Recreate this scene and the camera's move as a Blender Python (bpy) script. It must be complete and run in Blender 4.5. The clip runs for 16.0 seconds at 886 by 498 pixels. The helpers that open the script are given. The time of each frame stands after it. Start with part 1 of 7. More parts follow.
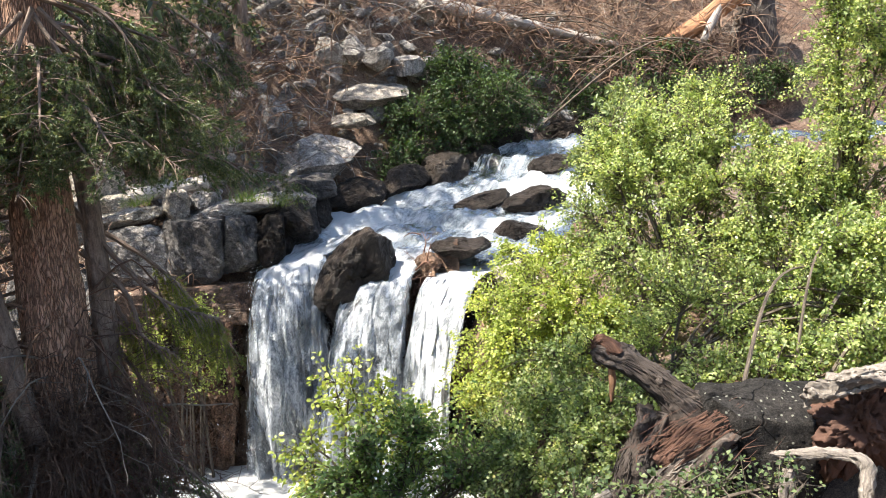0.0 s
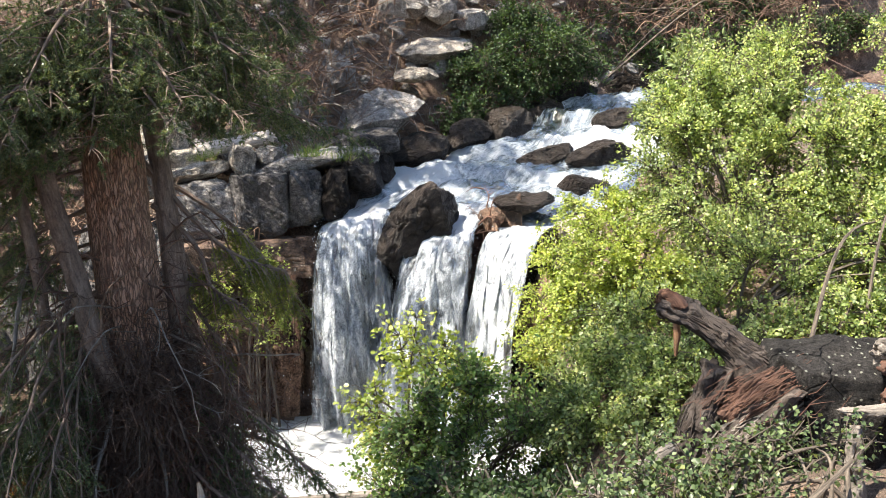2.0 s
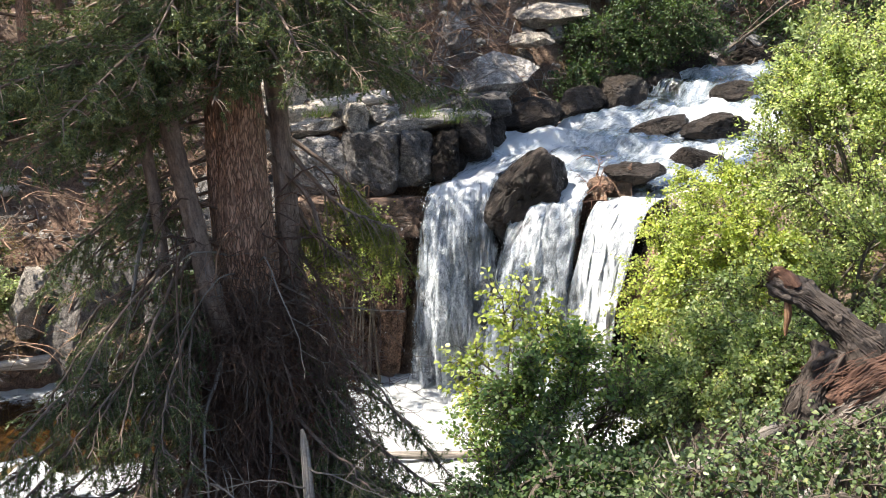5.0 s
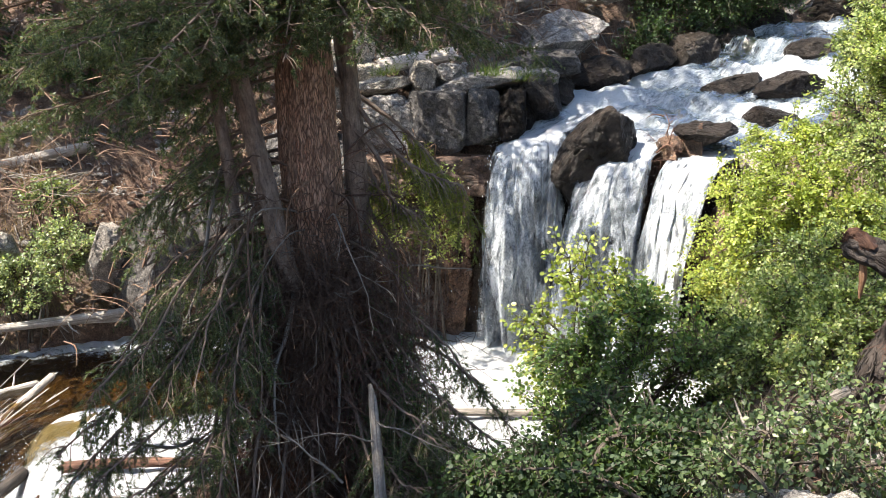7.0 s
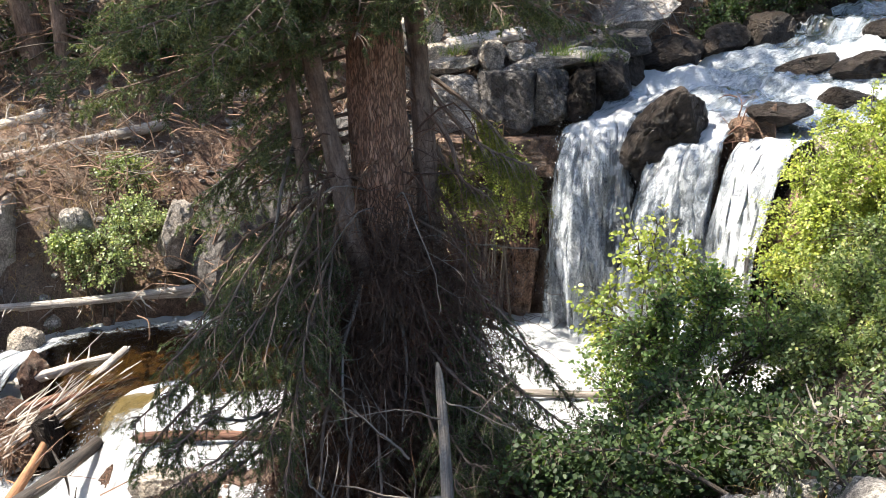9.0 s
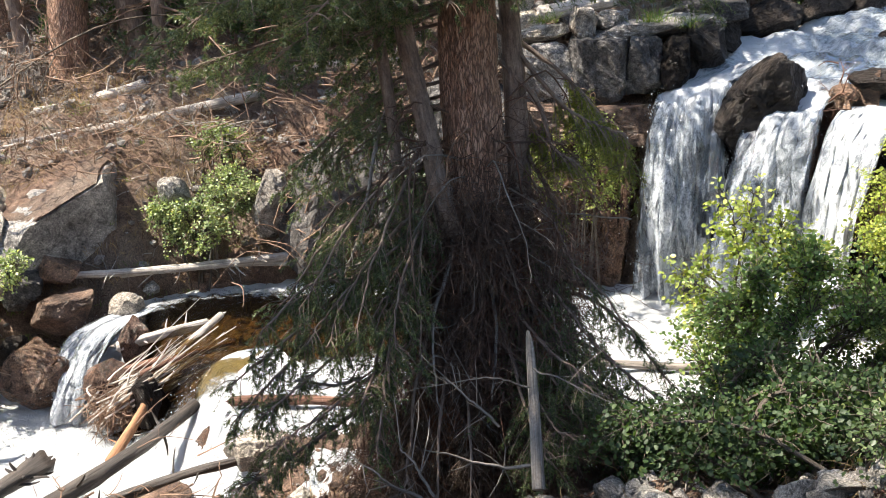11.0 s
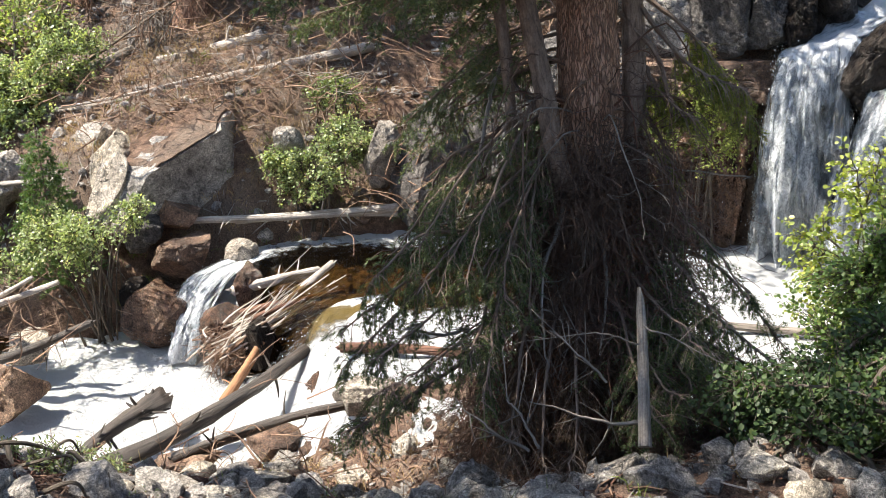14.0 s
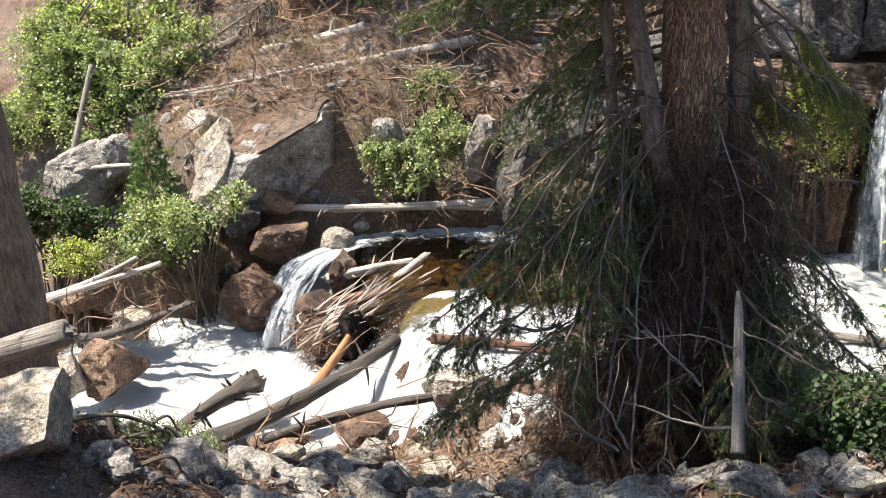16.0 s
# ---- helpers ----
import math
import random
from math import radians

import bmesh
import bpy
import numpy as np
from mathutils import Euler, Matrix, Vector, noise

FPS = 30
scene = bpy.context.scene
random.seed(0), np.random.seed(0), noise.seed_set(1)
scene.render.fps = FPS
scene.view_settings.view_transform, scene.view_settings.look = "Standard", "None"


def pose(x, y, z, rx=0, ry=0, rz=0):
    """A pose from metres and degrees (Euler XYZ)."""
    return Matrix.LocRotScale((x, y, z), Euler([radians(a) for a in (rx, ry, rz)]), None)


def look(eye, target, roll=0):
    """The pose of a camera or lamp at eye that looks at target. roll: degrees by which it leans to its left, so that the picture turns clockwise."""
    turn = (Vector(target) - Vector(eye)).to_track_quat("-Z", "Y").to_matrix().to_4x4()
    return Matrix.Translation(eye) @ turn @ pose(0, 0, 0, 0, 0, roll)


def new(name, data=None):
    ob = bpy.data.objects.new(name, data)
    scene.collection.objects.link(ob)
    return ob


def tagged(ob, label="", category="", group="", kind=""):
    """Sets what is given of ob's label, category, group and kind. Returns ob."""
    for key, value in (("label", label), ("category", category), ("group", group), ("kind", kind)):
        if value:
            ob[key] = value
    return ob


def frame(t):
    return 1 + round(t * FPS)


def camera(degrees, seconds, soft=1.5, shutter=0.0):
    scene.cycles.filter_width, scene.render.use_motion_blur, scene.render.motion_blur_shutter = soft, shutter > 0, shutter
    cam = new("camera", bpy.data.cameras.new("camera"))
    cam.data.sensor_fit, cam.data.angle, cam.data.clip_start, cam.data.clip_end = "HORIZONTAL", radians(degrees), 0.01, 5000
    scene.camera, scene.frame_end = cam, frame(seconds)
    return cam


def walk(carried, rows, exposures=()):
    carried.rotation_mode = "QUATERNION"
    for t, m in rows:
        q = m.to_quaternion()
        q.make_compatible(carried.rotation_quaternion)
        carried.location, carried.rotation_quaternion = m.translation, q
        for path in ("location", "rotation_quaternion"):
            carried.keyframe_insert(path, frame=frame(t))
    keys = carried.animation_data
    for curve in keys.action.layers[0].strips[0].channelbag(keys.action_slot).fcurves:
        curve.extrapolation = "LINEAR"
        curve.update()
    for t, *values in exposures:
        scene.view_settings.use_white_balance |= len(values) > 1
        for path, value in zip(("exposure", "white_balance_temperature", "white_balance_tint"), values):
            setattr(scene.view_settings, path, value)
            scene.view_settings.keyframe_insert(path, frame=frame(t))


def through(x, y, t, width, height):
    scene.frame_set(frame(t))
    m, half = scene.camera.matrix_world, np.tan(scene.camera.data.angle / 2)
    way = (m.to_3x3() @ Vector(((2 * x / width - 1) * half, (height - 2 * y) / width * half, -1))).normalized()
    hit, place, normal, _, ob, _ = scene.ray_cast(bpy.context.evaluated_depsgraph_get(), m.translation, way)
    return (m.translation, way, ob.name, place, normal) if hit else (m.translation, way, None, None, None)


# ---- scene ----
cam = camera(46.2, 16.0, soft=0.5)
ROWS = [
    (0, 0, 0, 6.2, 81.995, 1.981, -0.278),
    (0.5, -0.0071, -0.0076, 6.1955, 81.697, 2.141, 0.697),
    (1, -0.0143, -0.0149, 6.1911, 81.01, 2.394, 1.522),
    (1.5, -0.0215, -0.0219, 6.1867, 80.321, 2.496, 2.219),
    (2, -0.0288, -0.0285, 6.1823, 79.695, 2.302, 3.074),
    (2.5, -0.0361, -0.0348, 6.1779, 79.217, 2.001, 3.918),
    (3, -0.0434, -0.0408, 6.1736, 78.778, 1.851, 4.661),
    (3.5, -0.0507, -0.0466, 6.1693, 78.548, 1.576, 5.732),
    (4, -0.0581, -0.0522, 6.165, 78.468, 1.072, 7.074),
    (6.5, -0.0945, -0.0773, 6.144, 76.442, 0.615, 11.826),
    (7, -0.1016, -0.0819, 6.1399, 75.821, 0.793, 12.785),
    (7.5, -0.1086, -0.0865, 6.1357, 75.344, 0.913, 13.614),
    (8, -0.1155, -0.091, 6.1317, 75.081, 0.781, 14.55),
    (10.5, -0.1485, -0.1137, 6.1115, 74.043, 1.865, 19.738),
    (11, -0.1546, -0.1184, 6.1076, 73.361, 1.994, 21.139),
    (11.5, -0.1606, -0.1233, 6.1036, 72.976, 2.155, 22.421),
    (12, -0.1664, -0.1282, 6.0997, 72.669, 2.203, 23.414),
    (12.5, -0.172, -0.1333, 6.0958, 72.118, 2.042, 24.236),
    (13, -0.1774, -0.1386, 6.0919, 71.501, 1.846, 25.083),
    (13.5, -0.1826, -0.1441, 6.0881, 71.228, 2.092, 26.021),
    (14, -0.1876, -0.1498, 6.0842, 71.137, 2.197, 27.233),
    (14.5, -0.1923, -0.1557, 6.0804, 70.924, 1.983, 28.5),
    (15, -0.1967, -0.162, 6.0766, 70.61, 1.797, 29.901),
    (15.5, -0.2009, -0.1685, 6.0728, 70.764, 1.715, 31.44),
    (16, -0.2048, -0.1753, 6.069, 71.085, 1.768, 32.746),
]
walk(cam, [(t, pose(x, y, z, rx, ry, rz)) for t, x, y, z, rx, ry, rz in ROWS],
     exposures=[(0.0, 1.74), (8.0, 1.71), (11.0, 1.69), (14.0, 1.6), (16.0, 1.58)])

# ---- world, sun, exposure ----
SUN_DIR = Vector((-0.52, -0.19, 1.0)).normalized()      # towards the sun
world = bpy.data.worlds.new("sky")
scene.world = world
world.use_nodes = True
wn = world.node_tree.nodes
sky = wn.new("ShaderNodeTexSky")
sky.sky_type = "NISHITA"
sky.sun_disc = False
sky.sun_elevation = math.asin(SUN_DIR.z)
sky.sun_rotation = math.atan2(SUN_DIR.x, SUN_DIR.y)
wn["Background"].inputs["Strength"].default_value = 0.105
world.node_tree.links.new(sky.outputs[0], wn["Background"].inputs["Color"])
sun = new("sun", bpy.data.lights.new("sun", "SUN"))
sun.data.energy, sun.data.angle, sun.data.color = 5.0, radians(0.6), (1.0, 0.925, 0.81)
sun.matrix_world = look((0, 0, 40), Vector((0, 0, 40)) - SUN_DIR)

# ---- numeric helpers ----
rng = np.random.default_rng(7)


def hash3(i, j, k):
    n = (i * 374761393 + j * 668265263 + k * 2147483647 + 1013904223) & 0xFFFFFFFF
    n = ((n ^ (n >> 13)) * 1274126177) & 0xFFFFFFFF
    return ((n ^ (n >> 16)) & 0xFFFF) / 32767.5 - 1.0


def vnoise(p):
    """Smooth value noise in -1..1 at points p (n, 3)."""
    p = np.asarray(p, float) + 517.3
    i = np.floor(p).astype(np.int64)
    f = p - i
    f = f * f * f * (f * (f * 6 - 15) + 10)
    out = 0
    for dx in (0, 1):
        for dy in (0, 1):
            for dz in (0, 1):
                w = (f[:, 0] if dx else 1 - f[:, 0]) * (f[:, 1] if dy else 1 - f[:, 1]) * (f[:, 2] if dz else 1 - f[:, 2])
                out = out + w * hash3(i[:, 0] + dx, i[:, 1] + dy, i[:, 2] + dz)
    return out


def fbm(p, octaves=4, gain=0.5):
    p = np.asarray(p, float)
    total, amp = 0, 1.0
    for o in range(octaves):
        total = total + amp * vnoise(p * 2.0 ** o + 31.7 * o)
        amp *= gain
    return total


def sstep(a, b, x):
    t = np.clip((x - a) / (b - a), 0, 1)
    return t * t * (3 - 2 * t)


def unit(v):
    v = np.asarray(v, float)
    return v / (np.linalg.norm(v, axis=-1, keepdims=True) + 1e-12)


class Build:
    """Gathers vertices, faces and uvs for one mesh."""

    def __init__(self):
        self.v, self.f, self.uv, self.n = [], [], [], 0

    def add(self, verts, faces, uv=None):
        verts = np.asarray(verts, float).reshape(-1, 3)
        self.v.append(verts)
        self.uv.append(np.zeros((len(verts), 2)) if uv is None else np.asarray(uv, float))
        self.f.append(np.asarray(faces, np.int64) + self.n)
        self.n += len(verts)

    def mesh(self, name, material, smooth=True):
        me = bpy.data.meshes.new(name)
        v = np.concatenate(self.v)
        uv = np.concatenate(self.uv)
        loops = np.concatenate([f.ravel() for f in self.f])
        sizes = np.concatenate([np.full(len(f), f.shape[1]) for f in self.f])
        me.vertices.add(len(v))
        me.vertices.foreach_set("co", v.ravel())
        me.loops.add(len(loops))
        me.loops.foreach_set("vertex_index", loops.astype(np.int32))
        me.polygons.add(len(sizes))
        me.polygons.foreach_set("loop_start", np.concatenate([[0], np.cumsum(sizes)[:-1]]).astype(np.int32))
        me.update(calc_edges=True)
        layer = me.uv_layers.new(name="UVMap")
        layer.data.foreach_set("uv", uv[loops].ravel())
        me.polygons.foreach_set("use_smooth", np.full(len(sizes), smooth))
        me.materials.append(material)
        me.update()
        return me


def part(name, build, material, parent=None, label="", smooth=True):
    me = build.mesh(name, material, smooth) if isinstance(build, Build) else build
    ob = new(name, me)
    if parent is not None:
        ob.parent = parent
    if label:
        ob["label"] = label
    return ob


def thing(name, label, category, group="", kind="", at=(0, 0, 0)):
    ob = new(name)
    ob.empty_display_size = 0.1
    ob.location = at
    return tagged(ob, label, category, group, kind)


def tube(b, pts, radii, sides=8, cap=True, rough=0.0, seed=0.0, ridge=0.0):
    """A tube along pts with radii, its uv in metres (round, along)."""
    pts = np.asarray(pts, float)
    n = len(pts)
    radii = np.broadcast_to(np.asarray(radii, float), (n,))
    tan = np.gradient(pts, axis=0)
    tan = unit(tan)
    ref = np.array([0.0, 0.0, 1.0]) if abs(tan[:, 2]).mean() < 0.8 else np.array([1.0, 0.0, 0.0])
    a = unit(np.cross(tan, ref))
    c = np.cross(a, tan)
    ang = np.linspace(0, 2 * np.pi, sides + 1)
    ring = np.cos(ang)[None, :, None] * a[:, None, :] + np.sin(ang)[None, :, None] * c[:, None, :]
    rr = np.repeat(radii[:, None], sides + 1, 1)
    along = np.concatenate([[0], np.cumsum(np.linalg.norm(np.diff(pts, axis=0), axis=1))])
    if rough:
        q = np.stack([np.repeat(np.cos(ang)[None], n, 0) * 1.3, np.repeat(np.sin(ang)[None], n, 0) * 1.3, np.repeat(along[:, None], sides + 1, 1) * 1.2], -1)
        rr = rr * (1 + rough * fbm(q.reshape(-1, 3) + seed, 3).reshape(n, sides + 1))
    if ridge:
        q = np.stack([np.repeat(np.cos(ang)[None], n, 0) * 5, np.repeat(np.sin(ang)[None], n, 0) * 5, np.repeat(along[:, None], sides + 1, 1) * 2.2], -1)
        rr = rr * (1 + ridge * fbm(q.reshape(-1, 3) + seed * 2.1, 3, 0.6).reshape(n, sides + 1))
    verts = pts[:, None, :] + ring * rr[:, :, None]
    uv = np.stack([np.repeat((ang / (2 * np.pi))[None], n, 0) * 2 * np.pi * radii.max(), np.repeat(along[:, None], sides + 1, 1)], -1)
    k = np.arange(n - 1)[:, None] * (sides + 1) + np.arange(sides)[None]
    faces = np.stack([k, k + 1, k + sides + 2, k + sides + 1], -1).reshape(-1, 4)
    b.add(verts.reshape(-1, 3), faces, uv.reshape(-1, 2))
    if cap:
        for e, flip in ((0, 1), (n - 1, 0)):
            loop = verts[e][:sides]
            mid = loop.mean(0) + (tan[e] * (-1 if flip else 1)) * radii[e] * 0.15
            fs = [[i, (i + 1) % sides, sides] for i in range(sides)]
            if flip:
                fs = [f[::-1] for f in fs]
            b.add(np.vstack([loop, mid]), fs, np.vstack([np.zeros((sides, 2)), [[0, 0]]]))


def curve(points, n):
    """A smooth curve (Catmull-Rom) through points, n samples."""
    p = np.asarray(points, float)
    if len(p) == 2:
        return p[0] + (p[1] - p[0]) * np.linspace(0, 1, n)[:, None]
    p = np.vstack([2 * p[0] - p[1], p, 2 * p[-1] - p[-2]])
    t = np.linspace(0, len(p) - 3 - 1e-9, n)
    i = t.astype(int)
    f = (t - i)[:, None]
    a, b, c, d = p[i], p[i + 1], p[i + 2], p[i + 3]
    return 0.5 * (2 * b + (c - a) * f + (2 * a - 5 * b + 4 * c - d) * f ** 2 + (3 * b - a - 3 * c + d) * f ** 3)


# ---- materials ----
def mat(name):
    m = bpy.data.materials.new(name)
    m.use_nodes = True
    return m, m.node_tree.nodes, m.node_tree.links, m.node_tree.nodes["Principled BSDF"]


def node(nodes, kind, **values):
    n = nodes.new(kind)
    for k, v in values.items():
        if k in n.inputs:
            n.inputs[k].default_value = v
    return n


def ramp(nodes, links, src, stops):
    r = nodes.new("ShaderNodeValToRGB")
    el = r.color_ramp.elements
    while len(el) < len(stops):
        el.new(0.5)
    for e, (p, c) in zip(el, stops):
        e.position = p
        e.color = (*c, 1) if len(c) == 3 else c
    links.new(src, r.inputs[0])
    return r.outputs[0]


def tex(nodes, links, coord, scale, detail=5.0, rough=0.6, stretch=None, distort=0.0):
    src = coord
    if stretch:
        mp = nodes.new("ShaderNodeMapping")
        mp.inputs["Scale"].default_value = stretch
        links.new(coord, mp.inputs[0])
        src = mp.outputs[0]
    n = node(nodes, "ShaderNodeTexNoise", Scale=scale, Detail=detail, Roughness=rough, Distortion=distort)
    links.new(src, n.inputs["Vector"])
    return n.outputs["Fac"]


def mixc(nodes, links, fac, a, b, mode="MIX"):
    m = nodes.new("ShaderNodeMix")
    m.data_type, m.blend_type = "RGBA", mode
    for s, v in ((m.inputs[0], fac), (m.inputs[6], a), (m.inputs[7], b)):
        if isinstance(v, (int, float)):
            s.default_value = v
        elif isinstance(v, tuple):
            s.default_value = (*v, 1)
        else:
            links.new(v, s)
    return m.outputs[2]


def math_node(nodes, links, op, a, b=0.5, clamp=False):
    m = nodes.new("ShaderNodeMath")
    m.operation, m.use_clamp = op, clamp
    for s, v in ((m.inputs[0], a), (m.inputs[1], b)):
        if isinstance(v, (int, float)):
            s.default_value = v
        else:
            links.new(v, s)
    return m.outputs[0]


def bump(nodes, links, height, strength, distance, bsdf):
    b = node(nodes, "ShaderNodeBump", Strength=strength, Distance=distance)
    links.new(height, b.inputs["Height"])
    links.new(b.outputs[0], bsdf.inputs["Normal"])


def world_pos(nodes):
    return nodes.new("ShaderNodeNewGeometry").outputs["Position"]


def stone(name, dark, mid, light, rough=0.85, lichen=(0.42, 0.42, 0.36), lichen_amount=0.62, shine=0.5, spots=False):
    m, n, l, p = mat(name)
    pos = world_pos(n)
    big = tex(n, l, pos, 1.4, 6, 0.6)
    fine = tex(n, l, pos, 38, 4, 0.7)
    speck = tex(n, l, pos, 120, 2, 0.6)
    col = ramp(n, l, big, [(0.3, dark), (0.5, mid), (0.72, light)])
    mid_n = tex(n, l, pos, 7.5, 7, 0.7, None, 0.6)
    col = mixc(n, l, 0.75, col, ramp(n, l, mid_n, [(0.34, (0.12, 0.11, 0.1)), (0.5, (0.5, 0.5, 0.5)), (0.66, (0.9, 0.89, 0.87))]), "OVERLAY")
    col = mixc(n, l, 0.7, col, ramp(n, l, fine, [(0.34, (0.1, 0.1, 0.1)), (0.66, (0.95, 0.94, 0.92))]), "OVERLAY")
    col = mixc(n, l, 0.45, col, ramp(n, l, speck, [(0.38, (0.05, 0.05, 0.05)), (0.62, (0.95, 0.95, 0.95))]), "OVERLAY")
    crk = n.new("ShaderNodeTexVoronoi")
    crk.feature = "DISTANCE_TO_EDGE"
    crk.inputs["Scale"].default_value = 1.5
    warp = mixc(n, l, 0.22, pos, n.new("ShaderNodeTexNoise").outputs["Color"], "ADD")
    l.new(warp, crk.inputs["Vector"])
    crack = ramp(n, l, crk.outputs["Distance"], [(0.0, (1, 1, 1)), (0.018, (0, 0, 0))])
    crack = math_node(n, l, "MULTIPLY", crack, ramp(n, l, tex(n, l, pos, 1.1, 3, 0.5), [(0.46, (0, 0, 0)), (0.58, (1, 1, 1))]))
    col = mixc(n, l, math_node(n, l, "MULTIPLY", crack, 0.55), col, tuple(0.35 * c for c in dark))
    patch = tex(n, l, pos, 5.5, 6, 0.72)
    col = mixc(n, l, ramp(n, l, patch, [(lichen_amount, (0, 0, 0)), (lichen_amount + 0.06, (0.85, 0.85, 0.85))]), col, lichen)
    if spots:
        dot = node(n, "ShaderNodeTexVoronoi", Scale=17.0)
        l.new(pos, dot.inputs["Vector"])
        few = ramp(n, l, dot.outputs["Color"], [(0.5, (0, 0, 0)), (0.55, (1, 1, 1))])
        disc = ramp(n, l, dot.outputs["Distance"], [(0.16, (1, 1, 1)), (0.26, (0, 0, 0))])
        col = mixc(n, l, math_node(n, l, "MULTIPLY", few, disc), col, (0.33, 0.34, 0.28))
    info = n.new("ShaderNodeObjectInfo")
    tone = ramp(n, l, info.outputs["Random"], [(0.0, (0.75, 0.73, 0.72)), (0.5, (1, 0.97, 0.94)), (1.0, (1.15, 1.1, 1.0))])
    col = mixc(n, l, 1.0, col, tone, "MULTIPLY")
    l.new(col, p.inputs["Base Color"])
    p.inputs["Roughness"].default_value = rough
    p.inputs["Specular IOR Level"].default_value = shine
    h = math_node(n, l, "ADD", math_node(n, l, "MULTIPLY", tex(n, l, pos, 6, 9, 0.75), 1.0), math_node(n, l, "MULTIPLY", fine, 0.4))
    h = math_node(n, l, "SUBTRACT", h, math_node(n, l, "MULTIPLY", crack, 0.5))
    bump(n, l, h, 1.0, 0.09, p)
    return m


def wood(name, dark, mid, light, along=1.6, round_=22.0, rough=0.85, strength=0.8, flakes=None):
    """Bark or weathered wood; uv in metres, v along the grain."""
    m, n, l, p = mat(name)
    uv = n.new("ShaderNodeTexCoord").outputs["UV"]
    pos = world_pos(n)
    grain = tex(n, l, uv, 1.0, 8, 0.65, (round_, along * 2, 1), 0.4)
    blot = tex(n, l, pos, 3.0, 6, 0.65)
    fine = tex(n, l, pos, 55, 4, 0.7)
    col = ramp(n, l, grain, [(0.28, dark), (0.5, mid), (0.74, light)])
    col = mixc(n, l, 0.55, col, ramp(n, l, blot, [(0.3, (0.2, 0.19, 0.18)), (0.7, (0.85, 0.83, 0.8))]), "OVERLAY")
    col = mixc(n, l, 0.35, col, ramp(n, l, fine, [(0.3, (0.15, 0.15, 0.15)), (0.7, (0.9, 0.9, 0.9))]), "OVERLAY")
    if flakes:
        jit = node(n, "ShaderNodeTexNoise", Scale=9.0, Detail=3.0)
        l.new(uv, jit.inputs["Vector"])
        warp = mixc(n, l, 0.11, uv, jit.outputs["Color"], "ADD")
        mp = n.new("ShaderNodeMapping")
        mp.inputs["Scale"].default_value = (26, 8, 1)
        l.new(warp, mp.inputs[0])
        cell = n.new("ShaderNodeTexVoronoi")
        cell.inputs["Scale"].default_value = 1.0
        l.new(mp.outputs[0], cell.inputs["Vector"])
        edge = n.new("ShaderNodeTexVoronoi")
        edge.feature = "DISTANCE_TO_EDGE"
        edge.inputs["Scale"].default_value = 1.0
        l.new(mp.outputs[0], edge.inputs["Vector"])
        sep = n.new("ShaderNodeSeparateColor")
        l.new(cell.outputs["Color"], sep.inputs[0])
        col = mixc(n, l, math_node(n, l, "MULTIPLY", sep.outputs[0], 0.8), col, flakes)
        gap = ramp(n, l, edge.outputs["Distance"], [(0.0, (0.25, 0.25, 0.25)), (0.2, (1, 1, 1))])
        col = mixc(n, l, gap, dark, col)
        grain = math_node(n, l, "ADD", math_node(n, l, "MULTIPLY", grain, 0.4), math_node(n, l, "MULTIPLY", gap, 0.8))
    l.new(col, p.inputs["Base Color"])
    p.inputs["Roughness"].default_value = rough
    bump(n, l, math_node(n, l, "ADD", grain, math_node(n, l, "MULTIPLY", fine, 0.4)), strength, 0.03, p)
    return m


def leaf(name, dark, mid, light, through=0.45, gloss=0.42):
    m, n, l, p = mat(name)
    geo = n.new("ShaderNodeNewGeometry")
    col = ramp(n, l, geo.outputs["Random Per Island"], [(0.0, dark), (0.5, mid), (0.93, light), (1.0, (light[0] * 1.25, light[1] * 1.05, light[2] * 0.8))])
    patch = tex(n, l, geo.outputs["Position"], 1.6, 3, 0.5)
    col = mixc(n, l, 0.6, col, ramp(n, l, patch, [(0.3, (0.3, 0.33, 0.3)), (0.7, (0.72, 0.68, 0.6))]), "OVERLAY")
    l.new(col, p.inputs["Base Color"])
    p.inputs["Roughness"].default_value = gloss
    p.inputs["Specular IOR Level"].default_value = 0.4
    tr = n.new("ShaderNodeBsdfTranslucent")
    l.new(mixc(n, l, 1.0, col, (1.3, 1.35, 0.62), "MULTIPLY"), tr.inputs["Color"])
    ms = n.new("ShaderNodeMixShader")
    ms.inputs[0].default_value = through
    l.new(p.outputs[0], ms.inputs[1])
    l.new(tr.outputs[0], ms.inputs[2])
    l.new(ms.outputs[0], n["Material Output"].inputs["Surface"])
    return m


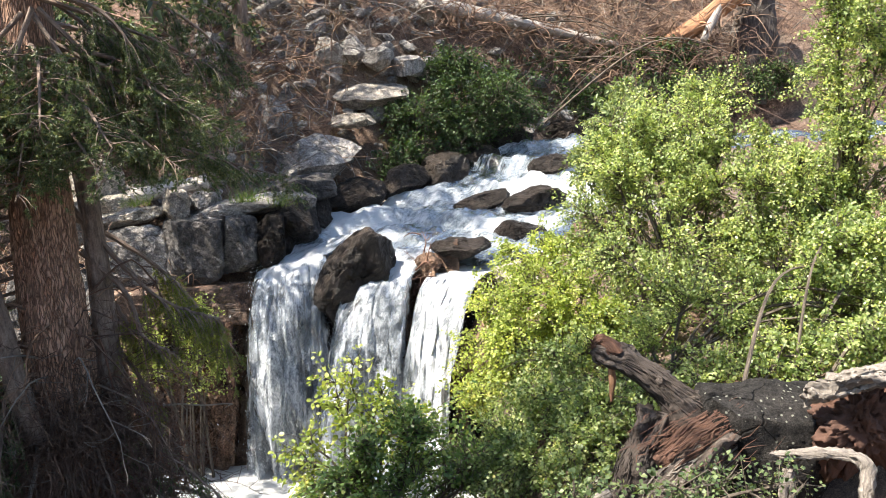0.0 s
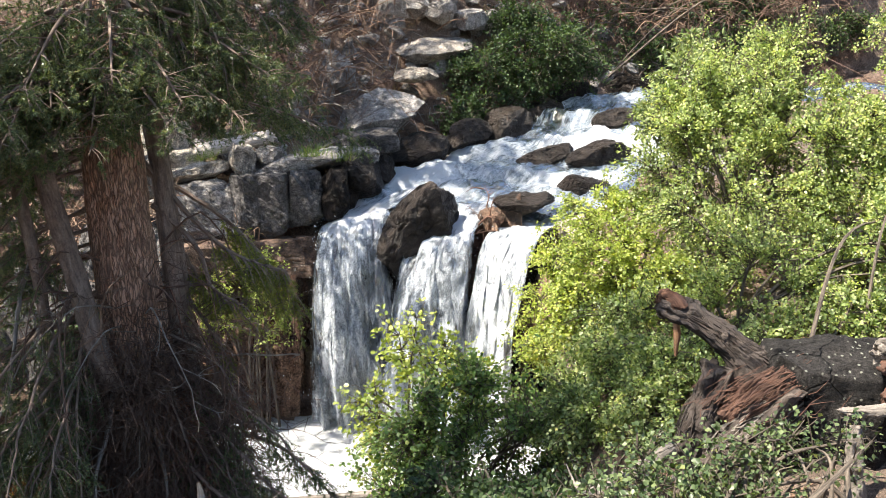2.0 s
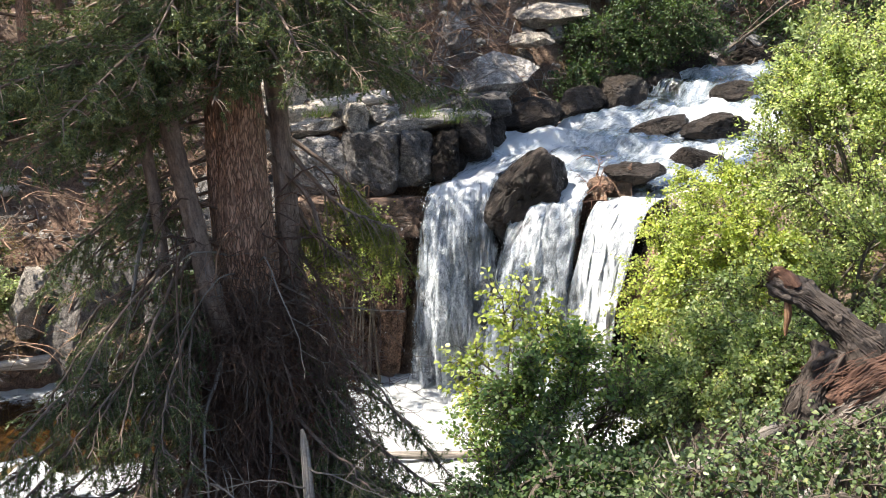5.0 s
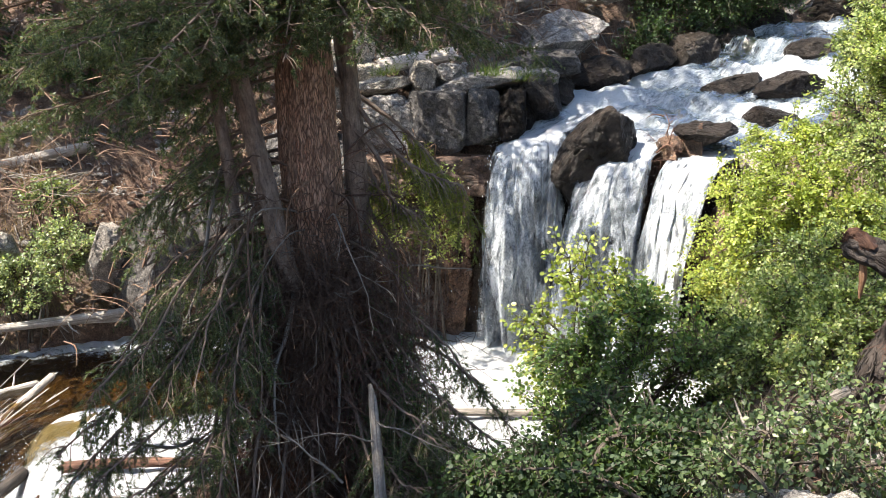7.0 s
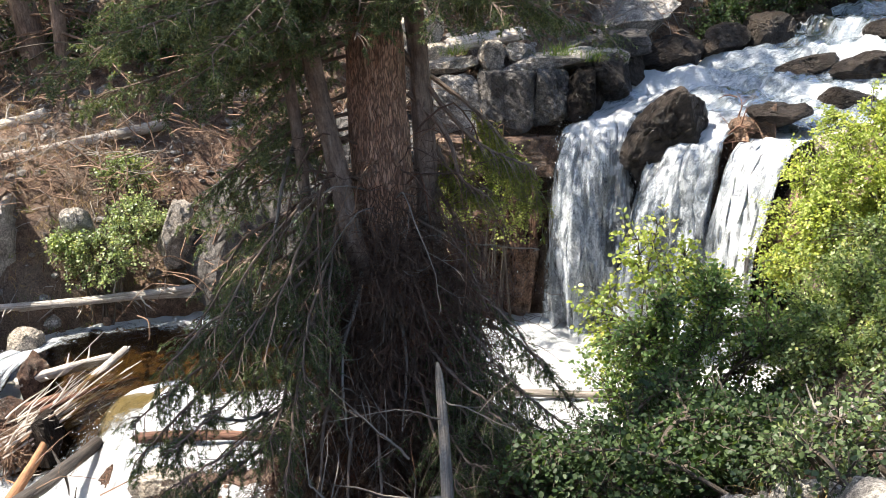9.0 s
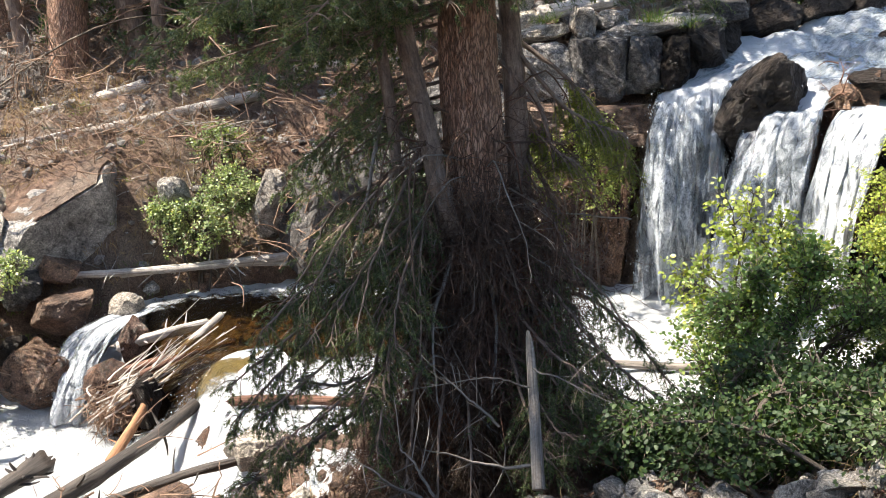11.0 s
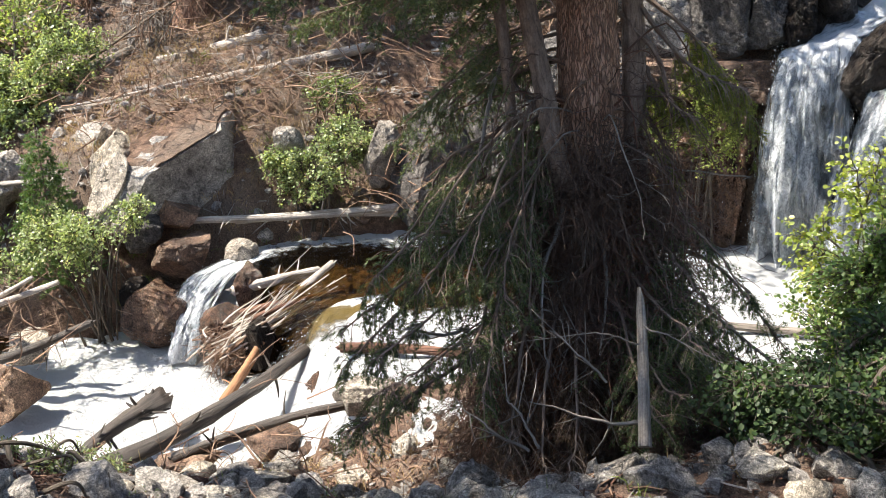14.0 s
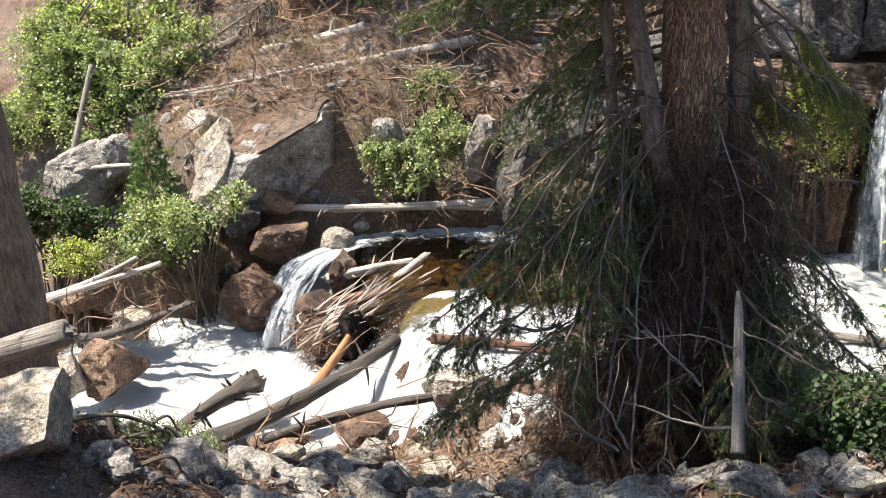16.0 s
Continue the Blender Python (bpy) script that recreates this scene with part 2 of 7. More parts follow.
def soil(name):
    m, n, l, p = mat(name)
    pos = world_pos(n)
    big = tex(n, l, pos, 0.5, 5, 0.6)
    med = tex(n, l, pos, 4.5, 7, 0.7)
    fine = tex(n, l, pos, 34, 5, 0.75)
    col = ramp(n, l, med, [(0.3, (0.05, 0.033, 0.023)), (0.44, (0.125, 0.08, 0.056)), (0.6, (0.22, 0.148, 0.108)), (0.78, (0.36, 0.28, 0.22))])
    col = mixc(n, l, ramp(n, l, big, [(0.42, (0, 0, 0)), (0.62, (0.8, 0.8, 0.8))]), col, (0.2, 0.17, 0.14))
    col = mixc(n, l, 0.8, col, ramp(n, l, fine, [(0.32, (0.12, 0.1, 0.1)), (0.68, (0.95, 0.9, 0.85))]), "OVERLAY")
    grit = tex(n, l, pos, 110, 3, 0.7)
    col = mixc(n, l, 0.7, col, ramp(n, l, grit, [(0.36, (0.06, 0.05, 0.05)), (0.64, (0.97, 0.93, 0.88))]), "OVERLAY")
    l.new(col, p.inputs["Base Color"])
    p.inputs["Roughness"].default_value = 0.95
    rise = math_node(n, l, "ADD", math_node(n, l, "MULTIPLY", fine, 0.7), math_node(n, l, "MULTIPLY", grit, 0.25))
    bump(n, l, math_node(n, l, "ADD", med, rise), 1.0, 0.09, p)
    return m


def foam(name, cover, streak, clear=(0.36, 0.30, 0.17), thin=(0.4, 0.45, 0.5), dense=(0.74, 0.77, 0.79), soft=0.05, relief=0.12):
    """Broken white water over clear water; uv in metres, v along the flow. cover shifts how much is white; the attribute 'froth' adds to it."""
    m, n, l, p = mat(name)
    uv = n.new("ShaderNodeTexCoord").outputs["UV"]
    at = n.new("ShaderNodeAttribute")
    at.attribute_name = "froth"
    a = tex(n, l, uv, 1.0, 4, 0.6, streak, 0.8)
    b = tex(n, l, uv, 3.4, 5, 0.7, streak, 0.6)
    c = tex(n, l, uv, 9.0, 4, 0.7, (streak[0] * 1.1, streak[1] * 1.9, 1), 0.4)
    s = math_node(n, l, "ADD", math_node(n, l, "MULTIPLY", a, 0.42), math_node(n, l, "MULTIPLY", b, 0.33))
    s = math_node(n, l, "ADD", s, math_node(n, l, "MULTIPLY", c, 0.25))
    s = math_node(n, l, "ADD", s, at.outputs["Fac"])
    fac = ramp(n, l, s, [(cover - soft, (0, 0, 0)), (cover + soft, (1, 1, 1))])
    l.new(ramp(n, l, s, [(cover - 0.02, thin), (cover + 0.13, dense)]), p.inputs["Base Color"])
    p.inputs["Roughness"].default_value = 0.5
    h = math_node(n, l, "ADD", math_node(n, l, "MULTIPLY", b, 0.8), math_node(n, l, "MULTIPLY", c, 0.7))
    bump(n, l, math_node(n, l, "ADD", h, a), 1.0, relief, p)
    tint = n.new("ShaderNodeBsdfTransparent")
    tint.inputs["Color"].default_value = (*clear, 1)
    gl = n.new("ShaderNodeBsdfGlossy")
    gl.inputs["Roughness"].default_value = 0.1
    bp = node(n, "ShaderNodeBump", Strength=0.5, Distance=0.05)
    l.new(b, bp.inputs["Height"])
    l.new(bp.outputs[0], gl.inputs["Normal"])
    fr = node(n, "ShaderNodeFresnel", IOR=1.33)
    l.new(bp.outputs[0], fr.inputs["Normal"])
    wet = n.new("ShaderNodeMixShader")
    l.new(fr.outputs[0], wet.inputs[0])
    l.new(tint.outputs[0], wet.inputs[1])
    l.new(gl.outputs[0], wet.inputs[2])
    ms = n.new("ShaderNodeMixShader")
    l.new(fac, ms.inputs[0])
    l.new(wet.outputs[0], ms.inputs[1])
    l.new(p.outputs[0], ms.inputs[2])
    l.new(ms.outputs[0], n["Material Output"].inputs["Surface"])
    return m


GRANITE = stone("granite", (0.14, 0.13, 0.124), (0.29, 0.274, 0.26), (0.44, 0.418, 0.392))
PALE = stone("pale_granite", (0.24, 0.215, 0.185), (0.38, 0.345, 0.3), (0.5, 0.46, 0.41), lichen_amount=0.7)
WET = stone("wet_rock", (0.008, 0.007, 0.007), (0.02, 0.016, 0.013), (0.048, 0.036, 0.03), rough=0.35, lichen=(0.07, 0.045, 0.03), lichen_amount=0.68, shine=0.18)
RUST = stone("rust_rock", (0.06, 0.036, 0.025), (0.17, 0.105, 0.072), (0.32, 0.225, 0.165), rough=0.6, lichen=(0.32, 0.27, 0.21), lichen_amount=0.62)
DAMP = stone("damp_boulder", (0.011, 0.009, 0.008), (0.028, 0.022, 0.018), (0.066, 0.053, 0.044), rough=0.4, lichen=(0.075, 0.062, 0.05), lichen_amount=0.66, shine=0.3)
WETRUST = stone("wet_rust_rock", (0.05, 0.028, 0.02), (0.115, 0.07, 0.05), (0.2, 0.14, 0.105), rough=0.22, lichen=(0.2, 0.12, 0.07), lichen_amount=0.66)
# granite darkened in colour for shaded, wet cliff faces and boulders in shade
SHADEROCK = stone("shaded_rock", (0.034, 0.032, 0.032), (0.098, 0.092, 0.09), (0.21, 0.2, 0.19), rough=0.7, lichen=(0.2, 0.195, 0.18), lichen_amount=0.68, shine=0.3)
RUBBLE = stone("rubble_granite", (0.19, 0.178, 0.165), (0.33, 0.312, 0.292), (0.46, 0.44, 0.415), lichen_amount=0.6)
SOIL = soil("forest_soil")
BARK = wood("spruce_bark", (0.04, 0.02, 0.013), (0.33, 0.175, 0.11), (0.53, 0.33, 0.225), 4.5, 17.0, strength=1.0, flakes=(0.56, 0.35, 0.24))
BARK2 = wood("young_bark", (0.07, 0.05, 0.038), (0.18, 0.13, 0.1), (0.31, 0.24, 0.19), 3.0, 20.0)
DEAD = wood("dead_twig", (0.085, 0.05, 0.032), (0.22, 0.138, 0.092), (0.4, 0.28, 0.2), 2.0, 30.0)
# dead twig again, darker: the colour holds the shade of skirt and slopes
SHADETWIG = wood("shaded_twig", (0.038, 0.023, 0.016), (0.11, 0.066, 0.046), (0.21, 0.14, 0.1), 2.0, 30.0)
SILVER = wood("silver_wood", (0.17, 0.145, 0.125), (0.4, 0.36, 0.32), (0.6, 0.56, 0.51), 0.7, 45.0)
GREYWOOD = wood("grey_wood", (0.07, 0.06, 0.052), (0.2, 0.175, 0.15), (0.36, 0.33, 0.295), 0.8, 38.0)
WETWOOD = wood("wet_wood", (0.012, 0.009, 0.007), (0.038, 0.028, 0.021), (0.095, 0.073, 0.058), 0.8, 38.0, rough=0.5)
REDWOOD = wood("rotten_wood", (0.04, 0.02, 0.013), (0.125, 0.06, 0.038), (0.25, 0.14, 0.09), 0.9, 30.0)
SPLINTER = wood("splintered_wood", (0.03, 0.015, 0.01), (0.095, 0.045, 0.028), (0.2, 0.11, 0.07), 0.9, 30.0)
ORANGE = wood("split_wood", (0.14, 0.065, 0.03), (0.3, 0.15, 0.075), (0.46, 0.29, 0.17), 0.6, 30.0)
STUMPWOOD = wood("stump_wood", (0.018, 0.013, 0.01), (0.062, 0.047, 0.038), (0.155, 0.128, 0.108), 0.9, 34.0, strength=1.0)
STEM = wood("bush_stem", (0.04, 0.03, 0.022), (0.1, 0.08, 0.06), (0.2, 0.165, 0.13), 2.0, 40.0)
ALDER = leaf("alder_leaf", (0.1, 0.145, 0.05), (0.275, 0.345, 0.135), (0.5, 0.54, 0.28), 0.46, 0.32)
YELLOWLEAF = leaf("sunny_leaf", (0.18, 0.235, 0.055), (0.3, 0.36, 0.1), (0.46, 0.49, 0.18), 0.5, 0.36)
PALELEAF = leaf("pale_leaf", (0.12, 0.165, 0.075), (0.25, 0.31, 0.155), (0.45, 0.5, 0.29), 0.42, 0.36)
# green leaf with the shade under bushes and banks put into its colour
SHADELEAF = leaf("shaded_leaf", (0.024, 0.048, 0.017), (0.046, 0.08, 0.028), (0.085, 0.13, 0.048), 0.36, 0.55)
MIDLEAF = leaf("mid_green_leaf", (0.06, 0.115, 0.035), (0.12, 0.19, 0.062), (0.24, 0.31, 0.125), 0.42, 0.36)
WILLOW = leaf("willow_leaf", (0.1, 0.14, 0.06), (0.17, 0.22, 0.1), (0.28, 0.32, 0.16), 0.35)
BERRY = leaf("bramble_leaf", (0.05, 0.08, 0.034), (0.095, 0.135, 0.06), (0.17, 0.215, 0.1), 0.35)
NEEDLE = leaf("needle", (0.026, 0.044, 0.02), (0.08, 0.112, 0.05), (0.185, 0.21, 0.1), 0.28, 0.4)
RUSTNEEDLE = leaf("rust_needle", (0.07, 0.028, 0.018), (0.12, 0.05, 0.03), (0.2, 0.095, 0.055), 0.2, 0.6)
BROWNNEEDLE = leaf("brown_needle", (0.05, 0.03, 0.02), (0.095, 0.06, 0.04), (0.165, 0.11, 0.075), 0.15, 0.7)
# mossy needles, with sunlight put into their brighter yellow-green
LITNEEDLE = leaf("sunlit_moss_needle", (0.085, 0.105, 0.03), (0.15, 0.17, 0.045), (0.27, 0.28, 0.075), 0.4, 0.6)
DRYGRASS = leaf("dry_grass", (0.2, 0.13, 0.07), (0.32, 0.22, 0.12), (0.45, 0.33, 0.2), 0.25, 0.7)
GRASS = leaf("grass_blade", (0.07, 0.13, 0.025), (0.13, 0.2, 0.04), (0.24, 0.28, 0.08), 0.4, 0.5)
FALL = foam("falling_water", 0.445, (8.5, 1.9, 1), (0.44, 0.46, 0.48), (0.5, 0.55, 0.6), (0.82, 0.84, 0.86), 0.09, 0.11)
STREAM = foam("stream_water", 0.45, (3.4, 1.5, 1), (0.3, 0.32, 0.31), (0.38, 0.46, 0.52), (0.74, 0.77, 0.8), 0.1, 0.16)
POOL = foam("pool_water", 0.55, (3.2, 2.2, 1), (0.5, 0.42, 0.24), (0.47, 0.49, 0.5), (0.77, 0.78, 0.78), 0.06, 0.2)

# ---- ground ----
def water_level(x, y):
    """Level of the lower stream: a pool under the falls, then a step down to the lower pool."""
    s = 0.55 - ((x + 9.1) * 0.6 + (y - 11.35) * 0.8)       # beyond the step line, towards the lower pool
    return 0.4 - 1.2 * sstep(-0.1, 1.3, s) - 0.05 * np.clip(s - 1.3, 0, 60)


UP = np.array([[16, 23.6, 5.8, 1.0], [9.3, 22.4, 5.15, 0.8], [6.5, 21.9, 5.0, 0.8], [3.6, 21.5, 5.05, 0.95], [2.15, 20.65, 4.9, 1.2], [1.4, 19.45, 4.45, 1.6], [0.6, 18.55, 4.12, 1.95], [-0.4, 17.45, 3.8, 2.1], [-1.17, 16.8, 3.55, 1.9]])


def upper_stream(x, y):
    """Distance from the upper stream's centre line, and its water level and half width there."""
    best = np.full(x.shape, 1e9)
    lev = np.zeros_like(x)
    hw = np.zeros_like(x)
    for a, b in zip(UP[:-1], UP[1:]):
        d = b[:2] - a[:2]
        t = np.clip(((x - a[0]) * d[0] + (y - a[1]) * d[1]) / (d @ d), 0, 1)
        q = np.hypot(x - a[0] - t * d[0], y - a[1] - t * d[1])
        near = q < best
        best = np.where(near, q, best)
        lev = np.where(near, a[2] + t * (b[2] - a[2]), lev)
        hw = np.where(near, a[3] + t * (b[3] - a[3]), hw)
    return best, lev, hw


def ground_height(x, y, rough=True):
    x, y = np.asarray(x, float), np.asarray(y, float)
    wl = water_level(x, y)
    # camera-side bank
    yn = np.interp(x, [-40, -20, -14, -10, -9.1, -8.4, -7.9, -7.6, -7.3, -5.5, -3, -1, 0.4, 1.4], [3, 5.2, 6.8, 7.7, 8.2, 8.65, 9.2, 9.75, 10.2, 10.5, 11.4, 12.5, 13.2, 13.4])
    d = yn - y
    near = np.interp(d, [0, 0.5, 2, 4, 5, 6.5, 9, 12, 30, 90], [-0.45, 0.0, 0.24, 0.85, 1.4, 2.5, 3.6, 4.2, 5.6, 16]) + (0.4 * sstep(-4.2, -1.2, x) + 0.55 * sstep(-7.0, -8.8, x)) * sstep(1.6, 4.0, d) + np.where(d < 4, wl * np.clip(1 - d / 4, 0, 1), 0)
    right = 2.55 + 0.15 * (y - 8.5) + 0.05 * (x - 2) - 0.5 * sstep(2.5, 0.6, x) + 0.11 * np.clip(y - 17.2, 0, 6)
    s = sstep(-0.1, 1.1, x - 0.1 * (y - 13) * (y > 13)) * sstep(5.5, 8.5, y)
    near = near * (1 - s) + np.maximum(right, 0) * s
    # the bank drops away in front of the viewpoint
    az = np.degrees(np.arctan2(x, np.maximum(y, 0.01)))
    slope = np.interp(az, [-90, -57, -45, -27, -15, -5, 0, 6, 20, 60], [0.45, 0.55, 0.635, 0.69, 0.70, 0.635, 0.59, 0.49, 0.40, 0.38])
    dist = np.hypot(x, y)
    edge = np.interp(az, [-90, -57, -27, -14, 0, 20], [8.0, 7.8, 6.8, 7.0, 7.0, 6.8])
    free = sstep(-1.2, 0.5, dist - edge)
    near = np.where(y > 0.3, np.minimum(near, 5.75 - slope * dist) * (1 - free) + near * free, near)
    # far bank, downstream part
    yf = np.interp(x, [-40, -20, -14, -12.3, -11, -9, -7, -5, -3.5], [9.5, 10.6, 11.0, 11.9, 13.6, 15.0, 15.4, 16.2, 16.6])
    e = y - yf
    far_l = wl * np.clip(1 - e / 2.0, 0, 1) + np.interp(e, [0, 0.4, 1.0, 1.9, 3.5, 6, 12, 40, 100], [-0.4, 0.4, 1.1, 2.0, 2.9, 4.1, 7.0, 20, 46])
    far_m = np.interp(y, [16.4, 16.9, 17.3, 18, 20, 21, 22, 26, 50, 110], [0.2, 2.9, 4.0, 4.9, 6.35, 7.3, 8.1, 10.4, 24, 54])
    ys = np.interp(x, [-1.17, -0.4, 0.6, 1.4, 2.15, 3.6, 6.5, 9.3, 16, 40], [16.8, 17.45, 18.55, 19.45, 20.65, 21.5, 21.9, 22.4, 23.6, 26])
    yb = np.interp(x, [-1.4, -0.9, 0.2, 1.5, 3.2, 8, 16, 40], [16.6, 17.0, 18.4, 20.2, 22.4, 23.6, 24.8, 27])
    levb = np.interp(x, [-1, 0.2, 1.5, 3.2, 8, 16, 40], [3.55, 3.95, 4.55, 5.15, 5.4, 5.75, 6.5])
    far_r = levb + np.interp(y - yb, [0.8, 1.2, 1.9, 3.2, 12, 40, 100], [0, 1.1, 2.0, 3.2, 8.0, 23, 49])
    a = sstep(-8, -4.6, x)
    b = sstep(-2.6, 0.3, x)
    far = far_l * (1 - a) + (far_m * (1 - b) + far_r * b) * a
    mid_y = np.where(x < 0.3, (yn + np.maximum(yf, 15.2)) / 2, ys)
    z = np.where(y < np.where(x < 0.3, mid_y, ys), near, far)
    # bed of pool and stream
    bed = wl - 0.45
    inside = (y > yn) & (y < np.where(x < -3.5, yf, 16.5)) & (x < 0.5)
    z = np.where(inside, np.minimum(z, bed), z)
    q, ul, hw = upper_stream(x, y)
    up = y > 16.75
    z = np.where(up, np.minimum(z, ul - 0.3 + np.clip(q - hw, 0, 50) * 1.5), z)
    if rough:
        p = np.stack([x, y, z * 0.6], -1)
        k = np.where(inside, 0.35, 1.0)
        z = z + k * (0.16 * fbm(p * 0.9, 3) + 0.07 * fbm(p * 3.1, 3))
    return z


def gz(x, y):
    return float(ground_height(np.array([x]), np.array([y]))[0])


def spaced(lo, a, b, hi, step):
    left = a - np.cumsum(step * 1.25 ** np.arange(1, 40))
    right = b + np.cumsum(step * 1.25 ** np.arange(1, 40))
    return np.concatenate([left[left > lo][::-1], np.arange(a, b + 1e-6, step), right[right < hi]])


gx, gy = spaced(-150, -20, 9, 130, 0.11), spaced(-90, 3, 27, 150, 0.11)
GX, GY = np.meshgrid(gx, gy, indexing="ij")
GZ = ground_height(GX.ravel(), GY.ravel())


def grid_faces(nu, nv):
    k = np.arange(nu - 1)[:, None] * nv + np.arange(nv - 1)[None]
    return np.stack([k, k + nv, k + nv + 1, k + 1], -1).reshape(-1, 4)


gb = Build()
gb.add(np.stack([GX.ravel(), GY.ravel(), GZ], -1), grid_faces(len(gx), len(gy)))
ground = part("ground", gb, SOIL)
tagged(ground, "steep forest banks of brown soil, needles and gravel", "ground", kind="structure")


# ---- water ----
def sheet(name, pts, uv, froth, material, label, thick=True):
    """pts (nu, nv, 3): a sheet of water with the attribute froth."""
    nu, nv = pts.shape[:2]
    b = Build()
    b.add(pts.reshape(-1, 3), grid_faces(nu, nv), uv.reshape(-1, 2))
    ob = part(name, b, material)
    at = ob.data.attributes.new("froth", "FLOAT", "POINT")
    at.data.foreach_set("value", np.asarray(froth, float).ravel().astype(np.float32))
    return tagged(ob, label, "water", kind="structure")


wx, wy = np.arange(-21, 1.9, 0.09), np.arange(5, 17.3, 0.09)
WX, WY = np.meshgrid(wx, wy, indexing="ij")
wp = np.stack([WX.ravel(), WY.ravel(), np.zeros(WX.size)], -1)
step_line = 0.55 - ((WX + 9.1) * 0.6 + (WY - 11.35) * 0.8)
on_step = np.exp(-((step_line - 0.6) / 0.7) ** 2)
still = np.exp(-(((WX + 8.9) / 2.15) ** 2 + ((WY - 12.6) / 1.95) ** 2) ** 2) + np.exp(-(((WX + 6.2) / 1.9) ** 2 + ((WY - 13.9) / 1.5) ** 2) ** 2) + 0.8 * sstep(-13.2, -15, WX)
agit = np.clip(1 - still, 0.06, 1)
WZ = water_level(WX, WY) + ((0.045 + 0.02 * on_step) * fbm(wp * 2.2, 4).reshape(WX.shape) + 0.035 * fbm(wp * 7, 2).reshape(WX.shape)) * agit
still = np.minimum(still, 1.0)
froth = np.clip(0.33 - 0.58 * still + 0.05 * on_step, -0.35, 0.36)
sheet("water_pool", np.stack([WX, WY, WZ], -1), np.stack([WY * 1.0, WX], -1), froth, POOL, "foaming white pool with a clear amber shallow beside it")

# upper stream: a fan of rapids between its two banks, from the lip upwards
bank_l = curve([(-3.15, 16.85, 3.6), (-2.7, 17.5, 3.8), (-2.25, 18.0, 3.95), (-1.5, 18.8, 4.2), (-0.3, 19.5, 4.45), (0.3, 20.0, 4.62), (0.9, 21.0, 4.95), (2.4, 22.1, 5.2), (5.0, 22.3, 5.12), (9.0, 22.6, 5.25), (16.0, 24.0, 5.7)], 260)
bank_r = curve([(0.8, 16.55, 3.5), (1.3, 16.9, 3.62), (1.85, 17.4, 3.76), (2.65, 18.3, 4.05), (3.1, 19.4, 4.45), (3.4, 20.2, 4.8), (4.0, 20.8, 5.0), (5.2, 21.0, 4.95), (6.6, 21.2, 4.95), (9.5, 21.6, 5.1), (16.0, 22.6, 5.6)], 260)
across = np.linspace(-0.04, 1.04, 90)
P = bank_l[:, None, :] * (1 - across[None, :, None]) + bank_r[:, None, :] * across[None, :, None]
pp = np.stack([P[:, :, 0], P[:, :, 1], np.zeros(P.shape[:2])], -1).reshape(-1, 3)
shape2 = P.shape[:2]
# low steps across the flow, with standing waves between them
down = (P[:, :, 1] - 16.8) + 0.55 * fbm(pp * 0.8 + 3.1, 2).reshape(shape2)
tread = 1.15
saw = down / tread - np.floor(down / tread)
P[:, :, 2] += 0.26 * (sstep(0.0, 0.35, saw) - saw) * sstep(0.2, 0.9, P[:, :, 1] - 16.8)
P[:, :, 2] += 0.07 * fbm(pp * 1.9, 3).reshape(shape2) + 0.05 * fbm(pp * 5.5, 3).reshape(shape2) + 0.06
ulen = np.concatenate([[0], np.cumsum(np.linalg.norm(np.diff((bank_l + bank_r) / 2, axis=0), axis=1))])
UVS = np.stack([np.repeat(across[None] * 3.0, 260, 0), np.repeat(ulen[:, None], 90, 1)], -1)
rush = 0.11 * np.exp(-((saw - 0.2) / 0.2) ** 2) + 0.12 * fbm(pp * 1.1 + 8.0, 3).reshape(shape2) - 0.035 - 0.15 * sstep(19.2, 20.8, P[:, :, 1])
sheet("water_stream", P, UVS, np.clip(rush, -0.12, 0.2), STREAM, "fast white stream running over dark boulders")


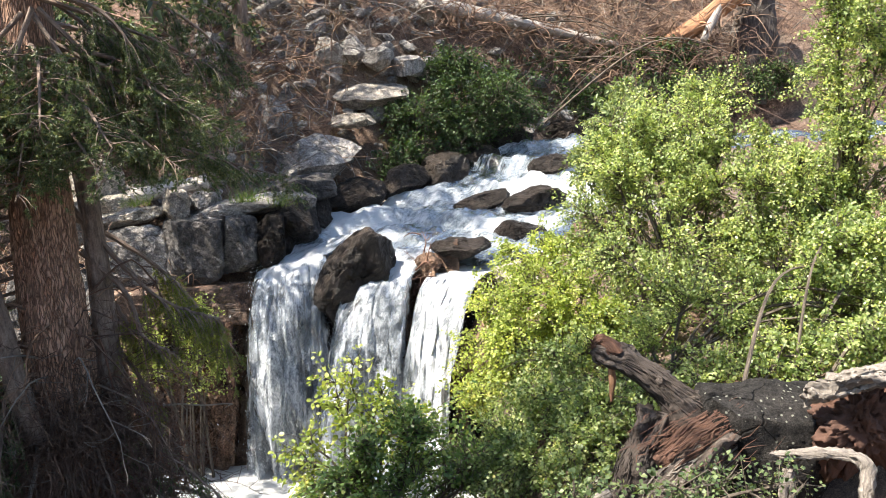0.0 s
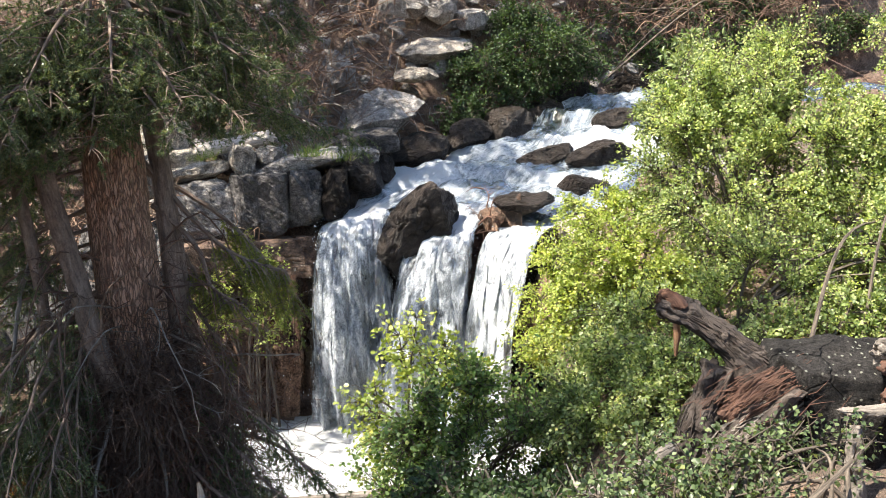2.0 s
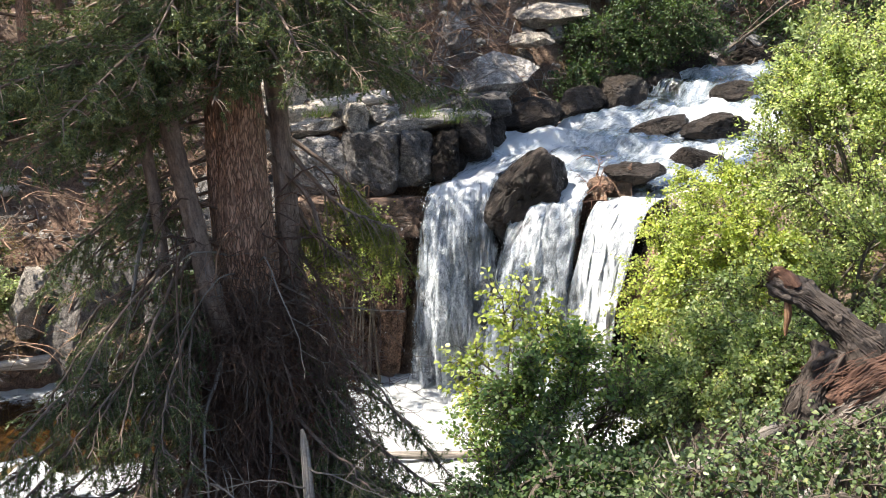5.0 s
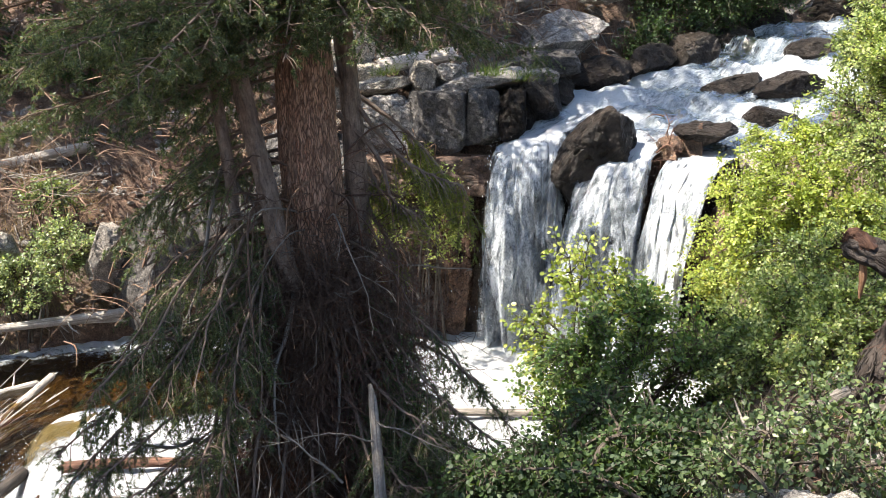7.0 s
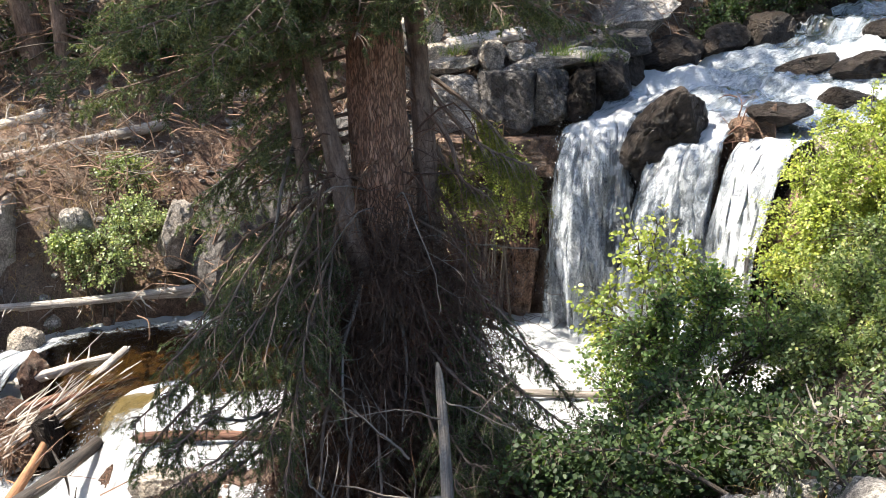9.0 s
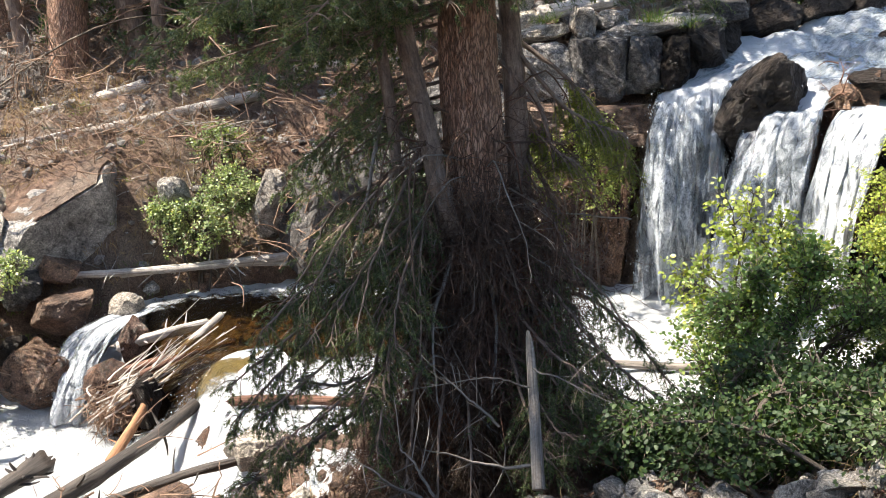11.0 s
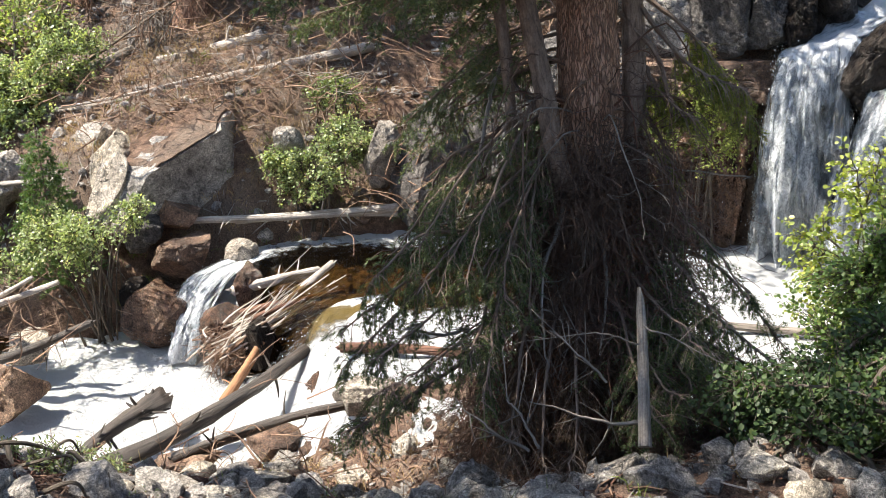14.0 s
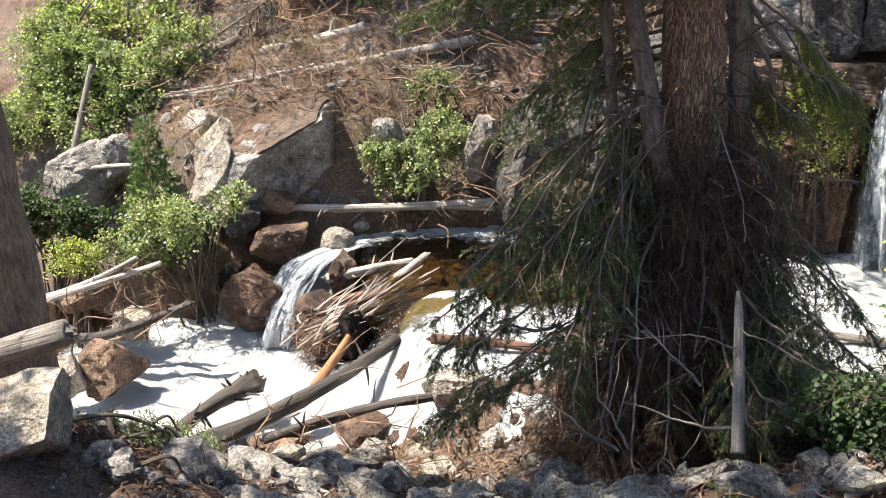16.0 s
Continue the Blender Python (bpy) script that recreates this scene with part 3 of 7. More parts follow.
def cascade(name, lip_a, lip_b, foot_a, foot_b, back, forward, froth_amount, label, nu=40, nv=80, wob=0.15, seed=0.0):
    """Falling water from the lip (two ends) to the foot (two ends); it starts 'back' metres behind the lip and bulges forward."""
    lip_a, lip_b, foot_a, foot_b = (np.array(q, float) for q in (lip_a, lip_b, foot_a, foot_b))
    u = np.linspace(0, 1, nu)[:, None]
    v = np.linspace(0, 1, nv)[None]
    lip = lip_a + (lip_b - lip_a) * u[..., None]
    foot = foot_a + (foot_b - foot_a) * u[..., None]
    start = lip + np.array(back)
    k0 = 0.22
    t0 = np.clip(v / k0, 0, 1)[..., None]
    t1 = np.clip((v - k0) / (1 - k0), 0, 1)
    pts = start * (1 - t0) + lip * t0
    pts = pts + (foot - lip) * np.concatenate([np.sqrt(t1)[..., None] * np.ones((1, 1, 1)), np.sqrt(t1)[..., None], (t1 ** 1.35)[..., None]], -1) * np.ones((nu, 1, 1))
    pts[..., 1] -= forward * np.sin(np.pi * np.clip(t1, 0, 1)) ** 0.8
    q = np.stack([pts[..., 0] * 3.2, pts[..., 1] * 0.4, pts[..., 2] * 0.7], -1).reshape(-1, 3) + seed
    bulge = fbm(q, 4).reshape(nu, nv)
    q2 = np.stack([pts[..., 0] * 11, pts[..., 1] * 2, pts[..., 2] * 2.2], -1).reshape(-1, 3) + seed
    pts[..., 1] -= (wob * bulge + 0.35 * wob * fbm(q2, 2).reshape(nu, nv)) * (0.25 + t1)
    pts[..., 2] += 0.25 * wob * bulge
    edge = np.minimum(u, 1 - u)
    pts[..., 0] += 0.05 * fbm(np.stack([edge * 0 + v * 4, u * 9 + v * 0, u * 0 + v * 0 + seed], -1).reshape(-1, 3), 3).reshape(nu, nv)
    length = np.linalg.norm(lip_a - foot_a) + 0.7
    uv = np.stack([np.broadcast_to(u * np.linalg.norm(lip_b - lip_a) + seed, (nu, nv)), np.broadcast_to(v * length, (nu, nv))], -1)
    fr = froth_amount + 0.05 * bulge - 0.16 * (np.clip(1 - edge / 0.16, 0, 1) ** 2) * np.ones((1, nv)) + 0.1 * np.clip(t1 - 0.55, 0, 1) * np.ones((nu, 1)) + 0.1 * (1 - np.clip(np.abs(v - 0.2) / 0.16, 0, 1))
    return sheet(name, pts, uv, fr, FALL, label)


cascade("water_fall_1", (-3.04, 16.72, 3.6), (-1.92, 16.72, 3.82), (-3.24, 16.2, 0.3), (-1.8, 16.1, 0.3), (0.55, 0.75, 0.26), 0.22, 0.0, "broad broken curtain of white falling water", 90, 130, seed=1.3)
cascade("water_fall_2", (-1.22, 16.62, 3.6), (-0.42, 16.55, 3.62), (-2.15, 15.7, 0.3), (-0.66, 15.6, 0.3), (0.35, 0.55, 0.22), 0.3, 0.01, "white strand of water fanning out below a boulder", 80, 130, seed=5.1)
cascade("water_fall_3", (-0.1, 16.52, 3.5), (0.76, 16.45, 3.52), (-0.85, 15.1, 0.3), (-0.12, 14.9, 0.3), (0.3, 0.5, 0.1), 0.1, 0.12, "bright sliding chute of white water", 70, 130, wob=0.2, seed=9.7)
cascade("water_fall_6", (-2.97, 16.6, 3.5), (-2.12, 16.6, 3.7), (-3.16, 15.95, 0.3), (-1.85, 15.85, 0.3), (0.5, 0.6, 0.22), 0.32, -0.055, "front veil of broken falling water", 80, 130, wob=0.22, seed=21.3)
cascade("water_fall_7", (-1.14, 16.5, 3.52), (-0.48, 16.42, 3.54), (-2.1, 15.4, 0.3), (-0.8, 15.3, 0.3), (0.3, 0.4, 0.16), 0.35, -0.05, "front veil of broken falling water", 70, 130, wob=0.22, seed=27.7)
cascade("water_fall_8", (-0.05, 16.4, 3.44), (0.7, 16.32, 3.46), (-0.8, 14.95, 0.3), (-0.15, 14.75, 0.3), (0.2, 0.4, 0.06), 0.18, 0.03, "front veil of the bright chute", 60, 130, wob=0.2, seed=33.1)
cascade("water_fall_4", (-11.2, 12.5, 0.42), (-10.62, 12.75, 0.42), (-11.5, 11.4, -0.8), (-10.7, 11.15, -0.8), (0.15, 0.5, 0.02), 0.1, -0.02, "short white cascade between boulders", 60, 90, wob=0.14, seed=12.3)
cascade("water_fall_5", (-8.3, 11.9, 0.42), (-6.9, 10.9, 0.42), (-8.7, 11.0, -0.75), (-7.6, 10.0, -0.75), (0.4, 0.4, 0.02), 0.08, 0.06, "white water spilling over a low step", 50, 60, seed=15.3)


def spray(name, label, lines, n, seed):
    """Flying drops and small ragged splashes along lines (start, end, spread, fall)."""
    r = np.random.default_rng(seed)
    b = Build()
    for a, c, sp, drop in lines:
        t = r.random(n)[:, None]
        p = np.array(a) + (np.array(c) - np.array(a)) * t + r.normal(size=(n, 3)) * np.array(sp)
        s = 0.002 + 0.008 * r.random(n) ** 4
        d = unit(r.normal(size=(n, 3)) * [0.5, 0.5, 0.4] + [0, 0, -drop])
        e = unit(np.cross(d, r.normal(size=(n, 3))))
        g = np.cross(d, e)
        k = s[:, None]
        v = np.stack([p - d * k * 2.2, p + e * k, p - (e * 0.5 - g) * k, p - (e * 0.5 + g) * k, p + d * k * 2.2], 1)
        f = np.array([[0, 1, 2], [0, 2, 3], [0, 3, 1], [4, 2, 1], [4, 3, 2], [4, 1, 3]])
        b.add(v.reshape(-1, 3), (np.arange(n)[:, None, None] * 5 + f[None]).reshape(-1, 3))
    return tagged(part(name, b, SPRAY), label, "water", kind="stuff")


SPRAY = bpy.data.materials.new("water_drops")
SPRAY.use_nodes = True
SPRAY.node_tree.nodes["Principled BSDF"].inputs["Base Color"].default_value = (0.88, 0.91, 0.93, 1)
SPRAY.node_tree.nodes["Principled BSDF"].inputs["Roughness"].default_value = 0.3
spray("water_spray", "flying white drops round the falling water", [
    ((-3.05, 16.5, 3.5), (-3.2, 16.1, 0.6), (0.05, 0.08, 0.1), 1.5), ((-2.5, 16.45, 3.5), (-2.6, 15.9, 0.6), (0.4, 0.1, 0.1), 1.5),
    ((-1.8, 16.3, 3.0), (-1.9, 15.8, 0.6), (0.12, 0.12, 0.2), 1.5), ((-0.8, 16.25, 3.5), (-1.3, 15.4, 0.6), (0.25, 0.12, 0.2), 1.5),
    ((-0.2, 16.3, 3.3), (-0.6, 15.0, 0.6), (0.12, 0.1, 0.2), 1.2), ((0.7, 16.3, 3.4), (-0.2, 14.9, 0.6), (0.1, 0.1, 0.1), 1.2),
    ((-3.2, 15.9, 0.55), (0.0, 14.9, 0.55), (0.2, 0.25, 0.14), 0.2), ((-3.0, 16.9, 3.6), (-1.8, 17.1, 3.75), (0.15, 0.12, 0.05), 0.3),
    ((-11.2, 12.6, 0.4), (-11.0, 11.3, -0.6), (0.2, 0.15, 0.06), 0.4), ((-8.6, 11.8, 0.3), (-7.6, 10.6, -0.3), (0.35, 0.25, 0.08), 0.4)], 800, 77)


# ---- rocks ----
_ico = {}


def ico(level):
    if level not in _ico:
        bm = bmesh.new()
        bmesh.ops.create_icosphere(bm, subdivisions=level, radius=1.0)
        bm.verts.ensure_lookup_table()
        _ico[level] = (np.array([v.co[:] for v in bm.verts]), np.array([[v.index for v in f.verts] for f in bm.faces]))
        bm.free()
    return _ico[level]


def block(n):
    """A cube with n by n quads a side and worn edges."""
    key = ("block", n)
    if key not in _ico:
        bm = bmesh.new()
        bmesh.ops.create_cube(bm, size=2.0)
        bmesh.ops.subdivide_edges(bm, edges=bm.edges[:], cuts=n - 1, use_grid_fill=True)
        bm.verts.ensure_lookup_table()
        c = np.array([v.co[:] for v in bm.verts])
        w = 0.86
        core = np.clip(c, -w, w)
        _ico[key] = (core + unit(c - core) * (1 - w), np.array([[v.index for v in f.verts] for f in bm.faces]))
        bm.free()
    return _ico[key]


def rock_build(seed, size, level=5, cuts=14, chisel=0.7, rough=0.05, round_=0.0, boxy=1.0, planes=()):
    """An angular boulder: a ball cut by planes, then worn and pitted."""
    r = np.random.default_rng(seed)
    v, f = block(6 * level - 8) if boxy < 0.5 else ico(level)
    v = v.copy()
    if 0.5 <= boxy < 1:
        v = np.sign(v) * np.abs(v) ** boxy
    for _ in range(cuts):
        nrm = unit(r.normal(size=3))
        lim = r.uniform(chisel - 0.14, chisel + 0.16)
        d = v @ nrm
        over = np.clip(d - lim, 0, None) * (1 - round_)
        v -= over[:, None] * nrm
    v *= np.asarray(size, float)
    for nx, ny, nz, lim in planes:
        nrm = unit(np.array([nx, ny, nz]))
        v -= np.clip(v @ nrm - lim, 0, None)[:, None] * nrm
    m = float(np.mean(size))
    v += unit(v) * (m * rough * fbm(v / m * 1.7 + seed * 3.1, 3))[:, None]
    ridge = 1 - np.abs(fbm(v / m * 2.6 + seed * 1.7, 3))
    v -= unit(v) * (m * rough * 1.6 * np.clip(ridge - 0.86, 0, 1) * 4)[:, None]
    v += unit(v) * (m * rough * 0.5 * fbm(v / m * 6.0 + seed, 4, 0.6))[:, None]
    b = Build()
    b.add(v, f)
    return b


def rock(name, label, where, size, turn=(0, 0, 0), material=None, seed=1, level=5, cuts=12, chisel=0.72, rough=0.05, round_=0.0, group="", smooth=False, category="rock", boxy=1.0, planes=()):
    ob = part(name, rock_build(seed, size, (5 if max(size) < 1.05 else 6) if level > 3 else level, cuts, chisel, rough, round_, boxy, planes), material or GRANITE, smooth=smooth)
    ob.matrix_world = pose(*where, *turn)
    return tagged(ob, label, category, group)


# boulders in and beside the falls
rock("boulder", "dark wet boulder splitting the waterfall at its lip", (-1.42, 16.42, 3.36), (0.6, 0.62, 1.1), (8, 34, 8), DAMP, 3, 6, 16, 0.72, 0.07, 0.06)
rock("boulder", "low dark wet boulder at the brink of the falls", (0.27, 16.8, 3.82), (0.52, 0.44, 0.25), (0, -4, 10), DAMP, 8, 4, 16, 0.7, 0.08, 0.06)
rock("boulder", "brown wet rock rib under the brink", (-0.27, 16.42, 2.9), (0.2, 0.4, 0.85), (6, 8, 0), RUST, 11, 5, 12, 0.75, 0.09)
rock("boulder", "brown wet rock among the red roots at the brink", (-0.22, 16.6, 3.62), (0.26, 0.3, 0.2), (0, 10, 30), RUST, 12, 4, 12, 0.75, 0.08)
rock("boulder", "low brown wet boulder parting the rapids", (0.75, 18.95, 4.4), (0.7, 0.34, 0.17), (0, -14, 28), DAMP, 15, 4, 12, 0.75, 0.07)
rock("boulder", "brown wet boulder awash in the rapids", (1.75, 18.75, 4.4), (0.75, 0.45, 0.24), (0, -10, 20), DAMP, 17, 4, 12, 0.75, 0.07)
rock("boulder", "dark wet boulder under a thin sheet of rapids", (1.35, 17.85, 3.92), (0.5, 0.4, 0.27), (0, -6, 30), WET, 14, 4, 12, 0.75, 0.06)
rock("boulder", "brown wet boulder at the head of the rapids", (2.2, 20.3, 4.95), (0.55, 0.4, 0.22), (0, -10, 30), DAMP, 18, 4, 12, 0.75, 0.07)
rock("boulder", "dark wet boulder at the stream edge", (0.0, 20.1, 4.85), (0.62, 0.45, 0.4), (0, -15, 30), DAMP, 19, 4, 12, 0.75, 0.06)
rock("boulder", "dark wet boulder at the stream edge", (-0.75, 19.55, 4.7), (0.6, 0.45, 0.36), (0, -18, 25), DAMP, 21, 4, 12, 0.72, 0.06)
rock("boulder", "dark wet boulder at the stream edge", (-1.55, 18.95, 4.55), (0.6, 0.42, 0.36), (0, -14, 20), DAMP, 22, 4, 12, 0.72, 0.06)
rock("boulder", "dark wet boulder at the stream edge", (-2.3, 18.25, 4.3), (0.5, 0.45, 0.4), (0, -10, 0), DAMP, 23, 4, 12, 0.72, 0.06)
# three rocks added in dark material to give the undercut its shade
rock("boulder", "dark rock added to stand for the undercut bank's shade", (2.75, 22.75, 5.45), (0.85, 0.4, 0.42), (0, 4, 8), WET, 24, 4, 14, 0.75, 0.08)
rock("boulder", "dark rock added to stand for the undercut bank's shade", (1.55, 22.0, 5.25), (0.7, 0.4, 0.4), (0, -8, 30), WET, 26, 4, 14, 0.75, 0.08)
rock("boulder", "dark brown rock added to stand for the undercut bank's shade", (0.75, 21.1, 5.05), (0.55, 0.4, 0.32), (0, -12, 40), DAMP, 28, 4, 14, 0.75, 0.08)
rock("boulder", "dark wet cliff boulder beside the falls", (-2.75, 17.5, 3.95), (0.36, 0.4, 0.4), (0, 0, 20), WET, 25, 4, 14, 0.7, 0.06)
rock("boulder", "dark stained rock wall beside the waterfall", (-3.75, 16.6, 1.75), (0.62, 0.6, 1.75), (0, 4, 10), WETRUST, 27, 5, 22, 0.7, 0.13)
rock("boulder", "dark stained rock wall beside the waterfall", (-4.75, 16.5, 1.6), (0.8, 0.7, 1.6), (0, -6, -10), WETRUST, 29, 5, 22, 0.7, 0.13)
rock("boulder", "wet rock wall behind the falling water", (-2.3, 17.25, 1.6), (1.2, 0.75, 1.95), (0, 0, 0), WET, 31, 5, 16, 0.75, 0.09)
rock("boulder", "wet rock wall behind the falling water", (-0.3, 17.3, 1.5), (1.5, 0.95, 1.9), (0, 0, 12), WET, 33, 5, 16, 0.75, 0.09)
rock("boulder", "pale sunlit rock at the edge of the chute", (1.15, 16.15, 3.45), (0.42, 0.4, 0.3), (0, 20, 0), PALE, 35, 4, 12, 0.75, 0.06)
rock("boulder", "brown rock shelf under the chute", (1.0, 15.9, 2.3), (0.7, 0.8, 1.2), (0, 25, 0), RUST, 37, 5, 14, 0.75, 0.08)

# jointed cliff blocks left of the falls
for i, (x, y, z, sx, sy, sz, tx, tz, m, label) in enumerate([
        (-5.05, 17.05, 3.85, 0.5, 0.5, 0.5, -4, 8, GRANITE, "grey jointed cliff block with a flat top"),
        (-4.05, 16.95, 3.95, 0.46, 0.5, 0.52, 3, -4, SHADEROCK, "jointed cliff block with vertical cracks, dark for shade and wet"),
        (-3.32, 17.0, 4.05, 0.26, 0.5, 0.46, -2, 6, SHADEROCK, "jointed cliff block with vertical cracks, dark for shade and wet"),
        (-2.86, 17.1, 4.08, 0.2, 0.45, 0.42, 4, 10, WET, "dark wet cliff block beside the falls"),
        (-2.42, 17.5, 4.3, 0.24, 0.45, 0.38, -6, 0, DAMP, "dark wet cliff block beside the falls"),
        (-3.5, 17.5, 4.55, 0.72, 0.6, 0.17, -3, -2, GRANITE, "lichen-covered granite ledge on the cliff"),
        (-2.75, 17.95, 4.6, 0.5, 0.5, 0.16, 4, 12, GRANITE, "lichen-covered granite ledge on the cliff"),
        (-4.42, 17.2, 4.66, 0.17, 0.35, 0.3, 10, 25, PALE, "pale rounded granite block on the ledge"),
        (-4.0, 17.35, 4.72, 0.24, 0.35, 0.15, -10, 5, GRANITE, "grey granite block on the ledge"),
        (-5.15, 17.2, 4.5, 0.48, 0.4, 0.13, -5, 8, PALE, "pale flat granite slab on the ledge"),
        (-5.5, 17.5, 4.72, 0.3, 0.35, 0.14, 6, 20, PALE, "pale flat granite slab on the ledge"),
        (-6.1, 17.4, 4.5, 0.4, 0.45, 0.36, 12, 25, PALE, "pale granite block on the ledge"),
        (-2.6, 18.5, 4.75, 0.6, 0.5, 0.25, -8, 12, SHADEROCK, "dark granite ledge above the stream"),
        (-4.3, 16.75, 3.1, 1.2, 0.5, 0.32, 2, 3, RUST, "rust-stained rock shelf under the cliff")]):
    rock("cliff_block", label, (x, y, z), (sx * 1.14, sy, sz), (tx * 0.6, -3 + tx * 0.8, tz), m, 50 + i, 5, 12, 1.02, 0.075, group="cliff blocks", category="rock", boxy=0.2)

# slabs and boulders on the slope above
for i, (x, y, z, sx, sy, sz, t, m, label) in enumerate([
        (-2.4, 19.55, 5.28, 0.85, 0.7, 0.32, (18, -9, 8), GRANITE, "large smooth granite slab above the stream"),
        (-1.4, 21.0, 6.4, 0.75, 0.5, 0.17, (24, -4, 0), PALE, "pale sunlit granite slab on the slope"),
        (-1.6, 20.2, 5.9, 0.4, 0.3, 0.14, (0, 0, 30), PALE, "pale granite rock on the slope"),
        (-3.85, 19.3, 5.45, 0.26, 0.35, 0.42, (0, 28, 20), GRANITE, "leaning grey granite block"),
        (-3.45, 19.4, 5.4, 0.2, 0.3, 0.4, (0, 24, 0), GRANITE, "leaning grey granite block"),
        (-3.2, 20.0, 5.95, 0.4, 0.4, 0.45, (0, 0, 40), GRANITE, "grey granite block on the slope"),
        (-2.25, 21.4, 7.2, 0.35, 0.35, 0.35, (0, 0, 10), GRANITE, "grey granite block on the slope"),
        (-1.7, 21.5, 7.3, 0.3, 0.35, 0.3, (0, 0, 50), GRANITE, "grey granite block on the slope"),
        (-1.15, 21.4, 7.15, 0.32, 0.3, 0.28, (0, 0, 70), GRANITE, "grey granite block on the slope"),
        (-0.55, 21.5, 6.95, 0.38, 0.3, 0.25, (0, 10, 20), GRANITE, "grey granite block on the slope"),
        (-2.5, 22.1, 7.75, 0.4, 0.35, 0.35, (0, 0, 25), GRANITE, "grey granite block on the slope"),
        (-0.2, 23.2, 8.25, 0.4, 0.35, 0.35, (0, 0, 25), PALE, "pale granite block on the slope"),
        (-5.9, 17.7, 5.0, 0.4, 0.35, 0.4, (0, 15, 20), PALE, "pale granite block below the dead brush"),
        (-6.6, 17.4, 4.7, 0.35, 0.35, 0.3, (0, 0, 0), GRANITE, "grey granite block below the dead brush")]):
    rock("slope_rock", label, (x, y, z), (sx * 1.15, sy * 1.15, sz * 1.15), t, m, 80 + i, 4, 16, 0.75, 0.05, group="slope rocks", boxy=0.6)

# boulders of the downstream far bank
for i, (x, y, z, sx, sy, sz, t, m, label) in enumerate([
        (-11.85, 12.45, 0.5, 0.45, 0.42, 0.36, (0, 0, 0), RUST, "round reddish-brown boulder over the stream"),
        (-11.85, 11.75, -0.3, 0.8, 0.55, 0.62, (0, 20, 10), WETRUST, "wet reddish boulder beside the cascade"),
        (-11.05, 12.9, 0.35, 0.3, 0.28, 0.32, (0, 0, 0), PALE, "pale boulder at the head of the cascade"),
        (-10.4, 12.3, 0.1, 0.3, 0.35, 0.5, (10, 0, 0), WETRUST, "brown wet rock in the cascade"),
        (-10.2, 11.6, -0.5, 0.32, 0.4, 0.6, (0, -25, 0), WETRUST, "brown wet rock under the debris pile"),
        (-9.55, 11.4, -0.35, 0.35, 0.4, 0.45, (0, 0, 30), WET, "dark wet rock under the debris pile"),
        (-9.3, 14.9, 1.9, 0.35, 0.35, 0.75, (0, 15, 10), PALE, "pale angular granite block in the bank"),
        (-8.4, 15.2, 1.7, 0.9, 0.6, 0.95, (0, -25, 0), SHADEROCK, "large grey boulder behind the spruce"),
        (-7.0, 15.7, 2.2, 0.9, 0.7, 1.2, (0, 10, 20), SHADEROCK, "large grey boulder behind the spruce"),
        (-6.0, 16.3, 2.8, 0.8, 0.6, 1.1, (0, 0, -10), SHADEROCK, "grey rock wall behind the spruce"),
        (-10.9, 14.5, 2.0, 0.34, 0.25, 0.26, (-10, 25, 60), GRANITE, "grey granite block in the bank"),
        (-16.0, 11.9, 1.35, 0.62, 0.5, 0.75, (0, 10, 30), GRANITE, "grey granite block on the downstream bank"),
        (-15.4, 12.2, 1.55, 0.35, 0.35, 0.45, (0, 0, 0), GRANITE, "grey granite block on the downstream bank"),
        (-13.0, 10.0, -0.35, 0.36, 0.34, 0.32, (0, 0, 20), PALE, "tan boulder at the water's edge"),
        (-12.2, 8.9, -0.45, 0.5, 0.45, 0.42, (0, 0, 0), RUST, "red-brown boulder in the shallows"),
        (-12.4, 8.2, -0.4, 0.4, 0.35, 0.35, (0, 0, 0), PALE, "pale boulder in the shallows"),
        (-14.0, 10.1, 0.0, 0.45, 0.4, 0.35, (0, 0, 0), RUST, "brown boulder at the water's edge"),
        (-7.9, 9.4, -0.62, 0.32, 0.3, 0.2, (0, 0, 10), RUST, "tan boulder lapped by the white water"),
        (-6.95, 10.5, -0.3, 0.4, 0.32, 0.25, (0, 0, 30), RUST, "tan boulder lapped by the white water"),
        (-6.6, 9.6, 0.25, 0.4, 0.35, 0.28, (0, 0, 0), PALE, "tan boulder on the near shore"),
        (-8.35, 8.3, -0.45, 0.4, 0.32, 0.2, (0, -8, 20), RUST, "brown flat-topped boulder on the near shore"),
        (-7.8, 10.5, -0.3, 0.3, 0.28, 0.25, (0, 0, 0), WETRUST, "wet brown rock in the rapids"),
        (-7.2, 11.0, 0.1, 0.35, 0.3, 0.25, (0, 0, 0), WET, "wet dark rock in the rapids")]):
    rock("bank_boulder", label, (x, y, z), (sx * 1.12, sy * 1.12, sz * 1.12), t, m, 120 + i, 5 if sx > 1.0 else 4, 14, 0.72, 0.05, group="bank boulders", boxy=0.6)

